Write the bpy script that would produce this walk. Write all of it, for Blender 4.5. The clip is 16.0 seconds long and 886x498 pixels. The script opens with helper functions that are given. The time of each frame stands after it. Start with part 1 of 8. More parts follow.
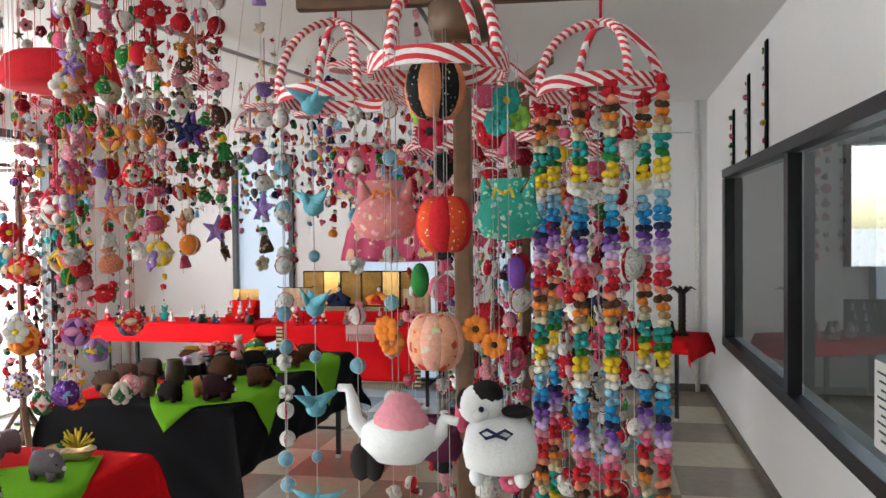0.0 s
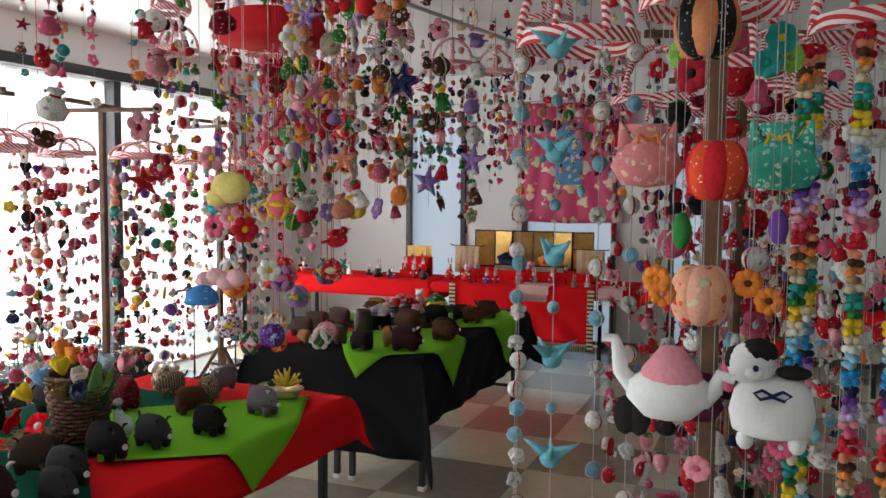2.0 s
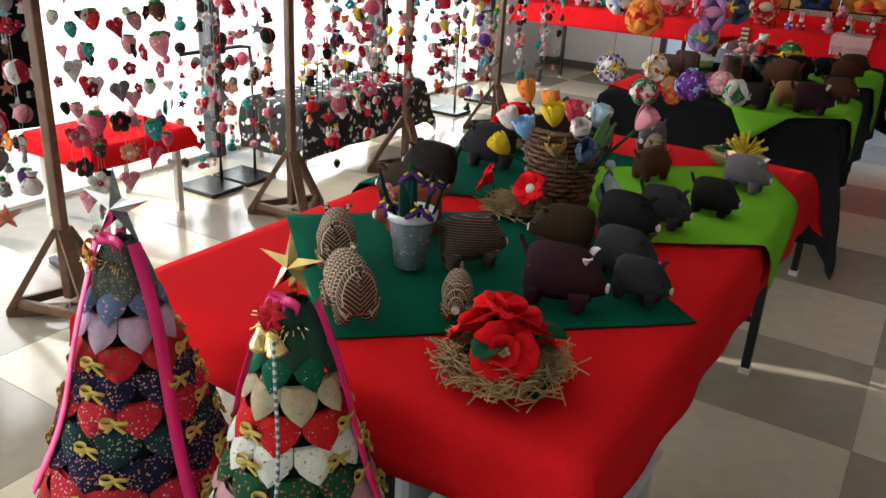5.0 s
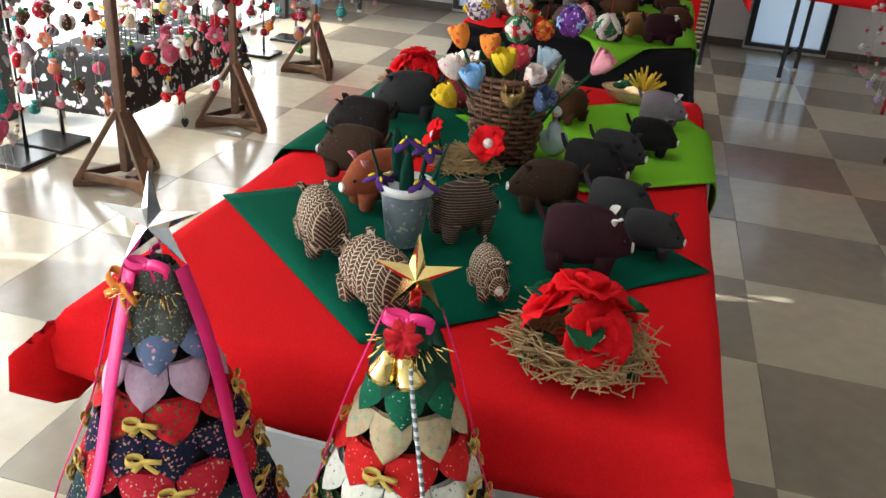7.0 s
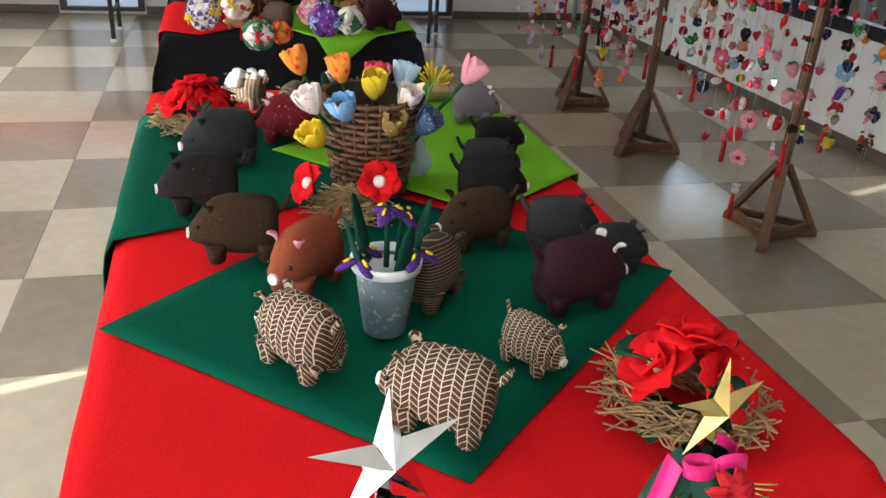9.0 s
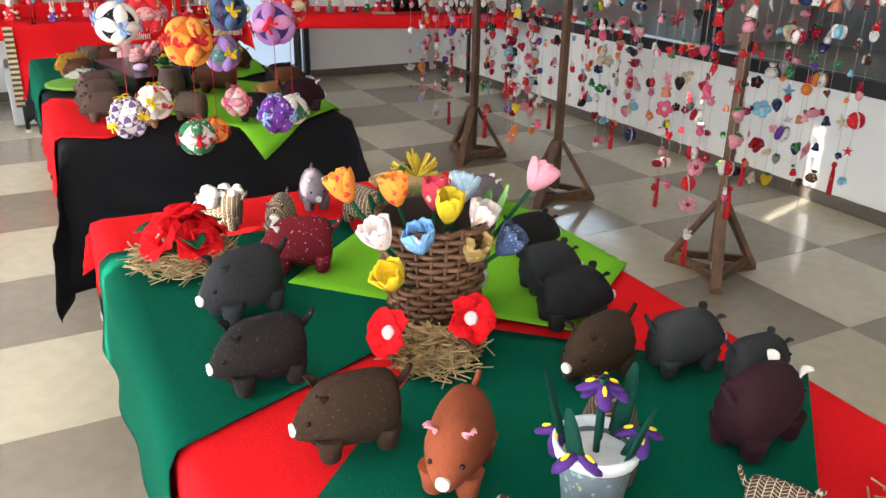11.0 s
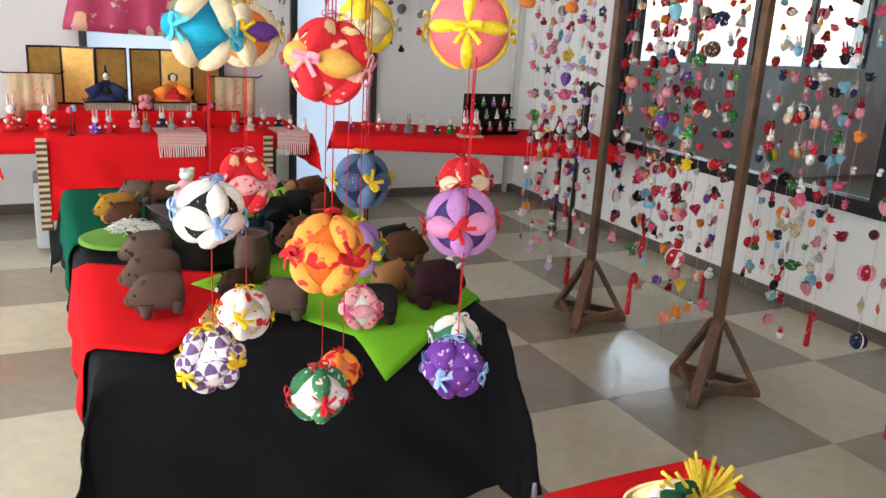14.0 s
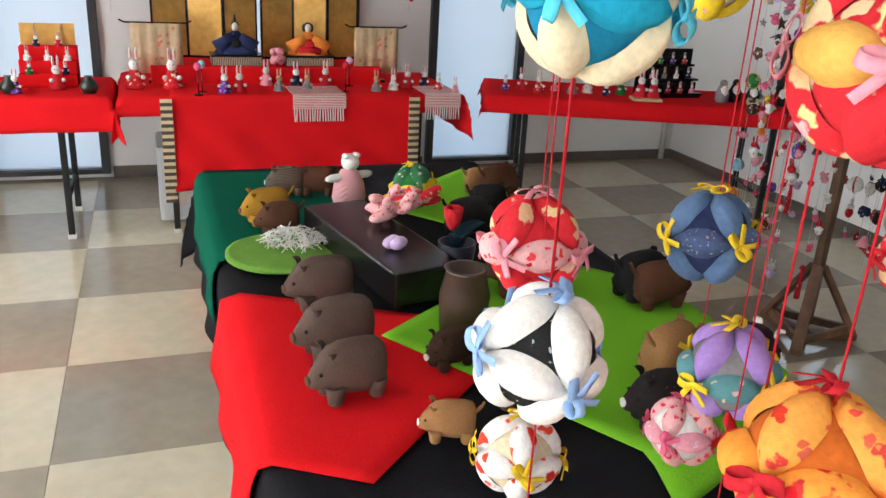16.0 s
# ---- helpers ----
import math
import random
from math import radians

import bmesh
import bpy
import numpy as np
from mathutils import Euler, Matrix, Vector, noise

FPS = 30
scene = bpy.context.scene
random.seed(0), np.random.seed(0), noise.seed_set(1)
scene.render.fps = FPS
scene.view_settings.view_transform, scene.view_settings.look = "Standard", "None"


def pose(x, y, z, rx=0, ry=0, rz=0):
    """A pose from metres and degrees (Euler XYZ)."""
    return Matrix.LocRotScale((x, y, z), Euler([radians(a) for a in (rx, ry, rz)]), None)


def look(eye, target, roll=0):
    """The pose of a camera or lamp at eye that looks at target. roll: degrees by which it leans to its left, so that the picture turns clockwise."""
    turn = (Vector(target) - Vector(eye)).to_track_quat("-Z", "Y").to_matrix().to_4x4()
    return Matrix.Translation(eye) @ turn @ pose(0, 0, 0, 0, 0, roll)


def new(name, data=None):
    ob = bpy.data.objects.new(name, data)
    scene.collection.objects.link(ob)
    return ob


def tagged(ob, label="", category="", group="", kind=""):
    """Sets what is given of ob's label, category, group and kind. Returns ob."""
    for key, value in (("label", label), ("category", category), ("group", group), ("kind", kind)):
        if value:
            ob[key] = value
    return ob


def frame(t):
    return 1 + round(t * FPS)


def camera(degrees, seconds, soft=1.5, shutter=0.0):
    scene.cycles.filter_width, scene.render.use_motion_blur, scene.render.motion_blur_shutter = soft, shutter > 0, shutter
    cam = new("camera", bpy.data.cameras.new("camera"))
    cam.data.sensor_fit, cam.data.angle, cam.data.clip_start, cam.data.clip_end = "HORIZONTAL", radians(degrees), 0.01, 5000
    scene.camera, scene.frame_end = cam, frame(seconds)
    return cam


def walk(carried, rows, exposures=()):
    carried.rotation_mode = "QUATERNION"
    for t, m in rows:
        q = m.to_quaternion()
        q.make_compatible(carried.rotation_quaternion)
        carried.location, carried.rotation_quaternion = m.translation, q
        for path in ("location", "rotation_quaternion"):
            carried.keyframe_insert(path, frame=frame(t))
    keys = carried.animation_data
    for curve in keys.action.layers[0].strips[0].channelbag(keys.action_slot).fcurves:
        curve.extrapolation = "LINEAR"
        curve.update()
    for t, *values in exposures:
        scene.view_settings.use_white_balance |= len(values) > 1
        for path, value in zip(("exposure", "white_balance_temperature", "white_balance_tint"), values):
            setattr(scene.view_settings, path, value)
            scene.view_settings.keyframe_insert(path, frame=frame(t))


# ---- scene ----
cam = camera(57.0, 16.0)
METRES, EYE, TILT, LEAN, TURN = 5.2, 1.547, 0.0, 0.0, 11.2
ROWS = [
    (0.0, 0.0, 0.0, 0.0, -0.01, -1.39, 0.6),
    (0.5, -0.0031, 0.0006, -0.0011, 0.95, -1.8, 0.54),
    (1.0, -0.0058, 0.0021, -0.0027, 2.37, -2.19, 0.03),
    (1.5, -0.0108, 0.0043, -0.0041, 4.37, -2.98, -0.23),
    (2.0, -0.033, 0.0044, -0.0054, 10.85, -4.0, -0.53),
    (2.5, -0.0756, -0.0013, -0.0046, 15.54, -3.43, 0.7),
    (3.0, -0.1153, -0.0002, -0.0058, 18.58, -4.54, -0.19),
    (3.5, -0.1506, 0.0175, -0.0168, 23.52, -7.88, -1.42),
]
PATH = [
    (4.0, (-0.990, 0.048, 1.406), (-2.096, 1.604, 0.811), 3.2),
    (4.5, (-1.209, 0.069, 1.399), (-2.236, 1.616, 0.658), 3.7),
    (5.0, (-1.428, 0.043, 1.416), (-2.367, 1.633, 0.649), 3.3),
    (7.5, (-2.044, 0.026, 1.367), (-2.331, 1.771, 0.433), 3.7),
    (8.0, (-2.223, 0.186, 1.347), (-2.357, 1.914, 0.349), 2.2),
    (8.5, (-2.371, 0.254, 1.361), (-2.116, 2.009, 0.436), 4.1),
    (11.0, (-2.841, 0.727, 1.431), (-1.969, 2.356, 0.667), 1.0),
    (11.5, (-2.855, 0.861, 1.432), (-1.822, 2.405, 0.692), 1.3),
    (12.0, (-2.799, 1.074, 1.427), (-1.857, 2.668, 0.672), 1.6),
    (12.5, (-2.765, 1.265, 1.433), (-2.025, 2.952, 0.652), 0.9),
    (13.0, (-2.792, 1.449, 1.440), (-1.979, 3.105, 0.667), 2.3),
    (13.5, (-2.826, 1.619, 1.471), (-1.929, 3.273, 0.793), 3.1),
    (14.0, (-2.797, 1.827, 1.474), (-1.931, 3.543, 0.923), 3.4),
    (14.5, (-2.766, 2.022, 1.509), (-1.948, 3.778, 1.010), 3.2),
    (15.0, (-2.782, 2.175, 1.513), (-1.946, 3.929, 1.039), 4.4),
    (15.5, (-2.841, 2.403, 1.487), (-2.044, 4.129, 0.866), 3.3),
    (16.0, (-2.851, 2.623, 1.455), (-2.207, 4.385, 0.762), 3.2),
]
EXPOSURES = [(0.0, 1.65), (1.4, 1.6), (2.2, 0.75), (3.0, -0.1), (3.7, -0.5), (4.2, -0.22), (4.6, 0.48), (5.0, 1.0), (7.5, 1.35), (8.5, 1.35), (11.0, 2.0), (12.5, 2.25), (14.0, 1.95), (15.0, 1.6), (15.5, 1.42), (16.0, 1.65)]
walk(cam, [(t, pose(0, 0, EYE, TILT, LEAN, TURN) @ pose(METRES * x, METRES * y, METRES * z, 90 + pitch, roll, yaw)) for t, x, y, z, yaw, pitch, roll in ROWS]
     + [(t, look(eye, target, roll)) for t, eye, target, roll in PATH],
     exposures=EXPOSURES)

# ---- world, sun, window light ----
SUN_AZ, SUN_EL = math.atan2(0.94, 3.24), radians(17.2)
world = bpy.data.worlds.new("world")
scene.world = world
world.use_nodes = True
_wn = world.node_tree
_sky = _wn.nodes.new("ShaderNodeTexSky")
_sky.sky_type, _sky.sun_disc = "NISHITA", False
_sky.sun_elevation = SUN_EL
_sky.sun_rotation = radians(270) - SUN_AZ
_wn.links.new(_sky.outputs[0], _wn.nodes["Background"].inputs[0])
_wn.nodes["Background"].inputs[1].default_value = 0.15
_sun = new("sun", bpy.data.lights.new("sun", "SUN"))
_sun.data.energy, _sun.data.angle, _sun.data.color = 5.0, radians(0.5), (1.0, 0.95, 0.87)
_ray = Vector((math.cos(SUN_EL) * math.cos(SUN_AZ), math.cos(SUN_EL) * math.sin(SUN_AZ), -math.sin(SUN_EL)))
_sun.matrix_world = look((-20, -4, 12), Vector((-20, -4, 12)) + _ray)

XL, XR, YB, YF, ZC = -5.0, 0.94, 7.95, -3.2, 2.72
BAYS = [-3.16, -1.53, 0.10, 1.73, 3.36, 4.99, 6.62]
WTOP = 2.36


def window_lamp(name, m, w, h, watts, color):
    lamp = new(name, bpy.data.lights.new(name, "AREA"))
    lamp.data.shape, lamp.data.size, lamp.data.size_y = "RECTANGLE", w, h
    lamp.data.energy, lamp.data.color = watts, color
    lamp.matrix_world = m
    return lamp


for _n in range(6):
    _y0, _y1 = BAYS[_n] + 0.045, BAYS[_n + 1] - 0.045
    window_lamp("window_light", look((XL - 0.03, (_y0 + _y1) / 2, 1.27), (0, (_y0 + _y1) / 2, 1.27)), _y1 - _y0 - 0.02, 2.05, 14, (0.88, 0.95, 1.0))

window_lamp("window_light", look((3.67, YB - 0.06, 1.72), (3.67, 0, 1.2)), 2.9, 1.0, 7, (0.9, 0.95, 1.0))

# ---- mesh helpers ----


def box(bm, c, s, m=None, mi=0, bevel=0.0):
    r = bmesh.ops.create_cube(bm, size=1.0, matrix=(m or Matrix()) @ Matrix.Translation(c) @ Matrix.Diagonal((*s, 1)))
    fs = {f for v in r["verts"] for f in v.link_faces}
    if bevel:
        es = list({e for v in r["verts"] for e in v.link_edges})
        g = bmesh.ops.bevel(bm, geom=es, offset=bevel, segments=2, affect="EDGES", profile=0.6)
        fs = {f for f in fs if f.is_valid} | set(g["faces"])
    for f in fs:
        f.material_index = mi


def rod(bm, a, b, r0, r1=None, seg=10, mi=0):
    a, b = Vector(a), Vector(b)
    d = b - a
    if d.length < 1e-6:
        return
    m = Matrix.Translation((a + b) / 2) @ d.to_track_quat("Z", "Y").to_matrix().to_4x4()
    r = bmesh.ops.create_cone(bm, cap_ends=True, segments=seg, radius1=r0, radius2=r0 if r1 is None else r1, depth=d.length, matrix=m)
    for v in r["verts"]:
        for f in v.link_faces:
            f.material_index, f.smooth = mi, len(f.verts) == 4


def blob(bm, c, r, m=None, mi=0, u=12, v=8):
    g = bmesh.ops.create_uvsphere(bm, u_segments=u, v_segments=v, radius=1.0, matrix=(m or Matrix()) @ Matrix.Translation(c) @ Matrix.Diagonal((*(r if hasattr(r, "__len__") else (r, r, r)), 1)))
    for w in g["verts"]:
        for f in w.link_faces:
            f.material_index, f.smooth = mi, True


def lathe(bm, prof, seg=16, m=None, mi=0):
    """A turned shape from (radius, height) pairs round z."""
    m = m or Matrix()
    rings = []
    for r, z in prof:
        rings.append([bm.verts.new(m @ Vector((max(r, 1e-4) * math.cos(2 * math.pi * k / seg), max(r, 1e-4) * math.sin(2 * math.pi * k / seg), z))) for k in range(seg)])
    for a, b in zip(rings, rings[1:]):
        for k in range(seg):
            f = bm.faces.new((a[k], a[(k + 1) % seg], b[(k + 1) % seg], b[k]))
            f.material_index, f.smooth = mi, True
    for ring, flip in ((rings[0], True), (rings[-1], False)):
        f = bm.faces.new(ring[::-1] if flip else ring)
        f.material_index = mi


def tube(bm, pts, r, seg=6, mi=0, closed=False):
    pts = [Vector(p) for p in pts]
    n = len(pts)
    rings = []
    for k, p in enumerate(pts):
        a = pts[(k - 1) % n] if closed or k else p
        b = pts[(k + 1) % n] if closed or k < n - 1 else p
        d = (b - a).normalized()
        q = d.to_track_quat("Z", "Y").to_matrix()
        rk = r(k / max(1, n - 1)) if callable(r) else r
        rings.append([bm.verts.new(p + q @ Vector((rk * math.cos(2 * math.pi * j / seg), rk * math.sin(2 * math.pi * j / seg), 0))) for j in range(seg)])
    for k in range(n if closed else n - 1):
        a, b = rings[k], rings[(k + 1) % n]
        best = min(range(seg), key=lambda o: sum((a[j].co - b[(j + o) % seg].co).length for j in range(seg))) if closed and k == n - 1 else 0
        for j in range(seg):
            f = bm.faces.new((a[j], a[(j + 1) % seg], b[(j + 1 + best) % seg], b[(j + best) % seg]))
            f.material_index, f.smooth = mi, True


def stitch(bm):
    """Tie the pads of one sewn piece together with short threads, so that it is one piece."""
    todo, groups = set(bm.verts), []
    while todo:
        stack, g = [todo.pop()], []
        while stack:
            v = stack.pop()
            g.append(v)
            for e in v.link_edges:
                w = e.other_vert(v)
                if w in todo:
                    todo.remove(w)
                    stack.append(w)
        groups.append(g)
    main = groups[0]
    for g in groups[1:]:
        c = sum((v.co for v in g), Vector()) / len(g)
        a = min(main, key=lambda v: (v.co - c).length_squared)
        d = min(g, key=lambda v: (v.co - a.co).length_squared)
        bm.faces.new((a, d, bm.verts.new((a.co + d.co) / 2 + Vector((0, 0, 1e-4)))))
        main = main + g


def mesh(name, bm, mats):
    if name in ("charm", "figure", "rabbit_doll", "bow", "court_doll", "teddy_bear", "penguin_doll", "bloom", "stuffed_lamb", "stuffed_goose", "blossom_ball", "fleece_coat", "cloth_bud", "small_figure", "body", "felt_poppy", "hoop", "tinsel", "cord"):
        stitch(bm)
    bmesh.ops.recalc_face_normals(bm, faces=bm.faces)
    me = bpy.data.meshes.new(name)
    bm.to_mesh(me)
    bm.free()
    for m in mats if isinstance(mats, (list, tuple)) else [mats]:
        me.materials.append(m)
    return me


def part(name, bm, mats, parent=None, label="", m=None):
    ob = new(name, mesh(name, bm, mats))
    if parent is not None:
        ob.parent = parent
    if m is not None:
        ob.matrix_basis = m
    if label:
        ob["label"] = label
    return ob


def thing(name, label, category, group="", kind="", m=None):
    ob = new(name)
    ob.empty_display_size = 0.05
    if m is not None:
        ob.matrix_basis = m
    return tagged(ob, label, category, group, kind)


def solo(name, bm, mats, label, category, group="", kind="", m=None):
    return tagged(part(name, bm, mats, None, "", m), label, category, group, kind)


# ---- materials ----
MATS = {}


def mat(name, color, rough=0.8, metal=0.0, grain=40.0, vary=0.18, bump=0.15, big=3.0, spec=0.5, second=None, amount=0.5, rand=0.0, sheen=0.0, dist=0.004):
    """Cloth, paint, wood, metal: a base colour with a fine and a coarse variation and a relief."""
    if name in MATS:
        return MATS[name]
    m = bpy.data.materials.new(name)
    m.use_nodes = True
    nt = m.node_tree
    b = nt.nodes["Principled BSDF"]
    b.inputs["Roughness"].default_value, b.inputs["Metallic"].default_value = rough, metal
    b.inputs["Specular IOR Level"].default_value = spec
    b.inputs["Sheen Weight"].default_value = sheen
    co = nt.nodes.new("ShaderNodeTexCoord")
    fine, coarse = nt.nodes.new("ShaderNodeTexNoise"), nt.nodes.new("ShaderNodeTexNoise")
    fine.inputs["Scale"].default_value, fine.inputs["Detail"].default_value = grain, 4
    coarse.inputs["Scale"].default_value, coarse.inputs["Detail"].default_value = big, 2
    for n in (fine, coarse):
        nt.links.new(co.outputs["Object"], n.inputs["Vector"])
    add = nt.nodes.new("ShaderNodeMath")
    add.operation = "ADD"
    nt.links.new(fine.outputs[0], add.inputs[0])
    nt.links.new(coarse.outputs[0], add.inputs[1])
    ramp = nt.nodes.new("ShaderNodeMapRange")
    ramp.inputs[1].default_value, ramp.inputs[2].default_value = 0.6, 1.4
    ramp.inputs[3].default_value, ramp.inputs[4].default_value = 1 - vary, 1 + vary
    nt.links.new(add.outputs[0], ramp.inputs[0])
    mul = nt.nodes.new("ShaderNodeMix")
    mul.data_type, mul.blend_type = "RGBA", "MULTIPLY"
    mul.inputs[0].default_value = 1.0
    nt.links.new(ramp.outputs[0], mul.inputs[7])
    mul.inputs[6].default_value = (*color, 1)
    if second is not None:
        mix = nt.nodes.new("ShaderNodeMix")
        mix.data_type = "RGBA"
        pat = nt.nodes.new("ShaderNodeTexVoronoi")
        pat.inputs["Scale"].default_value = big * 4
        wob, sh = nt.nodes.new("ShaderNodeTexNoise"), nt.nodes.new("ShaderNodeVectorMath")
        wob.inputs["Scale"].default_value, wob.inputs["Detail"].default_value = big * 5, 3
        nt.links.new(co.outputs["Object"], wob.inputs["Vector"])
        sh.operation = "MULTIPLY_ADD"
        sh.inputs[1].default_value = [1.3 / (big * 4)] * 3
        nt.links.new(wob.outputs["Color"], sh.inputs[0])
        nt.links.new(co.outputs["Object"], sh.inputs[2])
        nt.links.new(sh.outputs[0], pat.inputs["Vector"])
        st = nt.nodes.new("ShaderNodeMapRange")
        st.inputs[1].default_value, st.inputs[2].default_value = amount + 0.03, amount - 0.03
        nt.links.new(pat.outputs["Distance"], st.inputs[0])
        nt.links.new(st.outputs[0], mix.inputs[0])
        mix.inputs[6].default_value = (*color, 1)
        tint = nt.nodes.new("ShaderNodeMix")
        tint.data_type, tint.blend_type = "RGBA", "SOFT_LIGHT"
        tint.inputs[0].default_value = 0.6
        tint.inputs[6].default_value = (*second, 1)
        nt.links.new(pat.outputs["Color"], tint.inputs[7])
        nt.links.new(tint.outputs[2], mix.inputs[7])
        nt.links.new(mix.outputs[2], mul.inputs[6])
    out = mul.outputs[2]
    if rand:
        info = nt.nodes.new("ShaderNodeObjectInfo")
        hs = nt.nodes.new("ShaderNodeHueSaturation")
        mr = nt.nodes.new("ShaderNodeMapRange")
        mr.inputs[3].default_value, mr.inputs[4].default_value = 1 - rand, 1 + rand
        nt.links.new(info.outputs["Random"], mr.inputs[0])
        nt.links.new(mr.outputs[0], hs.inputs["Value"])
        nt.links.new(out, hs.inputs["Color"])
        out = hs.outputs[0]
    nt.links.new(out, b.inputs["Base Color"])
    if bump:
        bp = nt.nodes.new("ShaderNodeBump")
        bp.inputs["Strength"].default_value, bp.inputs["Distance"].default_value = bump, dist
        nt.links.new(add.outputs[0], bp.inputs["Height"])
        nt.links.new(bp.outputs[0], b.inputs["Normal"])
    MATS[name] = m
    return m


def stripes(name, a, b, scale, rough=0.8, axis=(1, 1, 0), bands=0.5, angle=0.0):
    """Woven or printed stripes of two colours."""
    if name in MATS:
        return MATS[name]
    m = mat(name, a, rough, grain=120, vary=0.1)
    nt = m.node_tree
    mul = next(n for n in nt.nodes if n.type == "MIX")
    co = next(n for n in nt.nodes if n.type == "TEX_COORD")
    dot = nt.nodes.new("ShaderNodeVectorMath")
    dot.operation = "DOT_PRODUCT"
    dot.inputs[1].default_value = [scale * v for v in axis]
    nt.links.new(co.outputs["Object"], dot.inputs[0])
    fr = nt.nodes.new("ShaderNodeMath")
    fr.operation = "FRACT"
    nt.links.new(dot.outputs["Value"], fr.inputs[0])
    gt = nt.nodes.new("ShaderNodeMath")
    gt.operation = "GREATER_THAN"
    gt.inputs[1].default_value = bands
    nt.links.new(fr.outputs[0], gt.inputs[0])
    mix = nt.nodes.new("ShaderNodeMix")
    mix.data_type = "RGBA"
    mix.inputs[6].default_value, mix.inputs[7].default_value = (*a, 1), (*b, 1)
    nt.links.new(gt.outputs[0], mix.inputs[0])
    nt.links.new(mix.outputs[2], mul.inputs[6])
    return m


def translucent(name, color):
    m = bpy.data.materials.new(name)
    m.use_nodes = True
    nt = m.node_tree
    t, d, x = nt.nodes.new("ShaderNodeBsdfTranslucent"), nt.nodes.new("ShaderNodeBsdfDiffuse"), nt.nodes.new("ShaderNodeMixShader")
    t.inputs[0].default_value = d.inputs[0].default_value = (*color, 1)
    x.inputs[0].default_value = 0.15
    nt.links.new(t.outputs[0], x.inputs[1])
    nt.links.new(d.outputs[0], x.inputs[2])
    nt.links.new(x.outputs[0], nt.nodes["Material Output"].inputs[0])
    return m


def glass(name, color=(0.9, 0.95, 0.95)):
    m = bpy.data.materials.new(name)
    m.use_nodes = True
    nt = m.node_tree
    tr, gl, x, fr = nt.nodes.new("ShaderNodeBsdfTransparent"), nt.nodes.new("ShaderNodeBsdfGlossy"), nt.nodes.new("ShaderNodeMixShader"), nt.nodes.new("ShaderNodeFresnel")
    tr.inputs[0].default_value = (*color, 1)
    gl.inputs["Roughness"].default_value = 0.01
    fr.inputs[0].default_value = 1.7
    nt.links.new(fr.outputs[0], x.inputs[0])
    nt.links.new(tr.outputs[0], x.inputs[1])
    nt.links.new(gl.outputs[0], x.inputs[2])
    nt.links.new(x.outputs[0], nt.nodes["Material Output"].inputs[0])
    return m


WALL = mat("wall_paint", (0.80, 0.80, 0.79), 0.7, grain=60, vary=0.03, bump=0.06, big=0.8)
CEIL = mat("ceiling_board", (0.76, 0.76, 0.74), 0.85, grain=90, vary=0.04, bump=0.1, big=1.0)
TILE_A = mat("tile_beige", (0.54, 0.49, 0.365), 0.15, grain=14, vary=0.13, bump=0.02, big=1.5, rand=0.05)
TILE_B = mat("tile_taupe", (0.30, 0.262, 0.20), 0.15, grain=14, vary=0.15, bump=0.02, big=1.5, rand=0.06)
GROUT = mat("tile_joint", (0.22, 0.19, 0.15), 0.7)
BASEB = mat("baseboard_vinyl", (0.12, 0.10, 0.085), 0.5)
BLACKF = mat("black_window_frame", (0.012, 0.012, 0.014), 0.4, vary=0.1, bump=0.05)
BRONZE = mat("dark_window_post", (0.03, 0.032, 0.036), 0.45, vary=0.1, bump=0.05)
BLIND = translucent("white_blind", (0.85, 0.87, 0.9))
PANE = glass("window_glass")
RED = mat("red_felt", (0.70, 0.012, 0.016), 0.95, grain=220, vary=0.12, bump=0.3, big=2.0, spec=0.05)
BLACKC = mat("black_cloth", (0.008, 0.008, 0.01), 0.85, grain=260, vary=0.2, bump=0.3, big=2.0, spec=0.12)
LIME = mat("lime_felt", (0.17, 0.47, 0.025), 0.95, grain=220, vary=0.10, bump=0.3, big=2.5, spec=0.05)
DGREEN = mat("dark_green_felt", (0.002, 0.088, 0.050), 0.95, grain=220, vary=0.12, bump=0.3, big=2.5, spec=0.05)
STEEL = mat("black_steel", (0.012, 0.012, 0.013), 0.4, metal=0.2, bump=0.03)
TTOP = mat("pale_laminate", (0.6, 0.58, 0.54), 0.4)
WOOD = mat("stained_wood", (0.125, 0.062, 0.03), 0.5, grain=26, vary=0.55, bump=0.3, big=6.0, rand=0.2)
CONC = mat("pale_paving", (0.5, 0.49, 0.46), 0.9, grain=8, vary=0.1)

# ---- the room ----


def slab(name, lo, hi, material, kind="structure", label="", category=""):
    bm = bmesh.new()
    box(bm, [(a + b) / 2 for a, b in zip(lo, hi)], [b - a for a, b in zip(lo, hi)])
    return solo(name, bm, material, label, category, kind=kind)


def wall_with_openings(name, axis, at, thick, a0, a1, z1, openings, material, label):
    """A wall along x or y, with through openings (a0, a1, z0, z1), made of abutting blocks."""
    bm = bmesh.new()
    cuts = sorted({a0, a1, *[o[0] for o in openings], *[o[1] for o in openings]})
    for p, q in zip(cuts, cuts[1:]):
        here = sorted((o[2], o[3]) for o in openings if o[0] <= p + 1e-6 and o[1] >= q - 1e-6)
        z = 0.0
        for lo, hi in here + [(z1, z1)]:
            if lo > z + 1e-4:
                c, s = ((p + q) / 2, at, (z + lo) / 2), (q - p, thick, lo - z)
                if axis == "y":
                    c, s = (c[1], c[0], c[2]), (s[1], s[0], s[2])
                box(bm, c, s)
            z = hi
    bmesh.ops.remove_doubles(bm, verts=bm.verts, dist=1e-5)
    return solo(name, bm, material, label, "wall", kind="structure")


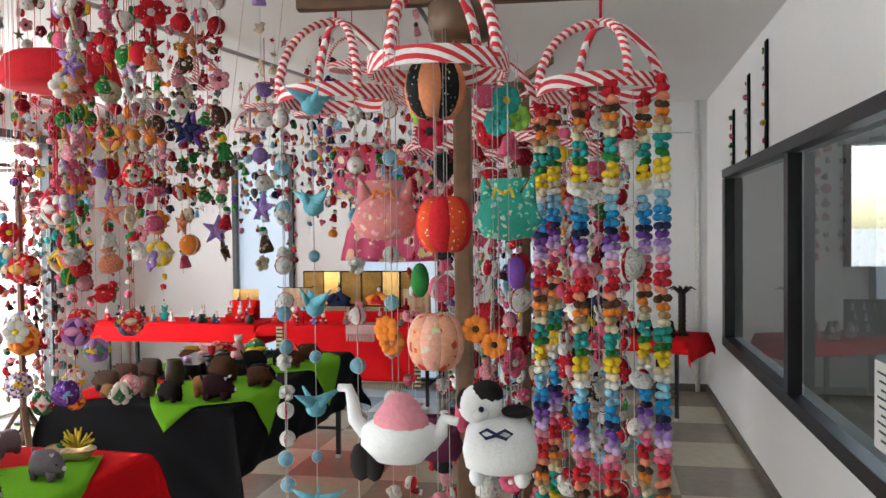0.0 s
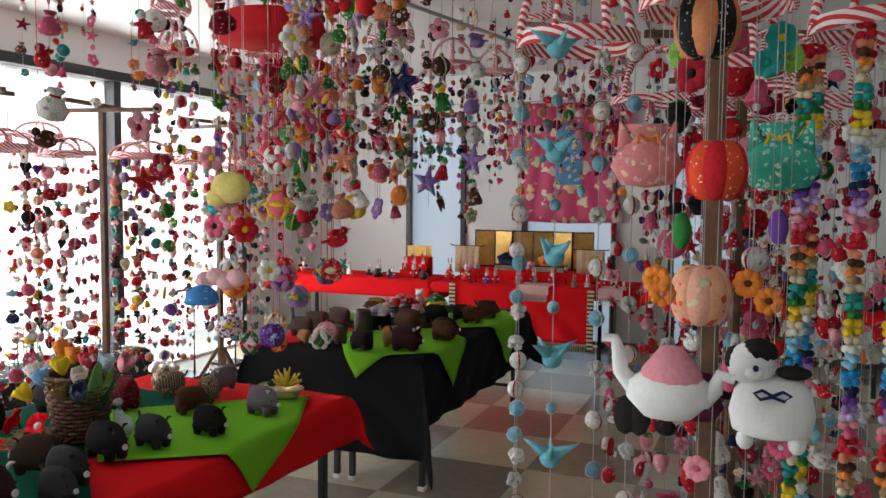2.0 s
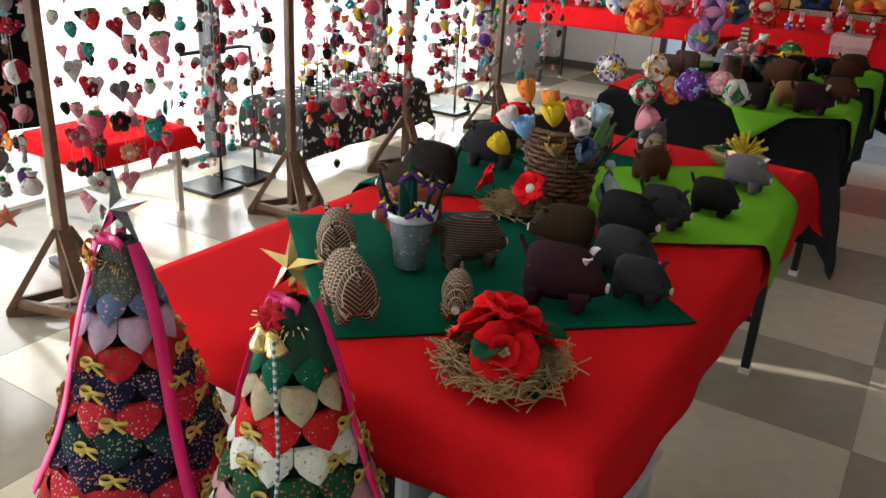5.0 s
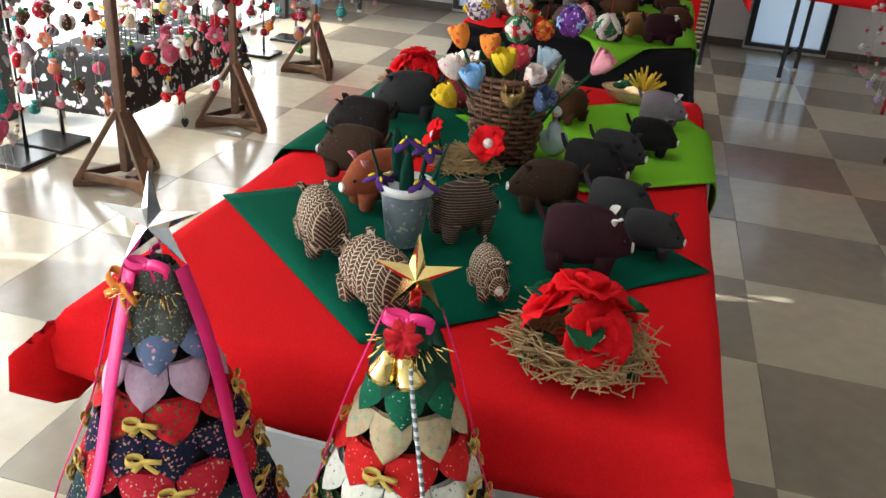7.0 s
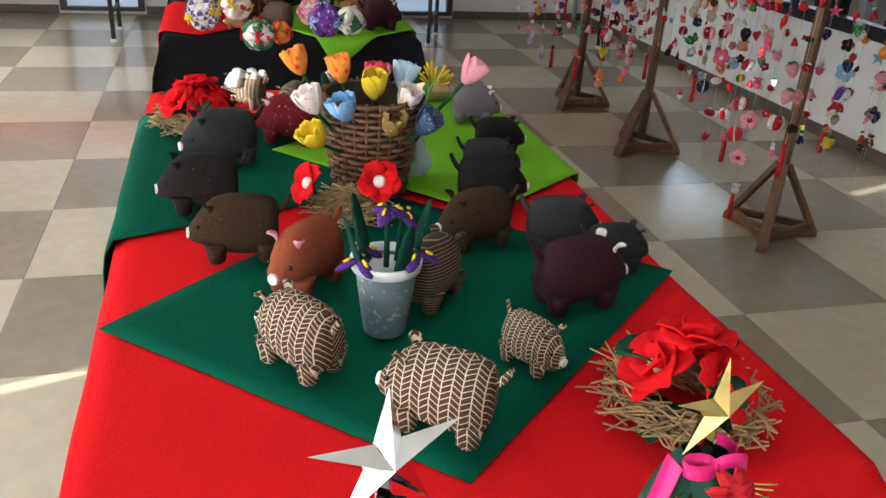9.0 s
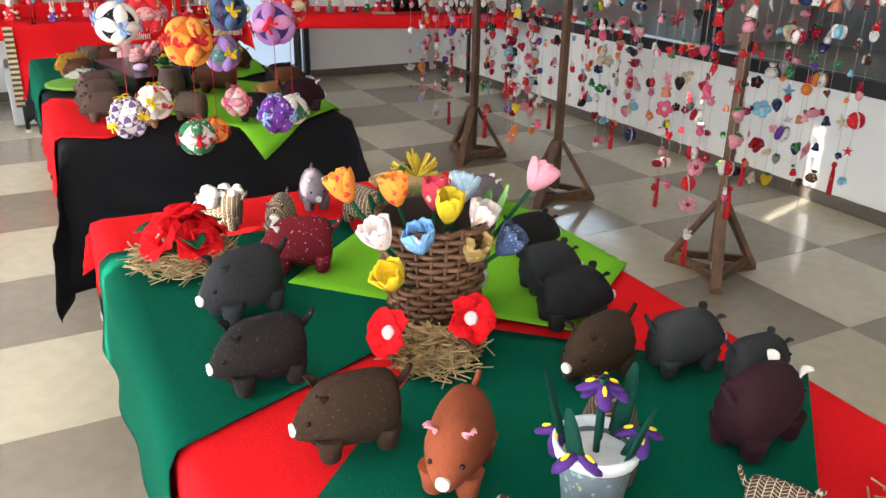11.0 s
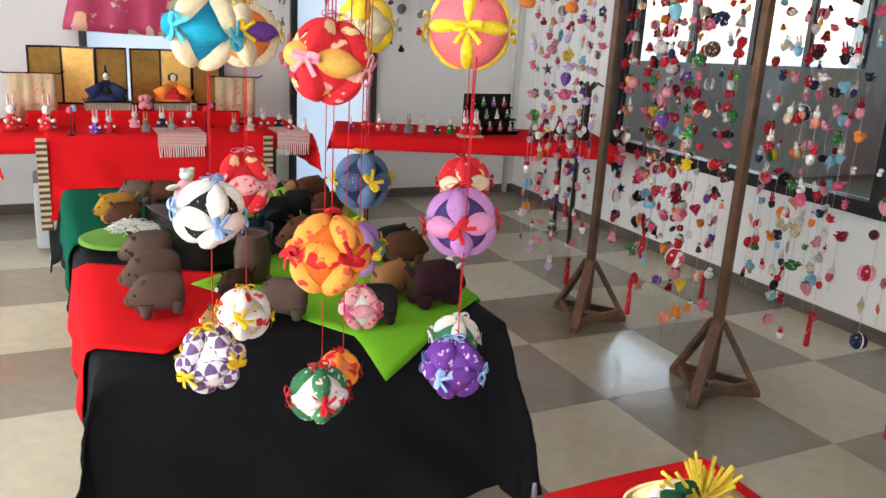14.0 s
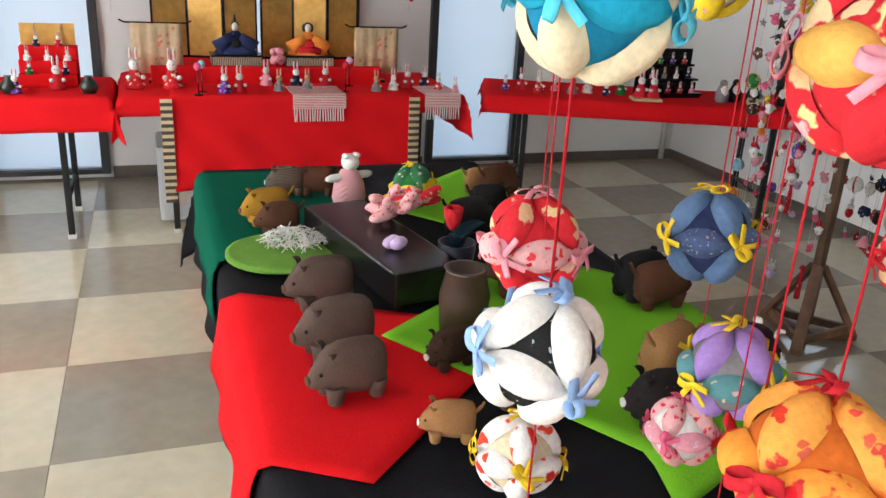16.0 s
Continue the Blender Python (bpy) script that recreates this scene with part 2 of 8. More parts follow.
BWIN = [(-3.76, -3.18), (-2.48, -1.62), (-1.04, -0.44)]
wall_with_openings("wall_back", "x", YB + 0.08, 0.16, XL - 0.16, 6.2, ZC, [(a, b, 0.06, 2.3) for a, b in BWIN] + [(2.15, 5.2, 1.17, 2.27)], WALL, "white painted wall with tall narrow windows")
wall_with_openings("wall_right", "y", XR + 0.06, 0.12, YF, YB, ZC, [(-1.2, 6.66, 0.68, 1.93)], WALL, "white painted wall with a long interior window")
wall_with_openings("wall_left", "y", XL - 0.08, 0.16, YF, YB, ZC, [(a + 0.03, b - 0.03, 0.02, WTOP) for a, b in zip(BAYS, BAYS[1:])], WALL, "white painted wall with full-height windows")
slab("wall_front", (XL - 0.16, YF - 0.16, 0), (6.2, YF, ZC), WALL, label="plain white wall behind the entrance side", category="wall")
# far darker than WALL: the next room's dimness is put into this colour
slab("wall_next_room", (6.2, YF - 0.16, 0), (6.3, YB + 0.16, ZC), mat("wall_shade_grey", (0.22, 0.21, 0.21), 0.8), label="wall of the next room, its dimness put into the grey", category="wall")
slab("ceiling", (XL - 0.16, YF - 0.16, ZC), (6.3, YB + 0.16, ZC + 0.12), CEIL, label="white ceiling with faint board joints", category="ceiling")
slab("ground", (-400, -400, -0.3), (400, 400, -0.25), CONC, label="pale paved ground outside the windows", category="ground")

# skirting
for nm, lo, hi in (("baseboard", (XL, YB - 0.012, 0), (BWIN[0][0] - 0.06, YB, 0.07)), ("baseboard", (BWIN[0][1] + 0.06, YB - 0.012, 0), (BWIN[1][0] - 0.06, YB, 0.07)),
                   ("baseboard", (BWIN[1][1] + 0.06, YB - 0.012, 0), (BWIN[2][0] - 0.06, YB, 0.07)), ("baseboard", (BWIN[2][1] + 0.06, YB - 0.012, 0), (XR - 0.012, YB, 0.07)),
                   ("baseboard", (XR - 0.012, YF, 0), (XR, YB, 0.07))):
    slab(nm, lo, hi, BASEB, label="dark vinyl skirting along the wall", category="baseboard")

# left windows: posts, head, panes, blinds
for y in BAYS:
    bm = bmesh.new()
    box(bm, (XL + 0.01, y, WTOP / 2), (0.10, 0.075, WTOP), bevel=0.006)
    solo("window_post", bm, BRONZE, "dark metal window post", "window post", kind="structure")
bm = bmesh.new()
box(bm, (XL + 0.02, (BAYS[0] + BAYS[-1]) / 2, WTOP + 0.03), (0.12, BAYS[-1] - BAYS[0] + 0.1, 0.075), bevel=0.006)
solo("window_head", bm, BRONZE, "dark metal rail above the windows", "window rail", kind="structure")
for n, (a, b) in enumerate(zip(BAYS, BAYS[1:])):
    w = thing("window_%d" % (n + 1), "tall window with a drawn white blind", "window", kind="structure")
    bm = bmesh.new()
    lo = a + (0.10 if n == 3 else 0.02)
    box(bm, (XL - 0.07, (lo + b - 0.02) / 2, 1.29), (0.006, b - 0.02 - lo, 2.12))
    part("blind", bm, BLIND, w, "drawn white roller blind")
    bm = bmesh.new()
    bm.faces.new([bm.verts.new((XL - 0.12, y, z)) for y, z in ((a + 0.03, 0.04), (b - 0.03, 0.04), (b - 0.03, 2.34), (a + 0.03, 2.34))])
    pane = part("pane", bm, PANE, w)
    if pane.data.polygons[0].normal.x < 0:
        pane.data.flip_normals()
    pane.visible_shadow = False

# back windows
for n, (a, b) in enumerate(BWIN):
    w = thing("window_%d" % (n + 11), "tall narrow window with a pale blind and dark frame", "window", kind="structure")
    for nm, c, s in (("frame", (a - 0.02, YB - 0.01, 1.18), (0.05, 0.06, 2.3)), ("frame", (b + 0.02, YB - 0.01, 1.18), (0.05, 0.06, 2.3)),
                     ("frame", ((a + b) / 2, YB - 0.01, 2.315), (b - a - 0.01, 0.06, 0.05)), ("frame", ((a + b) / 2, YB - 0.01, 0.045), (b - a - 0.01, 0.06, 0.03))):
        bm = bmesh.new()
        box(bm, c, s, bevel=0.004)
        part(nm, bm, BRONZE, w)
    bm = bmesh.new()
    box(bm, ((a + b) / 2, YB + 0.05, 1.18), (b - a - 0.004, 0.006, 2.24))
    part("blind", bm, BLIND, w, "pale blind lit from outside")

# interior window in the right wall
iw = thing("window_21", "long interior window with a black frame", "window", kind="structure")
for nm, c, s in (("frame", (XR, 2.73, 0.655), (0.075, 7.95, 0.075)), ("frame", (XR, 2.73, 1.955), (0.075, 7.95, 0.065)), ("jamb", (XR, 6.62, 1.305), (0.073, 0.14, 1.22)),
                 ("mullion", (XR, 4.42, 1.305), (0.07, 0.10, 1.22)), ("mullion", (XR, 2.2, 1.305), (0.07, 0.08, 1.22)), ("mullion", (XR, 0.4, 1.305), (0.07, 0.08, 1.22))):
    bm = bmesh.new()
    box(bm, c, s, bevel=0.004)
    part(nm, bm, BLACKF, iw)
for a, b in ((-1.2, 0.35), (0.45, 2.15), (2.25, 4.31), (4.53, 6.57)):
    bm = bmesh.new()
    bm.faces.new([bm.verts.new((XR + 0.03, y, z)) for y, z in ((a, 0.69), (a, 1.925), (b, 1.925), (b, 0.69))])
    pane = part("pane", bm, PANE, iw)
    if pane.data.polygons[0].normal.x > 0:
        pane.data.flip_normals()
nw = thing("window_22", "bright window of the dim next room", "window", kind="structure")
for k, x in enumerate((2.15, 2.8, 3.58, 4.35, 5.2)):
    bm = bmesh.new()
    box(bm, (x, YB - 0.005, 1.72), (0.06, 0.06, 1.1))
    part("frame", bm, BRONZE, nw)

# ---- tables ----


def folding_table(x0, x1, y0, y1, z, label, group, m=None, halves=1):
    """Folding table: pale top with a dark edge, two pairs of black steel legs with a brace."""
    t = thing("folding_table", label, "table", group, m=m)
    bm = bmesh.new()
    box(bm, ((x0 + x1) / 2, (y0 + y1) / 2, z - 0.017), (x1 - x0, y1 - y0, 0.03), bevel=0.006)
    part("tabletop", bm, TTOP, t)
    long_x = (x1 - x0) > (y1 - y0)
    for n, (sx, sy) in enumerate(((0, 0), (1, 0), (0, 1), (1, 1))):
        bm = bmesh.new()
        px, py = (x0 + 0.22 if not sx else x1 - 0.22, y0 + 0.06 if not sy else y1 - 0.06) if long_x else (x0 + 0.035 if not sx else x1 - 0.035, y0 + 0.12 if not sy else y1 - 0.10)
        box(bm, (px, py, (z - 0.035) / 2), (0.03, 0.03, z - 0.035), bevel=0.004)
        leg = part("leg", bm, STEEL, t)
        bm = bmesh.new()
        box(bm, (px, py, 0.012), (0.038, 0.038, 0.024), bevel=0.004)
        part("foot_cap", bm, TTOP, leg, "pale plastic foot cap")
    for s in (0, 1):
        for zz in (0.2, z - 0.09):
            bm = bmesh.new()
            if long_x:
                px = x0 + 0.22 if not s else x1 - 0.22
                rod(bm, (px, y0 + 0.07, zz), (px, y1 - 0.07, zz), 0.011)
            else:
                py = y0 + 0.12 if not s else y1 - 0.10
                rod(bm, (x0 + 0.04, py, zz), (x1 - 0.04, py, zz), 0.011)
            part("brace", bm, STEEL, t)
    return t


def cloth(name, quad, rect, z, layer, material, label, seed=0, wave=0.010, m=None, res=0.03, group="", flare=0.22):
    """A cloth of four corners laid over a table's rectangle: flat on the top, hanging in soft folds past its edges."""
    rng = random.Random(seed)
    ph = [rng.uniform(0, 6.28) for _ in range(4)]
    x0, x1, y0, y1 = rect
    x0, x1, y0, y1 = x0 - layer, x1 + layer, y0 - layer, y1 + layer
    q0, q1, q2, q3 = [Vector(q) for q in quad]
    nx, ny = max(4, int((q1 - q0).length / res)), max(4, int((q3 - q0).length / res))
    bm = bmesh.new()
    grid = []
    for i in range(nx + 1):
        row = []
        for j in range(ny + 1):
            u, v = i / nx, j / ny
            p = (q0 * (1 - u) + q1 * u) * (1 - v) + (q3 * (1 - u) + q2 * u) * v
            px, py = p.x, p.y
            ox = px - x1 if px > x1 else (x0 - px if px < x0 else 0.0)
            oy = py - y1 if py > y1 else (y0 - py if py < y0 else 0.0)
            sx, sy = (1 if px > x1 else -1), (1 if py > y1 else -1)
            qx, qy, qz = min(max(px, x0), x1), min(max(py, y0), y1), z + 0.002 + layer * 0.6
            fl = flare if sx < 0 and sy < 0 else min(flare, 0.22)
            drop = max(ox, oy) + (0.3 if fl < 0.3 else -0.5) * min(ox, oy)
            if drop > 0:
                k = min(1.0, drop / 0.4)
                fold = wave * (0.6 * min(1.0, drop / 0.06) + 2.2 * k * (1 + 0.5 * math.sin(px * 13 + ph[0]) * math.cos(py * 12 + ph[1]) + 0.5 * math.sin((px + py) * 23 + ph[2])))
                lip = 0.010 * min(1, drop / 0.015)
                if ox > 0:
                    qx += sx * (lip + fold + fl * min(ox, oy))
                if oy > 0:
                    qy += sy * (lip + fold + fl * min(ox, oy))
                qz -= max(0.0, drop - 0.006)
            else:
                qz += 0.0010 * (1 + math.sin(px * 9 + ph[3]) * math.sin(py * 8 + ph[1]))
            row.append(bm.verts.new((qx, qy, max(qz, 0.012))))
        grid.append(row)
    for i in range(nx):
        for j in range(ny):
            f = bm.faces.new((grid[i][j], grid[i + 1][j], grid[i + 1][j + 1], grid[i][j + 1]))
            f.smooth = True
    ob = solo(name, bm, material, label, "cloth", group, m=m)
    so = ob.modifiers.new("thick", "SOLIDIFY")
    so.thickness, so.offset = 0.0025, 1.0
    return ob


def around(x0, x1, y0, y1, l, r, f, b):
    return ((x0 - l, y0 - f), (x1 + r, y0 - f), (x1 + r, y1 + b), (x0 - l, y1 + b))


T1 = (-2.70, -1.72, 0.97, 2.82)
T2 = (-2.71, -1.74, 3.58, 5.40)
ZT = 0.70
folding_table(-2.69, -2.22, 1.0, 2.8, ZT - 0.008, "folding table under the red cloth", "display tables")
folding_table(-2.20, -1.73, 1.0, 2.8, ZT - 0.008, "folding table under the red cloth", "display tables")
folding_table(-2.70, -2.24, 3.60, 5.38, ZT - 0.008, "folding table under the black cloth", "display tables")
folding_table(-2.22, -1.75, 3.60, 5.38, ZT - 0.008, "folding table under the black cloth", "display tables")
cloth("tablecloth", ((-2.90, 0.85), (-1.59, 0.81), (-1.53, 3.0), (-2.84, 2.95)), T1, ZT, 0.004, RED, "bright red felt tablecloth", 1, flare=0.45)
cloth("green_cloth", ((-2.707, 1.448), (-2.245, 1.02), (-1.715, 1.50), (-2.18, 1.93)), T1, ZT, 0.010, DGREEN, "dark green felt square laid diagonally on the red cloth", 1)
cloth("green_cloth", ((-2.92, 1.68), (-2.25, 1.93), (-2.15, 2.54), (-2.95, 2.56)), T1, ZT, 0.016, DGREEN, "dark green felt square hanging over the table side", 1)
cloth("lime_cloth", ((-2.40, 2.225), (-1.99, 1.79), (-1.54, 2.115), (-1.84, 2.72)), T1, ZT, 0.022, LIME, "lime green felt square with a corner hanging down", 1)
cloth("tablecloth", around(*T2, 0.30, 0.34, 0.50, 0.3), T2, ZT, 0.004, BLACKC, "black cloth hanging nearly to the floor", 5)
cloth("red_cloth", ((-2.99, 3.84), (-2.585, 3.59), (-2.14, 4.02), (-2.98, 4.48)), T2, ZT, 0.016, RED, "red felt square over the black cloth", 5)
cloth("green_cloth", ((-2.88, 4.50), (-2.30, 4.62), (-2.25, 5.32), (-2.90, 5.36)), T2, ZT, 0.016, DGREEN, "dark green felt square over the table corner", 5)
cloth("lime_cloth", ((-2.45, 4.05), (-2.07, 3.43), (-1.50, 3.90), (-1.95, 4.42)), T2, ZT, 0.021, LIME, "lime green felt square with a pointed corner hanging down", 5)
cloth("lime_cloth", ((-2.25, 4.90), (-1.90, 4.45), (-1.45, 4.82), (-1.84, 5.26)), T2, ZT, 0.022, LIME, "lime green felt square with a pointed corner hanging down", 5)
# back tables
TH, TL = (-3.0, -1.28, 6.76, 7.55), (-4.75, -3.06, 6.76, 7.35)
folding_table(*TH, ZT, "folding table with red cloth for the court dolls", "display tables")
cloth("tablecloth", around(*TH, 0.2, 0.22, 0.1, 0.1), TH, ZT + 0.008, 0.004, RED, "red cloth with hanging corners", 10)
cloth("runner_cloth", ((-2.78, 6.28), (-1.55, 6.28), (-1.55, 7.2), (-2.78, 7.2)), TH, ZT + 0.008, 0.010, RED, "long red cloth hanging down the table front", 10)
folding_table(*TL, ZT, "folding table with red cloth along the back wall", "display tables")
cloth("tablecloth", around(*TL, 0.12, 0.18, 0.17, 0.1), TL, ZT + 0.008, 0.004, RED, "red cloth with hanging corners", 11)
RT = Matrix.Translation((-1.13, 6.76, 0)) @ Matrix.Rotation(radians(-21), 4, "Z")
folding_table(0, 1.82, 0, 0.6, ZT, "folding table with red cloth set at an angle", "display tables", m=RT)
cloth("tablecloth", around(0, 1.82, 0, 0.6, 0.1, 0.16, 0.10, 0.1), (0, 1.82, 0, 0.6), ZT + 0.008, 0.004, RED, "red cloth with hanging corners", 12, m=RT)
# low tables at the windows
BWC = mat("black_white_print", (0.02, 0.02, 0.02), 0.85, second=(0.75, 0.75, 0.75), amount=0.32, big=5.0)
LOWA, LOWB = (-4.85, -4.40, 2.12, 2.64), (-4.80, -4.40, 3.45, 4.65)
for rect, zz, mt, lab in ((LOWA, 0.40, RED, "red cloth on the low window table"), (LOWB, 0.36, BWC, "black cloth with a white branching print")):
    t = thing("low_table", "low white display table at the window", "table")
    bm = bmesh.new()
    box(bm, ((rect[0] + rect[1]) / 2, (rect[2] + rect[3]) / 2, zz - 0.015), (rect[1] - rect[0], rect[3] - rect[2], 0.03), bevel=0.005)
    part("tabletop", bm, TTOP, t)
    for sx in (0, 1):
        for sy in (2, 3):
            bm = bmesh.new()
            box(bm, (rect[sx] + (0.03 if not sx else -0.03), rect[sy] + (0.05 if sy == 2 else -0.05), (zz - 0.03) / 2), (0.03, 0.03, zz - 0.03), bevel=0.003)
            part("leg", bm, TTOP, t)
    d = 0.10 if mt is RED else 0.30
    cloth("tablecloth", around(*rect, 0.03, d, d, d), rect, zz, 0.004, mt, lab, 13)

# ---- fabrics ----
def fab(name, color, **k):
    k.setdefault("grain", 150)
    k.setdefault("spec", 0.15)
    k.setdefault("bump", 0.3)
    k.setdefault("big", 12)
    return mat("fabric_" + name, color, 0.9, **k)


BASE = dict(red=(0.55, 0.02, 0.03), crimson=(0.33, 0.012, 0.03), pink=(0.75, 0.30, 0.36), rose=(0.72, 0.12, 0.22), white=(0.78, 0.76, 0.72),
       cream=(0.72, 0.62, 0.42), yellow=(0.78, 0.55, 0.03), orange=(0.80, 0.24, 0.04), salmon=(0.75, 0.27, 0.16), purple=(0.16, 0.06, 0.32), violet=(0.36, 0.22, 0.55), navy=(0.025, 0.035, 0.10),
       blue=(0.03, 0.26, 0.55), sky=(0.24, 0.52, 0.68), teal=(0.03, 0.33, 0.30), green=(0.03, 0.22, 0.05), lime=(0.25, 0.5, 0.08), brown=(0.11, 0.055, 0.03), dark=(0.025, 0.022, 0.022),
       grey=(0.24, 0.23, 0.24), plum=(0.10, 0.02, 0.05), magenta=(0.85, 0.02, 0.25), gold=(0.55, 0.36, 0.08), tan=(0.46, 0.30, 0.15), denim=(0.10, 0.17, 0.30), lilac=(0.62, 0.45, 0.70), azure=(0.02, 0.30, 0.62))
COL = {n: fab(n, c) for n, c in BASE.items()}
PR = {n: fab("print_" + n, a, second=b, amount=am, big=bg) for n, (a, b, am, bg) in dict(
    redflower=((0.6, 0.02, 0.03), (0.85, 0.7, 0.55), 0.30, 14), checker=((0.75, 0.73, 0.76), (0.10, 0.06, 0.18), 0.34, 20), blackprint=((0.02, 0.02, 0.02), (0.5, 0.48, 0.45), 0.2, 30),
    whitered=((0.8, 0.78, 0.74), (0.65, 0.03, 0.03), 0.30, 12), orangeprint=((0.85, 0.30, 0.05), (0.75, 0.08, 0.04), 0.28, 14), goldred=((0.72, 0.42, 0.09), (0.6, 0.03, 0.03), 0.25, 10),
    yellowflower=((0.82, 0.6, 0.03), (0.8, 0.4, 0.5), 0.2, 18), indigo=((0.07, 0.10, 0.20), (0.3, 0.36, 0.45), 0.22, 40), greenprint=((0.05, 0.2, 0.09), (0.75, 0.72, 0.6), 0.25, 16),
    purpleprint=((0.14, 0.04, 0.28), (0.62, 0.5, 0.7), 0.25, 16), pinkprint=((0.8, 0.35, 0.42), (0.82, 0.75, 0.75), 0.3, 14), maroondot=((0.16, 0.012, 0.02), (0.6, 0.5, 0.48), 0.14, 22),
    navyflower=((0.02, 0.025, 0.07), (0.6, 0.12, 0.1), 0.26, 18), greendot=((0.01, 0.14, 0.08), (0.75, 0.75, 0.7), 0.16, 16), reddot=((0.62, 0.02, 0.02), (0.8, 0.78, 0.75), 0.15, 16),
    xmas=((0.012, 0.09, 0.04), (0.6, 0.15, 0.1), 0.26, 14), letters=((0.78, 0.76, 0.70), (0.12, 0.2, 0.12), 0.16, 16), tweed=((0.09, 0.10, 0.09), (0.3, 0.31, 0.3), 0.28, 60),
    tealwave=((0.05, 0.42, 0.32), (0.5, 0.7, 0.6), 0.32, 22), pinkred=((0.70, 0.06, 0.10), (0.82, 0.6, 0.6), 0.3, 12)).items()}
_mixin = {"red": (0.75, 0.55, 0.5), "white": (0.5, 0.42, 0.42), "pink": (0.75, 0.6, 0.6), "cream": (0.45, 0.25, 0.2), "dark": (0.2, 0.05, 0.05), "yellow": (0.7, 0.3, 0.1)}
CHM = {n: mat("charm_" + n, tuple(0.92 * v for v in BASE[n]), 0.92, grain=14, vary=0.28, bump=0.5, big=0.9 + 0.13 * (len(n) % 4), spec=0.1, rand=0.22, dist=0.05,
              second=_mixin.get(n, (0.55, 0.42, 0.4)), amount=0.16 + 0.05 * (len(n) % 3)) for n, m in COL.items()}
CORD = fab("cord", (0.5, 0.48, 0.46))
REDCORD = fab("red_cord", (0.55, 0.02, 0.03))
RWSTRIPE = stripes("red_white_ribbon", (0.62, 0.03, 0.05), (0.82, 0.78, 0.76), 62, axis=(0.6, 0.5, 1.0))
RAFFIA = mat("raffia", (0.45, 0.31, 0.15), 0.8, grain=60, vary=0.35, big=10)
WICKER = mat("brown_wicker", (0.14, 0.062, 0.028), 0.5, grain=50, vary=0.4, big=14, bump=0.4)
GOLDM = mat("gold_metal", (0.85, 0.64, 0.26), 0.10, metal=1.0, bump=0.02)
SILVERM = mat("silver_metal", (0.88, 0.89, 0.91), 0.05, metal=1.0, bump=0.02)
LEAF = fab("leaf", (0.012, 0.085, 0.035))

# ---- hanging charms: small stitched shapes, each about one unit tall ----
PAL = {
    "mixed": ["red", "pink", "white", "rose", "crimson", "orange", "sky", "purple", "yellow", "brown", "green", "grey", "cream", "salmon", "navy"],
    "red": ["red", "red", "crimson", "white", "rose", "pink", "dark"],
    "pink": ["pink", "rose", "pink", "lilac", "white"],
    "blue": ["sky", "white", "blue", "sky"],
    "charms": ["white", "white", "pink", "red", "crimson", "green", "dark", "pink", "salmon", "sky", "cream", "orange", "navy", "rose"],
    "dusk": ["crimson", "grey", "pink", "brown", "white", "dark", "rose", "teal", "salmon"],
}
KINDS = ["ball", "berry", "flower", "rabbit", "pouch", "fish", "bird", "heart", "star", "doll", "bell", "gem", "pompom"]
_charms = {}


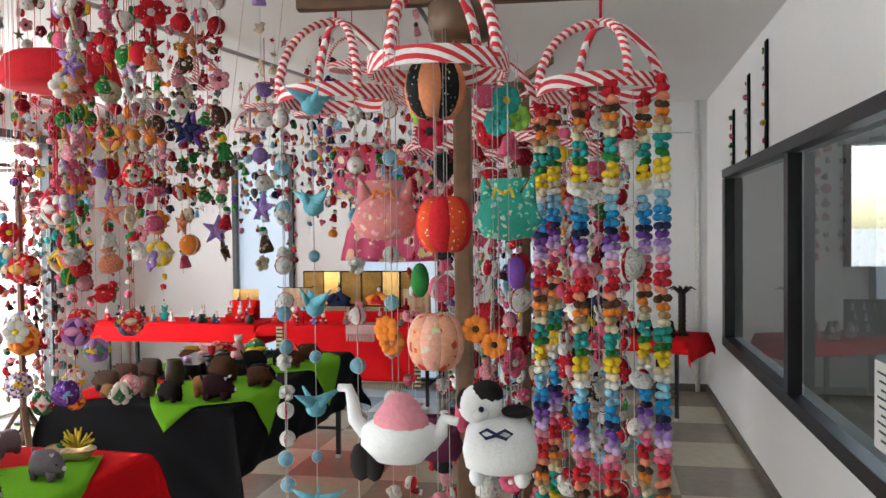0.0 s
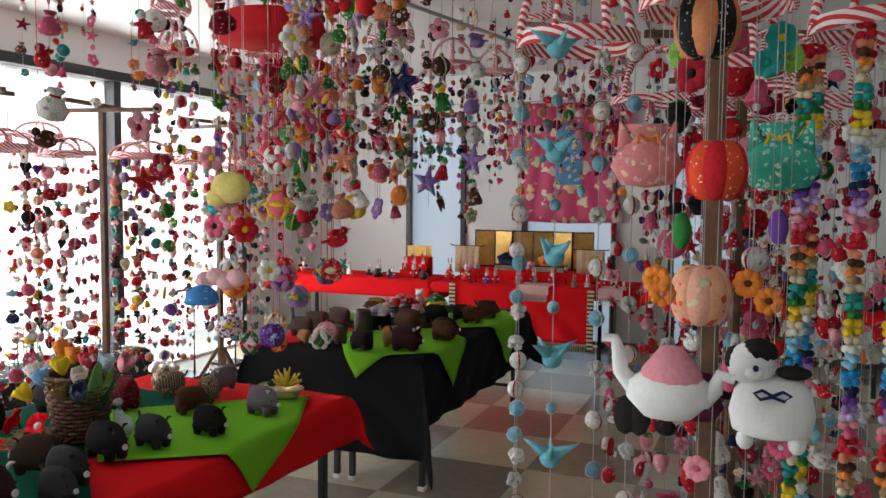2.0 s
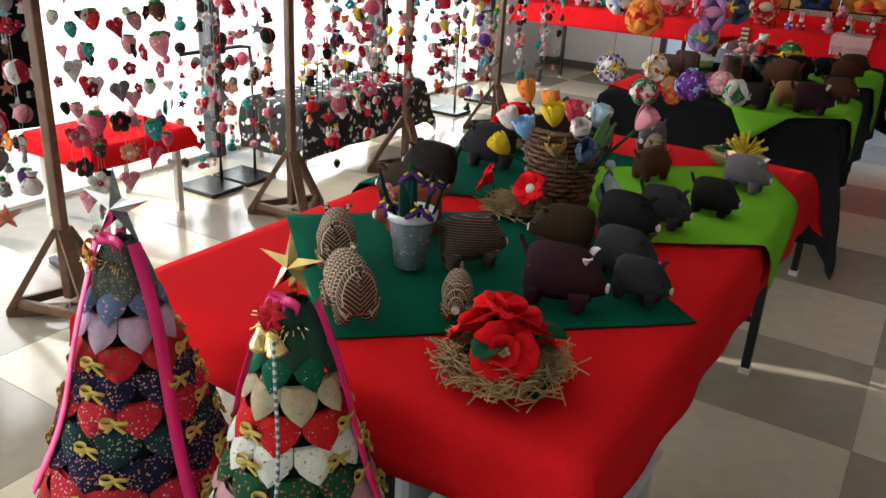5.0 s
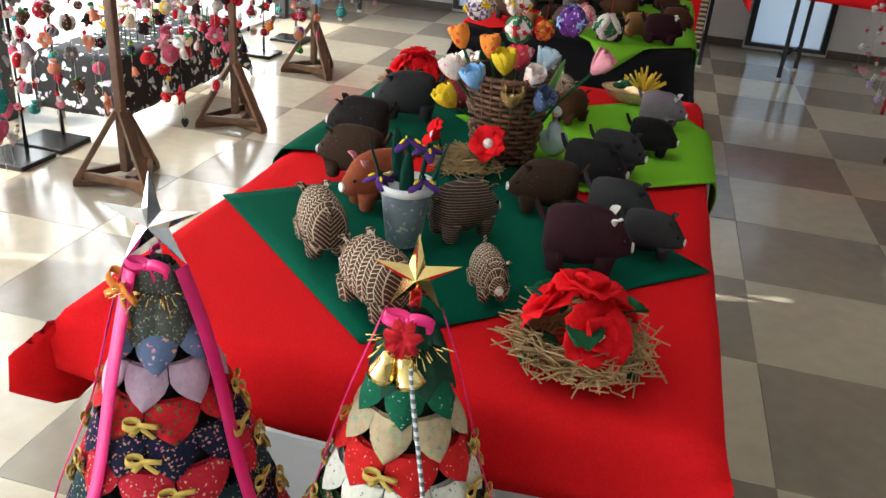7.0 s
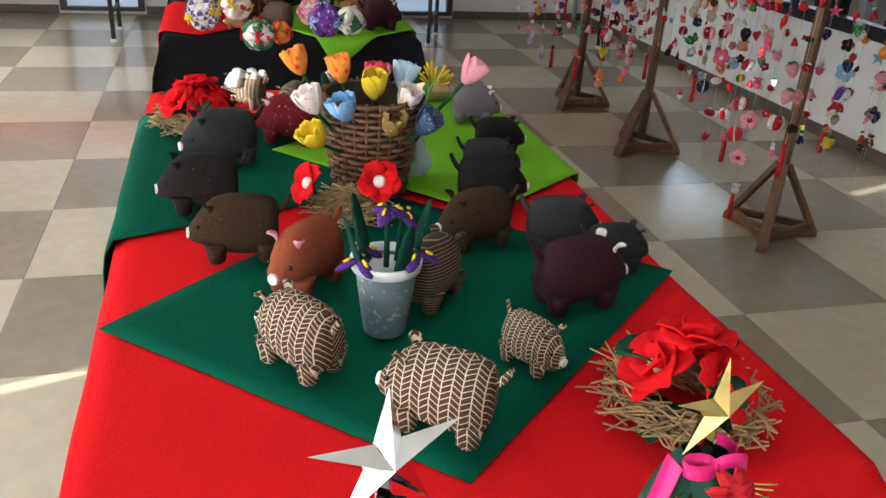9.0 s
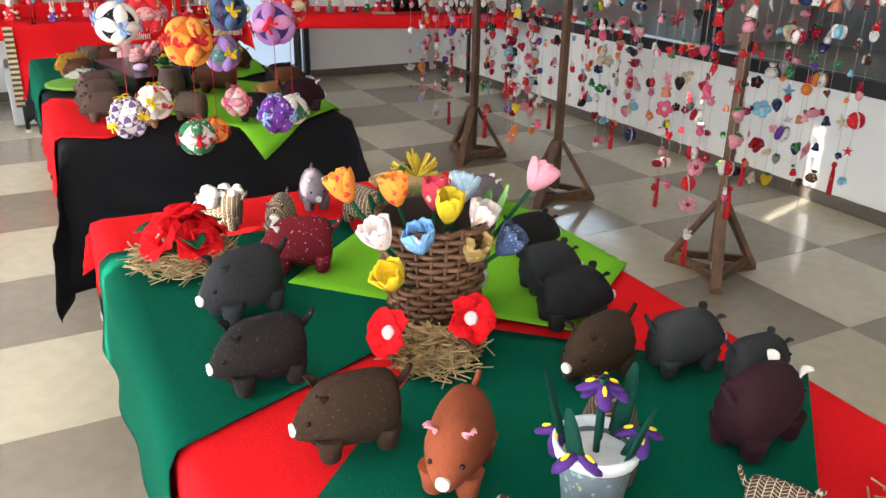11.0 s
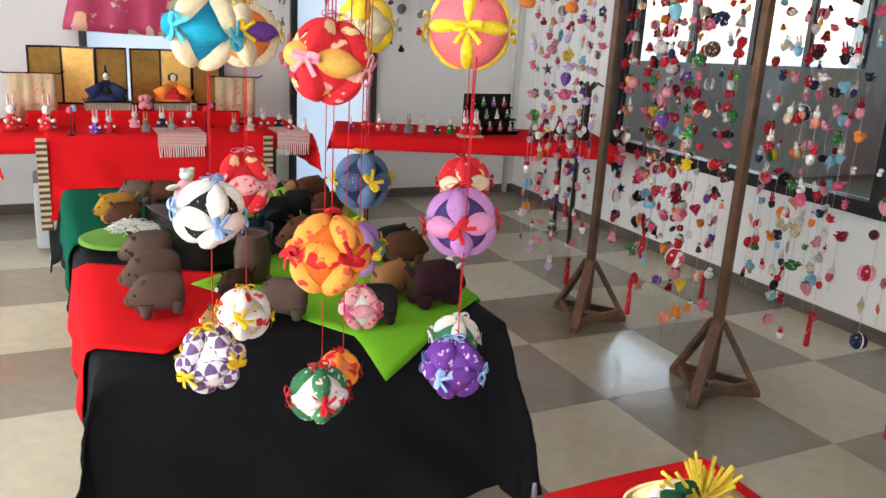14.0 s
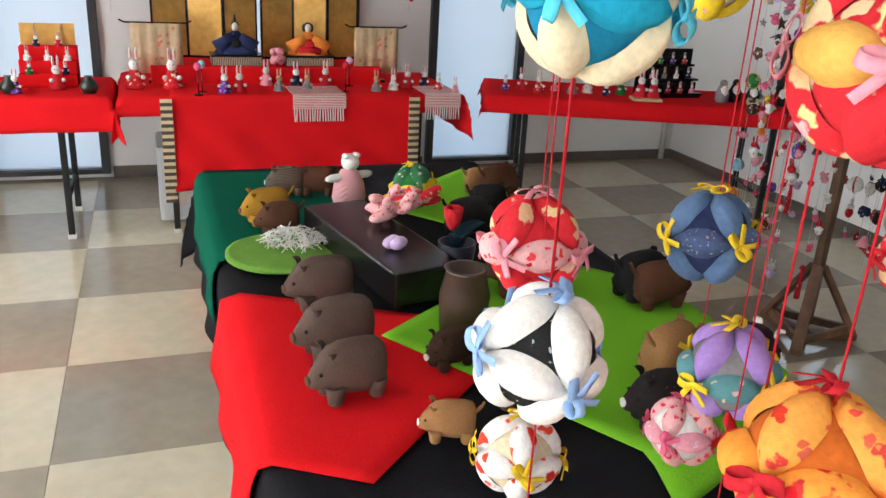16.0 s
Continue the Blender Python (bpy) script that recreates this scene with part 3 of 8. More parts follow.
def charm_mesh(kind, color):
    key = (kind, color)
    if key in _charms:
        return _charms[key]
    bm = bmesh.new()
    other = {"red": "white", "white": "red", "pink": "crimson", "green": "yellow", "sky": "white", "dark": "red"}.get(color, "white")
    mats = [CHM[color], CHM[other], CHM["green"]]
    if kind == "ball":
        blob(bm, (0, 0, 0), 0.45, u=10, v=8)
        tube(bm, [(0.44 * math.cos(a), 0, 0.44 * math.sin(a)) for a in [k * math.pi / 5 for k in range(10)]], 0.05, 4, 1, True)
    elif kind == "berry":
        lathe(bm, [(0.05, -0.55), (0.22, -0.38), (0.36, -0.05), (0.36, 0.18), (0.2, 0.32), (0.02, 0.34)], 8)
        for k in range(4):
            blob(bm, (0.14 * math.cos(k * 1.57), 0.14 * math.sin(k * 1.57), 0.34), (0.16, 0.16, 0.05), mi=2, u=6, v=4)
    elif kind == "flower":
        for k in range(5):
            a = k * 2 * math.pi / 5
            blob(bm, (0.28 * math.cos(a), 0, 0.28 * math.sin(a)), (0.22, 0.10, 0.22), u=7, v=5)
        blob(bm, (0, 0, 0), (0.14, 0.15, 0.14), mi=1, u=6, v=4)
    elif kind == "rabbit":
        blob(bm, (0, 0, -0.2), (0.24, 0.22, 0.32), u=8, v=6)
        blob(bm, (0, 0, 0.2), (0.2, 0.19, 0.19), mi=1, u=8, v=6)
        for s in (-1, 1):
            blob(bm, (0.09 * s, 0, 0.5), (0.06, 0.05, 0.2), mi=1, u=6, v=4)
            blob(bm, (0.2 * s, 0, -0.1), (0.13, 0.08, 0.07), u=6, v=4)
    elif kind == "pouch":
        lathe(bm, [(0.1, -0.45), (0.34, -0.38), (0.42, -0.12), (0.26, 0.14), (0.12, 0.22), (0.24, 0.42), (0.02, 0.40)], 8)
        tube(bm, [(0.14 * math.cos(a), 0.14 * math.sin(a), 0.22) for a in [k * math.pi / 4 for k in range(8)]], 0.035, 4, 1, True)
    elif kind == "fish":
        blob(bm, (0.05, 0, 0), (0.42, 0.16, 0.26), u=9, v=6)
        blob(bm, (-0.42, 0, 0.1), (0.16, 0.05, 0.12), mi=1, u=6, v=4)
        blob(bm, (-0.42, 0, -0.1), (0.16, 0.05, 0.12), mi=1, u=6, v=4)
        blob(bm, (0.05, 0, 0.26), (0.18, 0.04, 0.10), mi=1, u=6, v=4)
    elif kind == "bird":
        blob(bm, (0, 0, 0), (0.34, 0.2, 0.22), u=9, v=6)
        blob(bm, (0.28, 0, 0.22), 0.14, u=7, v=5)
        blob(bm, (0.44, 0, 0.22), (0.09, 0.04, 0.04), mi=1, u=5, v=4)
        for s in (-1, 1):
            blob(bm, (-0.05, 0.2 * s, 0.16), (0.2, 0.16, 0.06), m=Matrix.Rotation(0.5 * s, 4, "X"), u=6, v=4)
        blob(bm, (-0.4, 0, 0.06), (0.16, 0.1, 0.05), u=6, v=4)
    elif kind == "heart":
        for s in (-1, 1):
            blob(bm, (0.17 * s, 0, 0.14), (0.23, 0.13, 0.23), u=8, v=6)
        lathe(bm, [(0.02, -0.5), (0.14, -0.3), (0.34, 0.02), (0.26, 0.12), (0.02, 0.14)], 8, Matrix.Diagonal((1, 0.38, 1, 1)))
    elif kind == "star":
        for k in range(5):
            a = math.pi / 2 + k * 2 * math.pi / 5
            rod(bm, (0, 0, 0), (0.5 * math.cos(a), 0, 0.5 * math.sin(a)), 0.18, 0.02, 5)
        blob(bm, (0, 0, 0), (0.22, 0.15, 0.22), u=6, v=4)
    elif kind == "doll":
        lathe(bm, [(0.28, -0.5), (0.3, -0.42), (0.16, 0.02), (0.1, 0.12), (0.02, 0.13)], 8)
        blob(bm, (0, 0, 0.26), (0.17, 0.17, 0.18), mi=1, u=8, v=6)
        blob(bm, (0, -0.03, 0.34), (0.19, 0.16, 0.14), mi=2, u=8, v=4)
        for s in (-1, 1):
            blob(bm, (0.2 * s, 0, -0.05), (0.16, 0.07, 0.09), u=6, v=4)
    elif kind == "bell":
        lathe(bm, [(0.34, -0.36), (0.36, -0.3), (0.24, -0.05), (0.2, 0.2), (0.08, 0.32), (0.01, 0.34)], 8)
        blob(bm, (0, 0, -0.42), 0.12, mi=1, u=6, v=4)
    elif kind == "gem":
        for k in range(4):
            a = k * math.pi / 2
            blob(bm, (0.2 * math.cos(a), 0.2 * math.sin(a), 0), (0.24, 0.24, 0.4), m=Matrix(), mi=k % 2, u=6, v=6)
    elif kind == "pompom":
        rg = random.Random(3)
        for k in range(14):
            d = Vector((rg.uniform(-1, 1), rg.uniform(-1, 1), rg.uniform(-1, 1))).normalized() * 0.27
            blob(bm, d, 0.17, u=5, v=4)
    elif kind == "tassel":
        lathe(bm, [(0.09, -1.0), (0.10, -0.9), (0.08, -0.2), (0.05, 0.0), (0.11, 0.1), (0.06, 0.2), (0.01, 0.22)], 8)
    elif kind == "disc":
        for s in (-1, 1):
            blob(bm, (0.26 * s, 0, 0), (0.30, 0.26, 0.24), u=7, v=4)
        blob(bm, (0, 0.22, 0), (0.26, 0.26, 0.22), u=7, v=4)
        mats = [COL[color]]
    me = mesh("charm", bm, mats)
    _charms[key] = me
    return me


def strand(parent, x, y, z_top, z_bot, step, size, rng, palette, kinds=None, sub=True, jit=0.3, cordmat=None):
    """One cord with its charms, as a part of what it hangs from; the place is in the parent's space."""
    bm = bmesh.new()
    rod(bm, (x, y, z_bot), (x, y, z_top), 0.0008, seg=3)
    c = part("cord", bm, cordmat or CORD, parent)
    z = z_top - rng.uniform(0.3, 1.0) * step
    while z > z_bot:
        s = size * rng.uniform(0.62, 1.38)
        ob = new("charm", charm_mesh(rng.choice(kinds or KINDS), rng.choice(PAL[palette] if isinstance(palette, str) else palette)))
        ob.parent = c
        ob.matrix_basis = Matrix.Translation((x + rng.uniform(-.011, .011), y + rng.uniform(-.011, .011), z)) @ Euler((rng.uniform(-jit, jit), rng.uniform(-jit, jit), rng.uniform(0, 6.28))).to_matrix().to_4x4() @ Matrix.Scale(s, 4)
        z -= step * rng.uniform(0.8, 1.25)
    if parent.name.startswith("hanging_mobile") and parent.location.x > -1 and rng.random() < 0.14:
        ob = new("tassel", charm_mesh("tassel", "red"))
        ob.parent, ob.matrix_basis = c, Matrix.Translation((x, y, z_bot)) @ Matrix.Scale(0.11, 4)
    return c


def hoop_mesh(bm, r, arch=0.22, band=0.026):
    """A hoop of wound ribbon with two crossing arches above it."""
    n = 40
    pts = [(r * math.cos(2 * math.pi * k / n), r * math.sin(2 * math.pi * k / n)) for k in range(n)]
    lo_o, hi_o = [bm.verts.new((x, y, -band / 2)) for x, y in pts], [bm.verts.new((x, y, band / 2)) for x, y in pts]
    q = (r - 0.007) / r
    lo_i, hi_i = [bm.verts.new((x * q, y * q, -band / 2)) for x, y in pts], [bm.verts.new((x * q, y * q, band / 2)) for x, y in pts]
    for k in range(n):
        j = (k + 1) % n
        for a, b in ((lo_o, hi_o), (hi_o, hi_i), (hi_i, lo_i), (lo_i, lo_o)):
            bm.faces.new((a[k], a[j], b[j], b[k]))
    for t in range(2):
        a0 = t * math.pi / 2 + 0.4
        tube(bm, [(r * math.cos(b) * math.cos(a0), r * math.cos(b) * math.sin(a0), arch * math.sin(b)) for b in [math.pi * k / 16 for k in range(17)]], 0.009, 6)


def mobile(x, y, z, r, strands, length, step, size, palette, seed, label, group="ring mobiles", top=None, kinds=None, hoop=True, turn=0.0, lift=1.25):
    """A ring of wound ribbon with strands of charms below, hanging on a cord."""
    rng = random.Random(seed)
    o = thing("hanging_mobile", label, "mobile", group, m=pose(x, y, z, 0, 0, turn))
    bm = bmesh.new()
    hoop_mesh(bm, r, arch=r * lift)
    part("hoop", bm, RWSTRIPE, o, "hoop wound with red and white ribbon")
    bm = bmesh.new()
    rod(bm, (0, 0, r * lift * 0.99), (0, 0, (top - z) if top else r * lift + 0.12), 0.002, seg=4)
    part("hanging_cord", bm, REDCORD, o)
    for k in range(strands):
        a = 2 * math.pi * k / strands
        strand(o, (r - 0.004) * math.cos(a), (r - 0.004) * math.sin(a), -0.014, -length * rng.uniform(0.9, 1.05), step, size, rng, palette, kinds)
    if strands > 5:
        strand(o, 0, 0, r * 1.2, -length * 1.1, step * 1.2, size * 1.25, rng, palette, kinds)
    return o


def wood_stand(x, y, height, arms, turn, seed, hub=False):
    """Wooden display stand: square pole, three-legged braced foot, crossed arms on top."""
    s = thing("wooden_stand", "brown stained wooden stand with a braced foot", "display stand", "wooden display stands", m=pose(x, y, 0, 0, 0, turn))
    bm = bmesh.new()
    box(bm, (0, 0, height / 2 + 0.03), (0.036, 0.036, height - 0.06), bevel=0.006)
    part("pole", bm, WOOD, s)
    feet = [Vector((0.20 * math.cos(a), 0.20 * math.sin(a), 0)) for a in (radians(d) for d in (90, 210, 330))]
    for f in feet:
        bm = bmesh.new()
        d = Vector((f.x, f.y, 0)).normalized()
        ang = math.atan2(d.y, d.x)
        m = Matrix.Rotation(ang, 4, "Z")
        L = math.hypot(0.185, 0.30)
        box(bm, (0, 0, 0), (0.024, 0.045, L), m=m @ Matrix.Translation((0.11, 0, 0.175)) @ Matrix.Rotation(-math.atan2(0.185, 0.30), 4, "Y"), bevel=0.004)
        part("leg", bm, WOOD, s)
        bm = bmesh.new()
        box(bm, (0.115, 0, 0.016), (0.20, 0.045, 0.030), m=m, bevel=0.005)
        part("foot", bm, WOOD, s)
    for k in range(3):
        bm = bmesh.new()
        a, b = feet[k] * 0.9, feet[(k + 1) % 3] * 0.9
        mid, d = (a + b) / 2, b - a
        box(bm, (0, 0, 0), (d.length, 0.02, 0.034), m=Matrix.Translation((mid.x, mid.y, 0.048)) @ Matrix.Rotation(math.atan2(d.y, d.x), 4, "Z"), bevel=0.004)
        part("crossbar", bm, WOOD, s)
    if hub:
        bm = bmesh.new()
        lathe(bm, [(0.018, -0.075), (0.060, -0.070), (0.068, -0.050), (0.068, -0.006), (0.062, 0.0), (0.018, 0.0)], 22, Matrix.Translation((0, 0, height)))
        part("hub", bm, WOOD, s, "turned wooden hub")
    for a in range(2):
        bm = bmesh.new()
        box(bm, (0, 0, height + 0.012 + 0.027 * a), (arms * 2, 0.03, 0.026), m=Matrix.Rotation(math.pi / 2 * a, 4, "Z"), bevel=0.004)
        part("arm", bm, WOOD, s)
    return s


STANDS_R = [(-0.28, 1.63, 4), (-0.29, 3.03, 20), (-0.33, 4.15, 0), (-0.34, 5.03, 10)]
STANDS_L = [(-3.90, 1.62, 15), (-3.96, 2.87, 0), (-3.95, 3.82, 10), (-4.02, 5.03, -10)]
for n, (x, y, a) in enumerate(STANDS_R + STANDS_L):
    wood_stand(x, y, 2.0 if n == 0 else (2.06 if n < 4 else 1.98), 0.34, a, n, n == 0)
LR = "ring of red and white ribbon hung with stitched cloth charms"
for n, (x, y, a) in enumerate(STANDS_R[1:]):
    for k in range(4):
        b = radians(a + 90 * k)
        pal = ["charms", "charms", "red", "mixed"][(n + k) % 4] if (n, k) != (2, 2) else "pink"
        mobile(x + 0.30 * math.cos(b), y + 0.30 * math.sin(b), 1.84, 0.15, 6, 1.36 if k % 2 else 1.45, 0.112, 0.053, pal, 100 + n * 4 + k, LR, top=2.05, turn=17 * k + n * 31, kinds=None if n + k != 4 else ["rabbit", "bird"])
for n, (x, y, a) in enumerate(STANDS_L):
    for k in range(4):
        b = radians(a + 90 * k)
        mobile(x + 0.30 * math.cos(b), y + 0.30 * math.sin(b), 1.72, 0.14, 5, 1.30, 0.105, 0.064, ["dusk", "red", "mixed", "dusk"][(n + k) % 4], 200 + n * 4 + k, LR, top=1.97, turn=23 * k + n * 11, kinds=["berry", "heart", "flower"] if n == 0 and k < 2 else None, lift=0.6)
# second rank of rings hung before the panes
for n in range(6):
    y = 1.0 + n * 0.95 - (0.25 if n == 1 else 0.0)
    mobile(-4.62 + 0.12 * (n % 2), y, 1.85 - 0.07 * (n % 3), 0.14, 4, 1.35, 0.115, 0.064, ["dusk", "mixed", "dusk"][n % 3], 300 + n, LR, top=2.7, turn=13 * n, lift=0.6)

# ---- stuffed boars and other table pieces ----
def weave(name, a, b, scale, squash=0.5, angle=0.7):
    """Cloth with a woven block pattern outlined in pale thread."""
    m = mat(name, a, 0.9, grain=150, vary=0.12, spec=0.15, bump=0.3)
    nt = m.node_tree
    mul = next(n for n in nt.nodes if n.type == "MIX")
    co = next(n for n in nt.nodes if n.type == "TEX_COORD")
    mp, br = nt.nodes.new("ShaderNodeMapping"), nt.nodes.new("ShaderNodeTexBrick")
    mp.inputs["Rotation"].default_value = (radians(90), 0, 0)
    sep, pp, comb = nt.nodes.new("ShaderNodeSeparateXYZ"), nt.nodes.new("ShaderNodeMath"), nt.nodes.new("ShaderNodeCombineXYZ")
    pp.operation, pp.inputs[1].default_value = "PINGPONG", 0.016
    nt.links.new(co.outputs["Object"], sep.inputs[0])
    diag = nt.nodes.new("ShaderNodeMath")
    side = nt.nodes.new("ShaderNodeMath")
    side.operation = "ABSOLUTE"
    nt.links.new(sep.outputs[1], side.inputs[0])
    diag.operation = "SUBTRACT"
    nt.links.new(sep.outputs[2], diag.inputs[0])
    nt.links.new(side.outputs[0], diag.inputs[1])
    nt.links.new(sep.outputs[0], pp.inputs[0])
    add = nt.nodes.new("ShaderNodeMath")
    slant = nt.nodes.new("ShaderNodeMath")
    slant.operation, slant.inputs[1].default_value = "MULTIPLY", 0.75
    nt.links.new(pp.outputs[0], slant.inputs[0])
    nt.links.new(slant.outputs[0], add.inputs[0])
    nt.links.new(diag.outputs[0], add.inputs[1])
    nt.links.new(sep.outputs[0], comb.inputs[0])
    br.offset = 0.0
    nt.links.new(add.outputs[0], comb.inputs[1])
    nt.links.new(comb.outputs[0], br.inputs["Vector"])
    br.inputs["Color1"].default_value = br.inputs["Color2"].default_value = (*a, 1)
    br.inputs["Mortar"].default_value = (*b, 1)
    br.inputs["Scale"].default_value, br.inputs["Mortar Size"].default_value = scale, 0.065
    br.inputs["Brick Width"].default_value, br.inputs["Row Height"].default_value = 1.0, squash
    nt.links.new(br.outputs[0], mul.inputs[6])
    return m


BOAR = {
    "herring": weave("herringbone_cloth", (0.085, 0.045, 0.027), (0.62, 0.52, 0.39), 62.5, 0.74),
    "rust": fab("rust", (0.25, 0.062, 0.028)), "brown": fab("boar_brown", (0.040, 0.022, 0.013), second=(0.10, 0.06, 0.035), amount=0.16, big=25), "black": fab("boar_black", (0.016, 0.015, 0.016)),
    "charcoal": fab("boar_charcoal", (0.034, 0.034, 0.037)), "plum": fab("boar_plum", (0.034, 0.011, 0.016)), "thread": stripes("thread_stripe", (0.035, 0.018, 0.012), (0.28, 0.2, 0.13), 150, axis=(0.1, 0.1, 1), bands=0.8),
    "maroon": PR["maroondot"], "grey": fab("boar_grey", (0.17, 0.14, 0.17)), "taupe": fab("boar_taupe", (0.105, 0.070, 0.055)), "mustard": fab("boar_mustard", (0.33, 0.17, 0.02)),
    "fawn": fab("boar_fawn", (0.30, 0.15, 0.06)), "umber": fab("boar_umber", (0.085, 0.034, 0.018)), "dot": fab("boar_dot", (0.018, 0.014, 0.014), second=(0.16, 0.13, 0.12), amount=0.10, big=22),
}
EYE_M = mat("bead_eye", (0.01, 0.01, 0.01), 0.15)
_loft = [(-.088, .014, .030, .078), (-.085, .034, .047, .078), (-.074, .046, .058, .077), (-.050, .052, .064, .077), (-.015, .053, .065, .078), (.020, .050, .063, .080), (.046, .044, .055, .080), (.064, .036, .044, .076), (.080, .026, .031, .068), (.094, .016, .019, .060), (.099, .010, .012, .058)]
WORDS = {"herring": "brown and cream woven cloth", "rust": "rust-brown cloth", "brown": "dark brown speckled wool", "black": "black wool", "charcoal": "charcoal wool", "plum": "dark plum stitched cloth", "thread": "dark brown thread-striped cloth",
         "maroon": "maroon dotted cloth", "grey": "grey-purple cloth", "taupe": "taupe brown cloth", "mustard": "mustard yellow cloth", "fawn": "fawn brown cloth", "umber": "umber brown cloth", "dot": "black speckled cloth"}


def felt_petal(bm, m, length, width, curl, cup, rg):
    """A thick felt petal: a rounded sheet that cups across and curls over at its tip, laid along x."""
    rows = []
    ph = rg.uniform(0, 6.28)
    for i in range(7):
        u = i / 6
        half = width * math.sqrt(max(0.08, 1 - ((u - 0.58) / (0.62 if u < 0.58 else 0.47)) ** 2))
        row = []
        for j in range(6):
            v = j / 5 * 2 - 1
            zz = cup * half * v * v + curl * math.sin(u * 3.0) * 1.6 - curl * 1.5 * u * u + 0.0035 * u * math.sin(v * 4 + ph)
            row.append((length * u, half * v, zz))
        rows.append(row)
    top = [[bm.verts.new(m @ Vector(p)) for p in r] for r in rows]
    low = [[bm.verts.new(m @ Vector((p[0], p[1], p[2] - 0.0022))) for p in r] for r in rows]
    for i in range(6):
        for j in range(5):
            bm.faces.new((top[i][j], top[i + 1][j], top[i + 1][j + 1], top[i][j + 1])).smooth = True
            bm.faces.new((low[i][j], low[i][j + 1], low[i + 1][j + 1], low[i + 1][j])).smooth = True
    rim = [(i, 0) for i in range(7)] + [(6, j) for j in range(1, 6)] + [(i, 5) for i in range(5, -1, -1)] + [(0, j) for j in range(4, 0, -1)]
    for (i, j), (k, l) in zip(rim, rim[1:] + rim[:1]):
        bm.faces.new((top[i][j], low[i][j], low[k][l], top[k][l]))


def boar(xy, heading, kind, size=1.0, z=0.722, ear="white", tail=True):
    """A stuffed cloth boar standing on four stubby legs."""
    s = size * 0.78
    o = thing("stuffed_boar", "small stuffed boar of " + WORDS[kind] + " on the felt", "stuffed toy", "stuffed boars", m=pose(xy[0], xy[1], z, 0, 0, heading) @ Matrix.Scale(s, 4))
    bm = bmesh.new()
    rings = []
    for x, w, h, zc in _loft:
        rings.append([bm.verts.new((x, w * math.copysign(abs(math.cos(a)) ** 0.7, math.cos(a)) * (1 - 0.30 * max(0, math.sin(a))), zc + h * math.copysign(abs(math.sin(a)) ** 0.85, math.sin(a)))) for a in [2 * math.pi * k / 14 for k in range(14)]])
    for a, b in zip(rings, rings[1:]):
        for k in range(14):
            bm.faces.new((a[k], a[(k + 1) % 14], b[(k + 1) % 14], b[k])).smooth = True
    bm.faces.new(rings[0][::-1])
    bm.faces.new(rings[-1])
    for px, py in ((-.055, .026), (-.055, -.026), (.040, .024), (.040, -.024)):
        lathe(bm, [(0.002, 0.0), (0.014, 0.001), (0.0185, 0.006), (0.021, 0.025), (0.027, 0.05)], 10, Matrix.Translation((px * 1.08, py * 1.15, 0)))
    part("body", bm, BOAR[kind], o)
    for sgn in (-1, 1):
        bm = bmesh.new()
        felt_petal(bm, Matrix.Translation((.052, .026 * sgn, .116)) @ Matrix.Rotation(0.9 * sgn, 4, "Z") @ Matrix.Rotation(-0.95, 4, "Y"), 0.026, 0.0105, 0.002, 0.7, random.Random(3))
        part("ear", bm, BOAR[kind] if ear is None else [COL[ear]], o, "" if ear is None else ear + " cloth ear")
        bm = bmesh.new()
        blob(bm, (.078, .0255 * sgn, .082), 0.0045, u=8, v=6)
        part("eye", bm, EYE_M, o, "black bead eye")
    bm = bmesh.new()
    rod(bm, (.096, 0, .060), (.103, 0, .060), 0.0125, 0.011, 12)
    part("snout", bm, COL["white"] if kind not in ("taupe", "mustard", "umber") else COL["brown"], o, "round stitched snout")
    if tail:
        bm = bmesh.new()
        tube(bm, [(-.083, 0, .100), (-.096, 0.004, .112), (-.106, 0.008, .128), (-.112, 0.010, .142)], lambda u: 0.008 - 0.003 * u, 6)
        part("tail", bm, BOAR[kind], o)
    return o


for xy, hd, kd, sz in (
    ((-2.424, 1.290), 128, "herring", 1.0), ((-2.262, 1.120), 146, "herring", 1.05), ((-2.093, 1.230), -62, "herring", 0.72), ((-2.392, 1.515), 228, "rust", 1.05), ((-2.496, 1.645), 178, "brown", 1.05),
    ((-2.560, 1.865), 185, "dot", 1.05), ((-2.520, 2.125), 200, "charcoal", 1.15), ((-2.190, 1.450), 48, "thread", 1.0), ((-2.064, 1.640), 195, "brown", 1.0), ((-1.954, 1.395), 8, "plum", 1.1),
    ((-1.903, 1.603), -8, "charcoal", 0.95), ((-1.835, 1.508), -5, "charcoal", 0.8), ((-1.976, 1.818), -10, "black", 1.0), ((-1.932, 1.962), -8, "charcoal", 0.9), ((-1.855, 2.137), -5, "black", 0.85),
    ((-2.360, 2.274), 165, "maroon", 1.05), ((-2.452, 2.595), 150, "herring", 0.85), ((-2.330, 2.500), -120, "herring", 0.8), ((-2.195, 2.639), -100, "grey", 0.85), ((-2.125, 2.466), -70, "herring", 0.85),
    ((-1.836, 2.410), -10, "grey", 0.9), ((-2.085, 2.328), 60, "umber", 0.85)):
    boar(xy, hd, kd, sz, ear={"rust": "pink", "plum": "white", "grey": "white", "maroon": "white"}.get(kd))
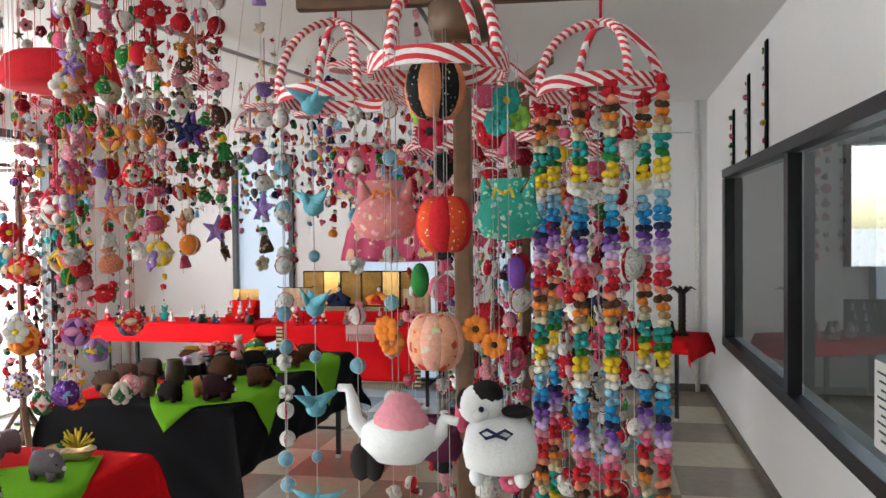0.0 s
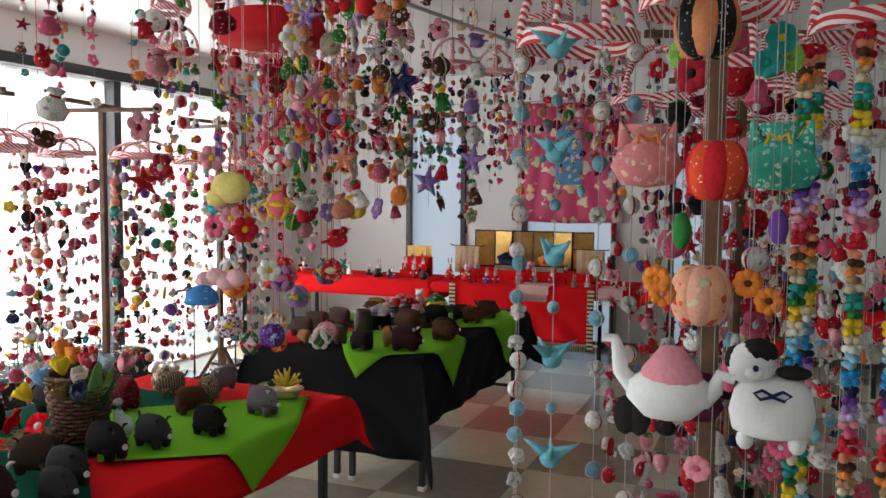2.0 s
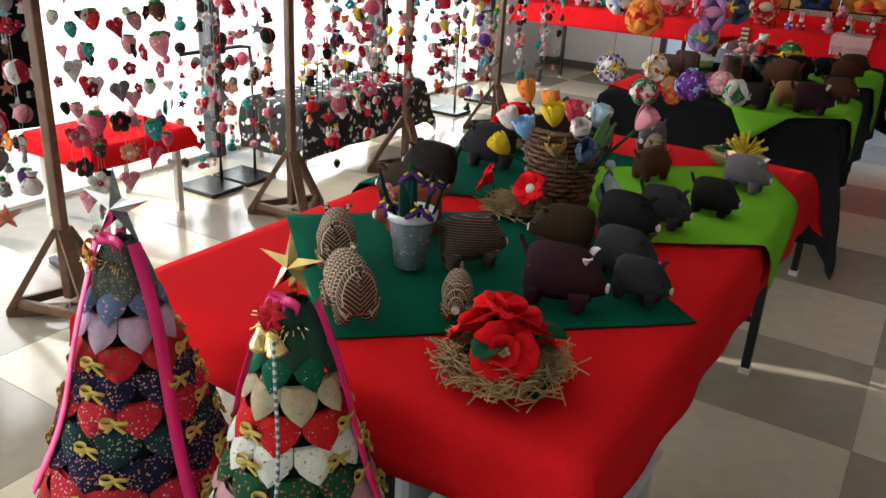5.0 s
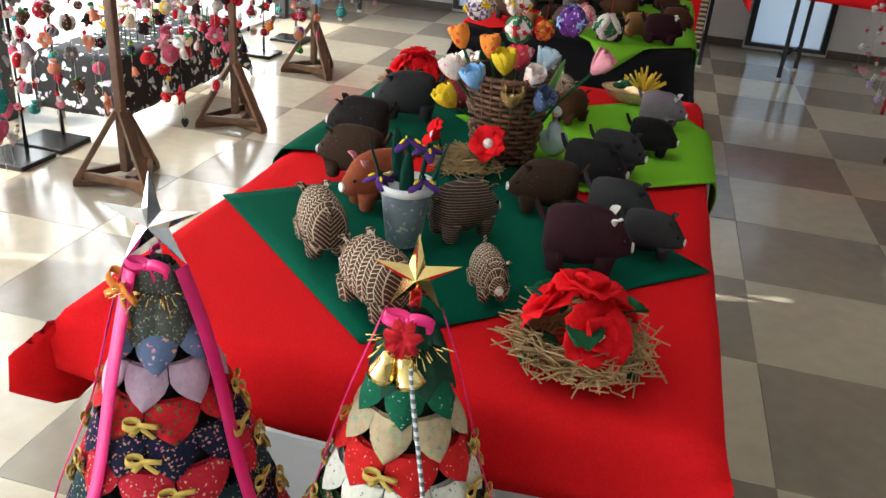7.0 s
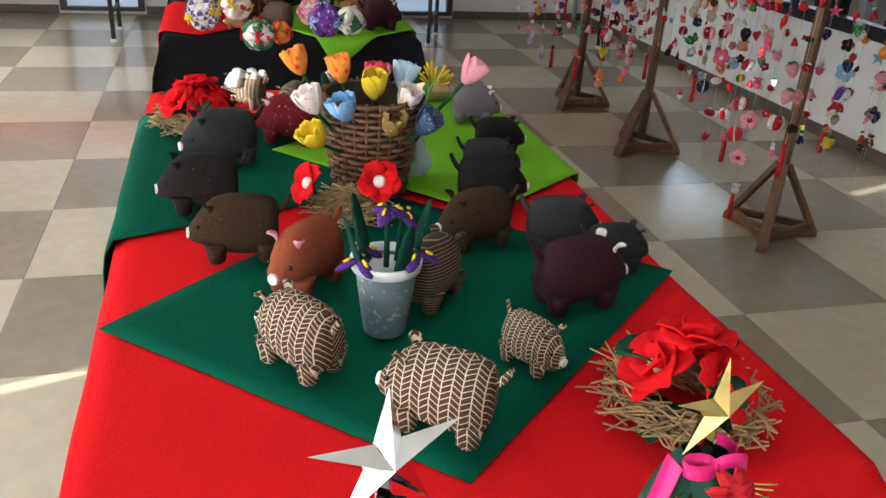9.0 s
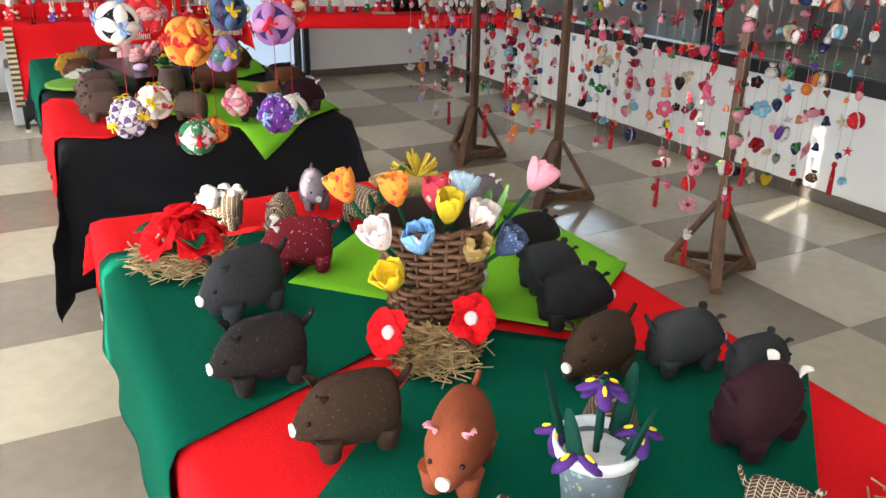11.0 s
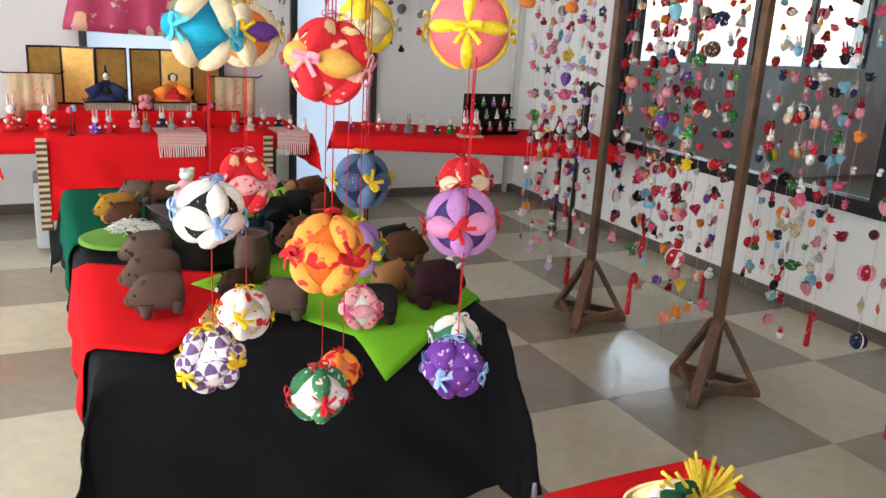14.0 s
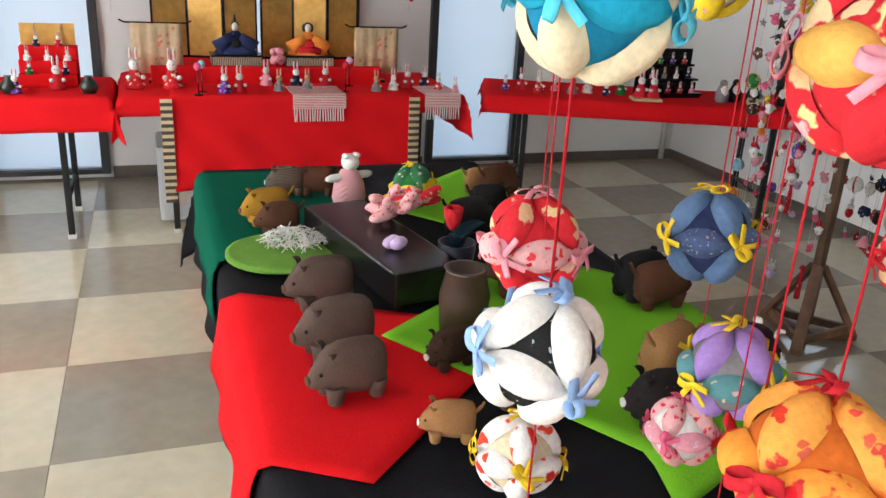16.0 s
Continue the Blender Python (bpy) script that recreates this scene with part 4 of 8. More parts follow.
for xy, hd, kd, sz in (
    ((-2.545, 4.210), 185, "taupe", 1.0), ((-2.560, 3.985), 190, "taupe", 1.05), ((-2.569, 3.832), 192, "taupe", 0.95), ((-2.585, 4.775), 190, "mustard", 0.9), ((-2.565, 4.680), 185, "umber", 0.8),
    ((-2.490, 5.035), 170, "thread", 0.8), ((-1.803, 4.051), 0, "umber", 0.95), ((-1.862, 3.696), 5, "plum", 1.1), ((-1.963, 3.766), 20, "fawn", 0.95), ((-1.885, 4.940), 0, "fawn", 0.8),
    ((-1.945, 4.715), 0, "black", 0.9), ((-1.859, 4.655), 20, "umber", 0.9), ((-1.815, 4.106), 10, "black", 1.0), ((-2.080, 4.170), 160, "umber", 1.25), ((-2.282, 3.723), 150, "taupe", 0.9), ((-2.364, 3.891), 200, "brown", 0.7),
    ((-2.445, 3.664), 165, "fawn", 0.62), ((-1.873, 3.707), 10, "brown", 1.0), ((-2.082, 3.618), 170, "dot", 0.9), ((-2.064, 4.569), 10, "black", 1.0), ((-2.400, 5.02), 170, "umber", 0.8), ((-1.843, 4.896), 20, "umber", 1.0)):
    boar(xy, hd, kd, sz, ear="white" if kd in ("plum",) else None, tail=kd not in ("taupe",))
# the white-coated one's fleece lies over its back
bm = bmesh.new()
rg = random.Random(5)
wx, wy = (-2.440, 2.595)
for k in range(26):
    blob(bm, (wx + rg.uniform(-.045, .045), wy + rg.uniform(-.03, .03), 0.800 + rg.uniform(-.012, .01)), rg.uniform(.012, .02), u=6, v=4)
solo("fleece_coat", bm, COL["white"], "white fleece coat over a stuffed boar", "coat")


def raffia_nest(xy, r, seed, z=0.722, mound=0.0):
    bm = bmesh.new()
    rg = random.Random(seed)
    for k in range(400):
        a0 = rg.uniform(0, 6.28)
        rr = r * (rg.uniform(0.1, 0.95) if mound else rg.uniform(0.5, 0.98))
        zz = (0.006 + mound * (1 - (rr / r) ** 2) if mound else 0.008 + 0.034 * math.sin(math.pi * (rr / r - 0.45) / 0.6)) * rg.uniform(0.4, 1.1)
        c = Vector((xy[0] + rr * math.cos(a0), xy[1] + rr * math.sin(a0), z + max(0.004, zz)))
        al = a0 + math.pi / 2 + rg.uniform(-0.9, 0.9)
        d = Vector((math.cos(al), math.sin(al), rg.uniform(-0.25, 0.35))) * rg.uniform(0.02, 0.058)
        bend = Vector((rg.uniform(-1, 1), rg.uniform(-1, 1), rg.uniform(0, 1))) * 0.012
        pts = [c - d, c - d * 0.3 + bend, c + d * 0.4 - bend * 0.5, c + d]
        tube(bm, [(p[0], p[1], max(p[2], z + 0.002)) for p in pts], 0.0016, 3)
    return solo("raffia_nest", bm, RAFFIA, "loose nest of tan raffia strips on the table", "nest", kind="stuff")


def petal_flower(bm, c, r, tilt, turn, mi=0, ci=1, n=6, cup=0.55):
    m = Matrix.Translation(c) @ Euler((tilt, 0, turn)).to_matrix().to_4x4()
    for k in range(n):
        a = 2 * math.pi * k / n
        blob(bm, (r * 0.58, 0, r * 0.18), (r * 0.5, r * 0.42, r * 0.10), m=m @ Matrix.Rotation(a, 4, "Z") @ Matrix.Rotation(-cup, 4, "Y"), mi=mi, u=8, v=5)
    blob(bm, (0, 0, r * 0.25), (r * 0.16, r * 0.16, r * 0.3), m=m, mi=ci, u=8, v=5)


def full_bloom(o, c, r, turn, tilt, rg):
    """A full felt bloom of two rings of petals round a stitched centre, leaning outward."""
    m = Matrix.Translation(c) @ Matrix.Rotation(turn, 4, "Z") @ Matrix.Rotation(tilt, 4, "Y")
    bm = bmesh.new()
    for k in range(5):
        felt_petal(bm, m @ Matrix.Rotation(k * 1.257 + 0.2, 4, "Z") @ Matrix.Translation((0.006, 0, 0)) @ Matrix.Rotation(-0.50 + rg.uniform(-.15, .15), 4, "Y"), r * 0.86, r * 0.62, r * 0.10, 0.26, rg)
    for k in range(4):
        felt_petal(bm, m @ Matrix.Rotation(k * 1.571 + 0.7, 4, "Z") @ Matrix.Translation((0.004, 0, 0.006)) @ Matrix.Rotation(-1.12 + rg.uniform(-.15, .15), 4, "Y"), r * 0.60, r * 0.46, r * 0.06, 0.45, rg)
    for k in range(5):
        blob(bm, (0.007 * math.cos(k * 1.3), 0.007 * math.sin(k * 1.3), 0.012), (0.006, 0.006, 0.012), m=m, mi=1, u=6, v=5)
    part("bloom", bm, [fab("scarlet_felt", (0.74, 0.012, 0.018), spec=0.05), COL["cream"]], o, "full red felt bloom with a cream centre")


def camellia_nest(xy, seed, blooms, z=0.722):
    raffia_nest(xy, 0.105, seed, z)
    o = thing("camellia_bunch", "red felt camellias with dark green leaves in a raffia nest", "cloth flowers", "red camellia bunches", m=pose(xy[0], xy[1], z))
    rg = random.Random(seed)
    for k in range(blooms):
        a = k * 2 * math.pi / blooms + seed
        full_bloom(o, (0.042 * math.cos(a), 0.042 * math.sin(a), 0.056 + 0.010 * (k % 2)), 0.058, a, 0.80, rg)
    full_bloom(o, (0, 0, 0.098), 0.060, seed, 0.25, rg)
    for k in range(6):
        bm = bmesh.new()
        a = k * 1.08 + 0.5
        up = 0.030 if k % 2 else 0.060
        felt_petal(bm, Matrix.Translation((0.035 * math.cos(a), 0.035 * math.sin(a), up)) @ Matrix.Rotation(a, 4, "Z") @ Matrix.Rotation(0.35 if k % 2 else -0.35, 4, "Y"), 0.066, 0.027, 0.006, 0.4, rg)
        part("leaf", bm, LEAF, o)


camellia_nest((-1.926, 1.095), 1, 3)
camellia_nest((-2.570, 2.400), 2, 4)
# small nest before the basket, two open poppies
nx, ny = (-2.270, 1.815)
raffia_nest((nx, ny), 0.075, 7, mound=0.034)
for (x, y, z), az, lean in (((-2.218, 1.795, 0.792), -95, 1.0), ((-2.345, 1.822, 0.782), -160, 1.1)):
    o = thing("felt_poppy", "red felt poppy with a white centre beside the nest", "cloth flower", "felt poppies", m=pose(x, y, z))
    rg = random.Random(int(-az))
    m = Matrix.Rotation(radians(az), 4, "Z") @ Matrix.Rotation(lean, 4, "Y")
    for k in range(5):
        bm = bmesh.new()
        felt_petal(bm, m @ Matrix.Rotation(k * 1.257, 4, "Z") @ Matrix.Translation((0.004, 0, 0)) @ Matrix.Rotation(-0.55 - 0.12 * (k % 2), 4, "Y"), 0.043, 0.026, 0.005, 0.35, rg)
        part("petal", bm, fab("scarlet_felt", (0.74, 0.012, 0.018), spec=0.05), o)
    bm = bmesh.new()
    blob(bm, (0, 0, 0.012), (0.013, 0.013, 0.012), m=m, u=10, v=7)
    part("centre", bm, COL["white"], o, "white felt centre")
    bm = bmesh.new()
    tube(bm, [(0, 0, 0.722 - z + 0.004), (0.006, 0.01, (0.722 - z) * 0.5), (0, 0, 0)], 0.004, 6)
    part("stem", bm, LEAF, o)

# ---- wicker basket of cloth tulips ----
bx, by = (-2.210, 1.941)
basket = thing("wicker_basket", "brown woven wicker basket full of cloth tulips", "basket", m=pose(bx, by, 0.722))
R0, R1, HB = 0.072, 0.105, 0.212
bm = bmesh.new()
lathe(bm, [(R0 - 0.006, 0), (R1 - 0.008, HB), (R1 - 0.012, HB), (R0 - 0.010, 0.004)], 24)
part("lining", bm, mat("basket_inside", (0.03, 0.015, 0.008), 0.8), basket)
for k in range(16):
    z = 0.006 + k * (HB - 0.010) / 15
    r = R0 + (R1 - R0) * z / HB
    bm = bmesh.new()
    tube(bm, [((r + 0.0045 * math.cos(12 * a + math.pi * (k % 2))) * math.cos(a), (r + 0.0045 * math.cos(12 * a + math.pi * (k % 2))) * math.sin(a), z) for a in [2 * math.pi * j / 72 for j in range(72)]], 0.0055, 5, closed=True)
    part("weaver", bm, WICKER, basket)
for k in range(24):
    a = 2 * math.pi * k / 24
    bm = bmesh.new()
    rod(bm, ((R0) * math.cos(a), (R0) * math.sin(a), 0), (R1 * math.cos(a), R1 * math.sin(a), HB + 0.004), 0.0035, seg=5)
    part("stake", bm, WICKER, basket)
TUL = ["pink", "sky", "yellow", "pinkred", "rose", "sky2", "yellow", "gold", "denimp", "pinkp", "redflower", "pinkp"]
TM = {"pink": COL["pink"], "sky": fab("tulip_blue", (0.22, 0.45, 0.75), second=(0.7, 0.5, 0.6), amount=0.22, big=16), "yellow": COL["yellow"], "pinkred": PR["pinkred"], "rose": PR["pinkprint"], "sky2": fab("tulip_pale", (0.45, 0.62, 0.75), second=(0.8, 0.8, 0.78), amount=0.3, big=14),
      "gold": fab("tulip_gold", (0.34, 0.22, 0.08), second=(0.6, 0.45, 0.2), amount=0.25, big=20), "denimp": PR["indigo"], "pinkp": fab("tulip_white", (0.78, 0.68, 0.64), second=(0.72, 0.35, 0.38), amount=0.24, big=12), "redflower": PR["orangeprint"]}
rg = random.Random(11)
heads = [(-0.105, -0.05, 0.235), (-0.055, -0.075, 0.225), (-0.005, -0.06, 0.265), (-0.10, -0.085, 0.18), (0.02, -0.09, 0.20), (0.075, -0.085, 0.20), (0.05, -0.055, 0.235), (0.01, 0.02, 0.26), (0.06, 0.03, 0.26), (-0.05, 0.03, 0.275), (-0.12, 0.06, 0.285), (0.17, -0.02, 0.285)]
cols = ["pinkp", "sky", "yellow", "yellow", "gold", "denimp", "pinkp", "pinkred", "sky2", "redflower", "redflower", "pink"]
for (x, y, z), c in zip(heads, cols):
    t = thing("cloth_tulip", "cloth tulip in the wicker basket", "cloth flower", "tulips in the basket", m=pose(bx, by, 0.737))
    bm = bmesh.new()
    base = Vector((x * 0.3, y * 0.3, 0.02))
    tip = Vector((x * 1.12, y, z - 0.064))
    tube(bm, [base, (base + tip) / 2 + Vector((0, 0, 0.02)), tip], 0.004, 6)
    part("stem", bm, LEAF, t)
    d = (tip - base).normalized()
    m = Matrix.Translation(tip) @ d.to_track_quat("Z", "Y").to_matrix().to_4x4()
    for k in range(5):
        bm = bmesh.new()
        a = k * 2 * math.pi / 5
        felt_petal(bm, m @ Matrix.Rotation(a, 4, "Z") @ Matrix.Translation((0.004, 0, 0)) @ Matrix.Rotation(-1.20 + 0.12 * (k % 2), 4, "Y"), 0.060, 0.021, -0.003, 0.6, rg)
        part("petal", bm, TM[c], t)
for k, (a, l, mt) in enumerate(((2.0, 0.24, "d"), (2.4, 0.22, "d"), (-0.35, 0.25, "l"), (0.1, 0.22, "l"), (3.4, 0.17, "d"), (-1.2, 0.16, "d"), (1.2, 0.2, "d"))):
    bm = bmesh.new()
    blob(bm, (0, 0, l * 0.55), (0.004, 0.026, l * 0.5), m=Matrix.Translation((bx, by, 0.722)) @ Matrix.Rotation(a, 4, "Z") @ Matrix.Translation((0.045, 0, 0.02)) @ Matrix.Rotation(0.35, 4, "Y"), u=8, v=8)
    solo("cloth_leaf", bm, LEAF if mt == "d" else fab("leaf_pale", (0.16, 0.34, 0.10)), "green cloth leaf among the tulips", "cloth leaf", "leaves in the basket")

# ---- pot of cloth irises ----
px, py = (-2.286, 1.362)
pot = thing("flower_pot", "pale grey-blue pot with a white rim", "flower pot", m=pose(px, py, 0.722))
bm = bmesh.new()
lathe(bm, [(0.030, 0), (0.033, 0.004), (0.047, 0.112), (0.042, 0.112), (0.030, 0.01)], 24)
part("pot_body", bm, mat("grey_blue_glaze", (0.10, 0.14, 0.16), 0.5, second=(0.22, 0.27, 0.29), amount=0.3, big=20), pot)
bm = bmesh.new()
lathe(bm, [(0.0475, 0.106), (0.052, 0.108), (0.054, 0.124), (0.048, 0.124), (0.046, 0.108)], 24)
part("rim", bm, mat("white_glaze", (0.72, 0.74, 0.75), 0.35), pot)
for k, (dx, dy, h) in enumerate(((0.0, 0.0, 0.21), (-0.045, -0.02, 0.14), (0.04, -0.03, 0.15), (0.03, 0.03, 0.19), (-0.03, 0.04, 0.13))):
    f = thing("cloth_iris", "dark purple cloth iris with yellow throats in the pot", "cloth flower", "irises in the pot", m=pose(px, py, 0.722))
    bm = bmesh.new()
    tube(bm, [(dx * 0.3, dy * 0.3, 0.03), (dx * 0.6, dy * 0.6, 0.1), (dx, dy, h)], 0.0045, 6)
    part("stem", bm, fab("stem", (0.004, 0.05, 0.035)), f)
    for j in range(3):
        a = j * 2.09 + k
        bm = bmesh.new()
        blob(bm, (0.022, 0, -0.006), (0.020, 0.010, 0.005), m=Matrix.Translation((dx, dy, h)) @ Matrix.Rotation(a, 4, "Z") @ Matrix.Rotation(0.5, 4, "Y"), u=8, v=5)
        p = part("petal", bm, fab("iris_purple", (0.075, 0.025, 0.17)), f)
        bm = bmesh.new()
        blob(bm, (0.018, 0, 0.001), (0.008, 0.003, 0.0025), m=Matrix.Translation((dx, dy, h)) @ Matrix.Rotation(a, 4, "Z") @ Matrix.Rotation(0.5, 4, "Y"), u=6, v=4)
        part("throat", bm, COL["yellow"], p, "yellow cloth throat")
for k, a in enumerate((0.3, 2.2, 3.5, 5.0)):
    bm = bmesh.new()
    blob(bm, (0, 0, 0.10), (0.003, 0.013, 0.075), m=Matrix.Translation((px, py, 0.76)) @ Matrix.Rotation(a, 4, "Z") @ Matrix.Translation((0.02, 0, 0)) @ Matrix.Rotation(0.3, 4, "Y"), u=6, v=8)
    solo("cloth_leaf", bm, fab("iris_leaf", (0.004, 0.045, 0.03)), "dark green cloth sword leaf in the pot", "cloth leaf", "leaves in the pot")

# ---- shallow basket of yellow chrysanthemums ----
qx, qy = (-1.925, 2.655)
tray = thing("shallow_basket", "shallow oval straw basket with cloth flowers", "basket", m=pose(qx, qy, 0.722, 0, 0, -12))
bm = bmesh.new()
lathe(bm, [(0.07, 0), (0.10, 0.03), (0.104, 0.034), (0.096, 0.034), (0.064, 0.005)], 24, Matrix.Diagonal((1, 0.62, 1, 1)))
part("basket_body", bm, mat("straw", (0.55, 0.42, 0.24), 0.8, grain=80, vary=0.3, big=20), tray)
bm = bmesh.new()
tube(bm, [(0.102 * math.cos(a), 0.063 * math.sin(a), 0.035) for a in [2 * math.pi * k / 30 for k in range(30)]], 0.004, 5, closed=True)
part("rim", bm, RAFFIA, tray)
ch = thing("chrysanthemum", "yellow cloth chrysanthemum with thread petals", "cloth flower", m=pose(qx, qy, 0.722, 0, 0, -12))
rg = random.Random(4)
for k in range(44):
    a, e = rg.uniform(0, 6.28), rg.uniform(0.15, 1.2)
    bm = bmesh.new()
    l = rg.uniform(0.05, 0.075)
    c0 = Vector((0.028, 0, 0.04))
    d = Vector((math.cos(a) * math.cos(e), math.sin(a) * math.cos(e), math.sin(e)))
    tube(bm, [c0, c0 + d * l * 0.6, c0 + d * l + Vector((0, 0, 0.006))], 0.0034, 4)
    part("petal", bm, fab("mum_yellow", (0.75, 0.55, 0.06)), ch)
bm = bmesh.new()
for k in range(5):
    blob(bm, (-0.05 + 0.012 * k, 0.01 * (k % 2), 0.04 + 0.006 * k), (0.024, 0.014, 0.010), m=Matrix.Rotation(k, 4, "Z") if k == 9 else Matrix(), mi=k % 2, u=7, v=5)
solo("cloth_bud", bm, [LEAF, COL["white"]], "white cloth bud with dark leaves in the basket", "cloth flower", m=pose(qx, qy, 0.722, 0, 0, -12))
# pale blue goose by the basket
gx, gy = (-2.094, 2.005)
bm = bmesh.new()
blob(bm, (0, 0, 0.035), (0.038, 0.026, 0.036), u=10, v=8)
tube(bm, [(0.0, -0.015, 0.05), (0.0, -0.022, 0.085), (0.0, -0.018, 0.115)], lambda u: 0.018 - 0.006 * u, 8)
blob(bm, (0, -0.024, 0.118), (0.014, 0.018, 0.013), u=8, v=6)
blob(bm, (0, -0.044, 0.115), (0.006, 0.010, 0.004), mi=1, u=6, v=4)
solo("stuffed_goose", bm, [fab("goose", (0.55, 0.66, 0.72)), COL["orange"]], "pale blue stuffed goose beside the basket", "stuffed toy", m=pose(gx, gy, 0.722))

# ---- satin ribbon ----
def ribbon(bm, pts, wide, side, m=None, thick=0.0008):
    """A thin ribbon of rectangular section along points, its width along a side direction."""
    m = m or Matrix()
    pts = [Vector(p) for p in pts]
    side = Vector(side).normalized()
    old = None
    for k, p in enumerate(pts):
        t = (pts[min(k + 1, len(pts) - 1)] - pts[max(k - 1, 0)]).normalized()
        n = t.cross(side).normalized() * thick
        w = side * wide / 2
        row = [bm.verts.new(m @ q) for q in (p - w - n, p + w - n, p + w + n, p - w + n)]
        if old:
            for a in range(4):
                bm.faces.new((old[a], old[(a + 1) % 4], row[(a + 1) % 4], row[a])).smooth = True
        old = row


def ribbon_bow(bm, m, s, wide=0.34, tails=0.9):
    """A tied bow: two flat loops, a knot and two tails, about 2 s across, facing z."""
    for sg in (-1, 1):
        loop = [(sg * s * (0.5 - 0.5 * math.cos(b)), s * 0.16 * math.sin(b) * sg, s * (0.10 + 0.20 * math.sin(b))) for b in [2 * math.pi * k / 10 for k in range(11)]]
        ribbon(bm, loop, s * wide, (0.1, 1, 0.15 * sg), m, s * 0.015)
        tail = [(sg * s * tails * 0.75 * v, -s * tails * v, s * (0.08 + 0.10 * math.sin(v * 5))) for v in (0, 0.3, 0.6, 1)]
        ribbon(bm, tail, s * wide * 0.8, (1, 0.7 * sg, 0), m, s * 0.015)
    blob(bm, (0, 0, s * 0.12), (s * 0.16, s * 0.18, s * 0.12), m=m, u=8, v=5)


# ---- patchwork trees ----


SATIN = mat("magenta_satin", (0.88, 0.015, 0.22), 0.42, grain=90, vary=0.06, bump=0.05, spec=0.5)


def star_mesh(bm, r, t):
    out = []
    for k in range(10):
        a = math.pi / 2 + k * math.pi / 5
        q = r if k % 2 == 0 else r * 0.30
        out.append(bm.verts.new((q * math.cos(a), 0, q * math.sin(a))))
    for s in (-1, 1):
        c = bm.verts.new((0, t * s, 0))
        for k in range(10):
            bm.faces.new((out[k], out[(k + 1) % 10], c))


def flap(bm, a0, da, r0, r1, z0, z1, square=0.42):
    nu, nv = 5, 5
    for off in (0.0, 0.004):
        g = []
        for i in range(nu + 1):
            row = []
            for j in range(nv + 1):
                u, v = 2 * i / nu - 1, j / nv
                w = 1.0 if v < square else max(0.0, 1 - ((v - square) / (1 - square)) ** 1.35)
                r = r0 + (r1 - r0) * v + (0.007 * (1 - u * u) * math.sin(math.pi * min(1, v * 0.8 + 0.2)) if off else 0) + off
                a = a0 + da * u * w
                row.append(bm.verts.new((r * math.cos(a), r * math.sin(a), z0 + (z1 - z0) * v)))
            g.append(row)
        for i in range(nu):
            for j in range(nv):
                bm.faces.new((g[i][j], g[i + 1][j], g[i + 1][j + 1], g[i][j + 1])).smooth = True


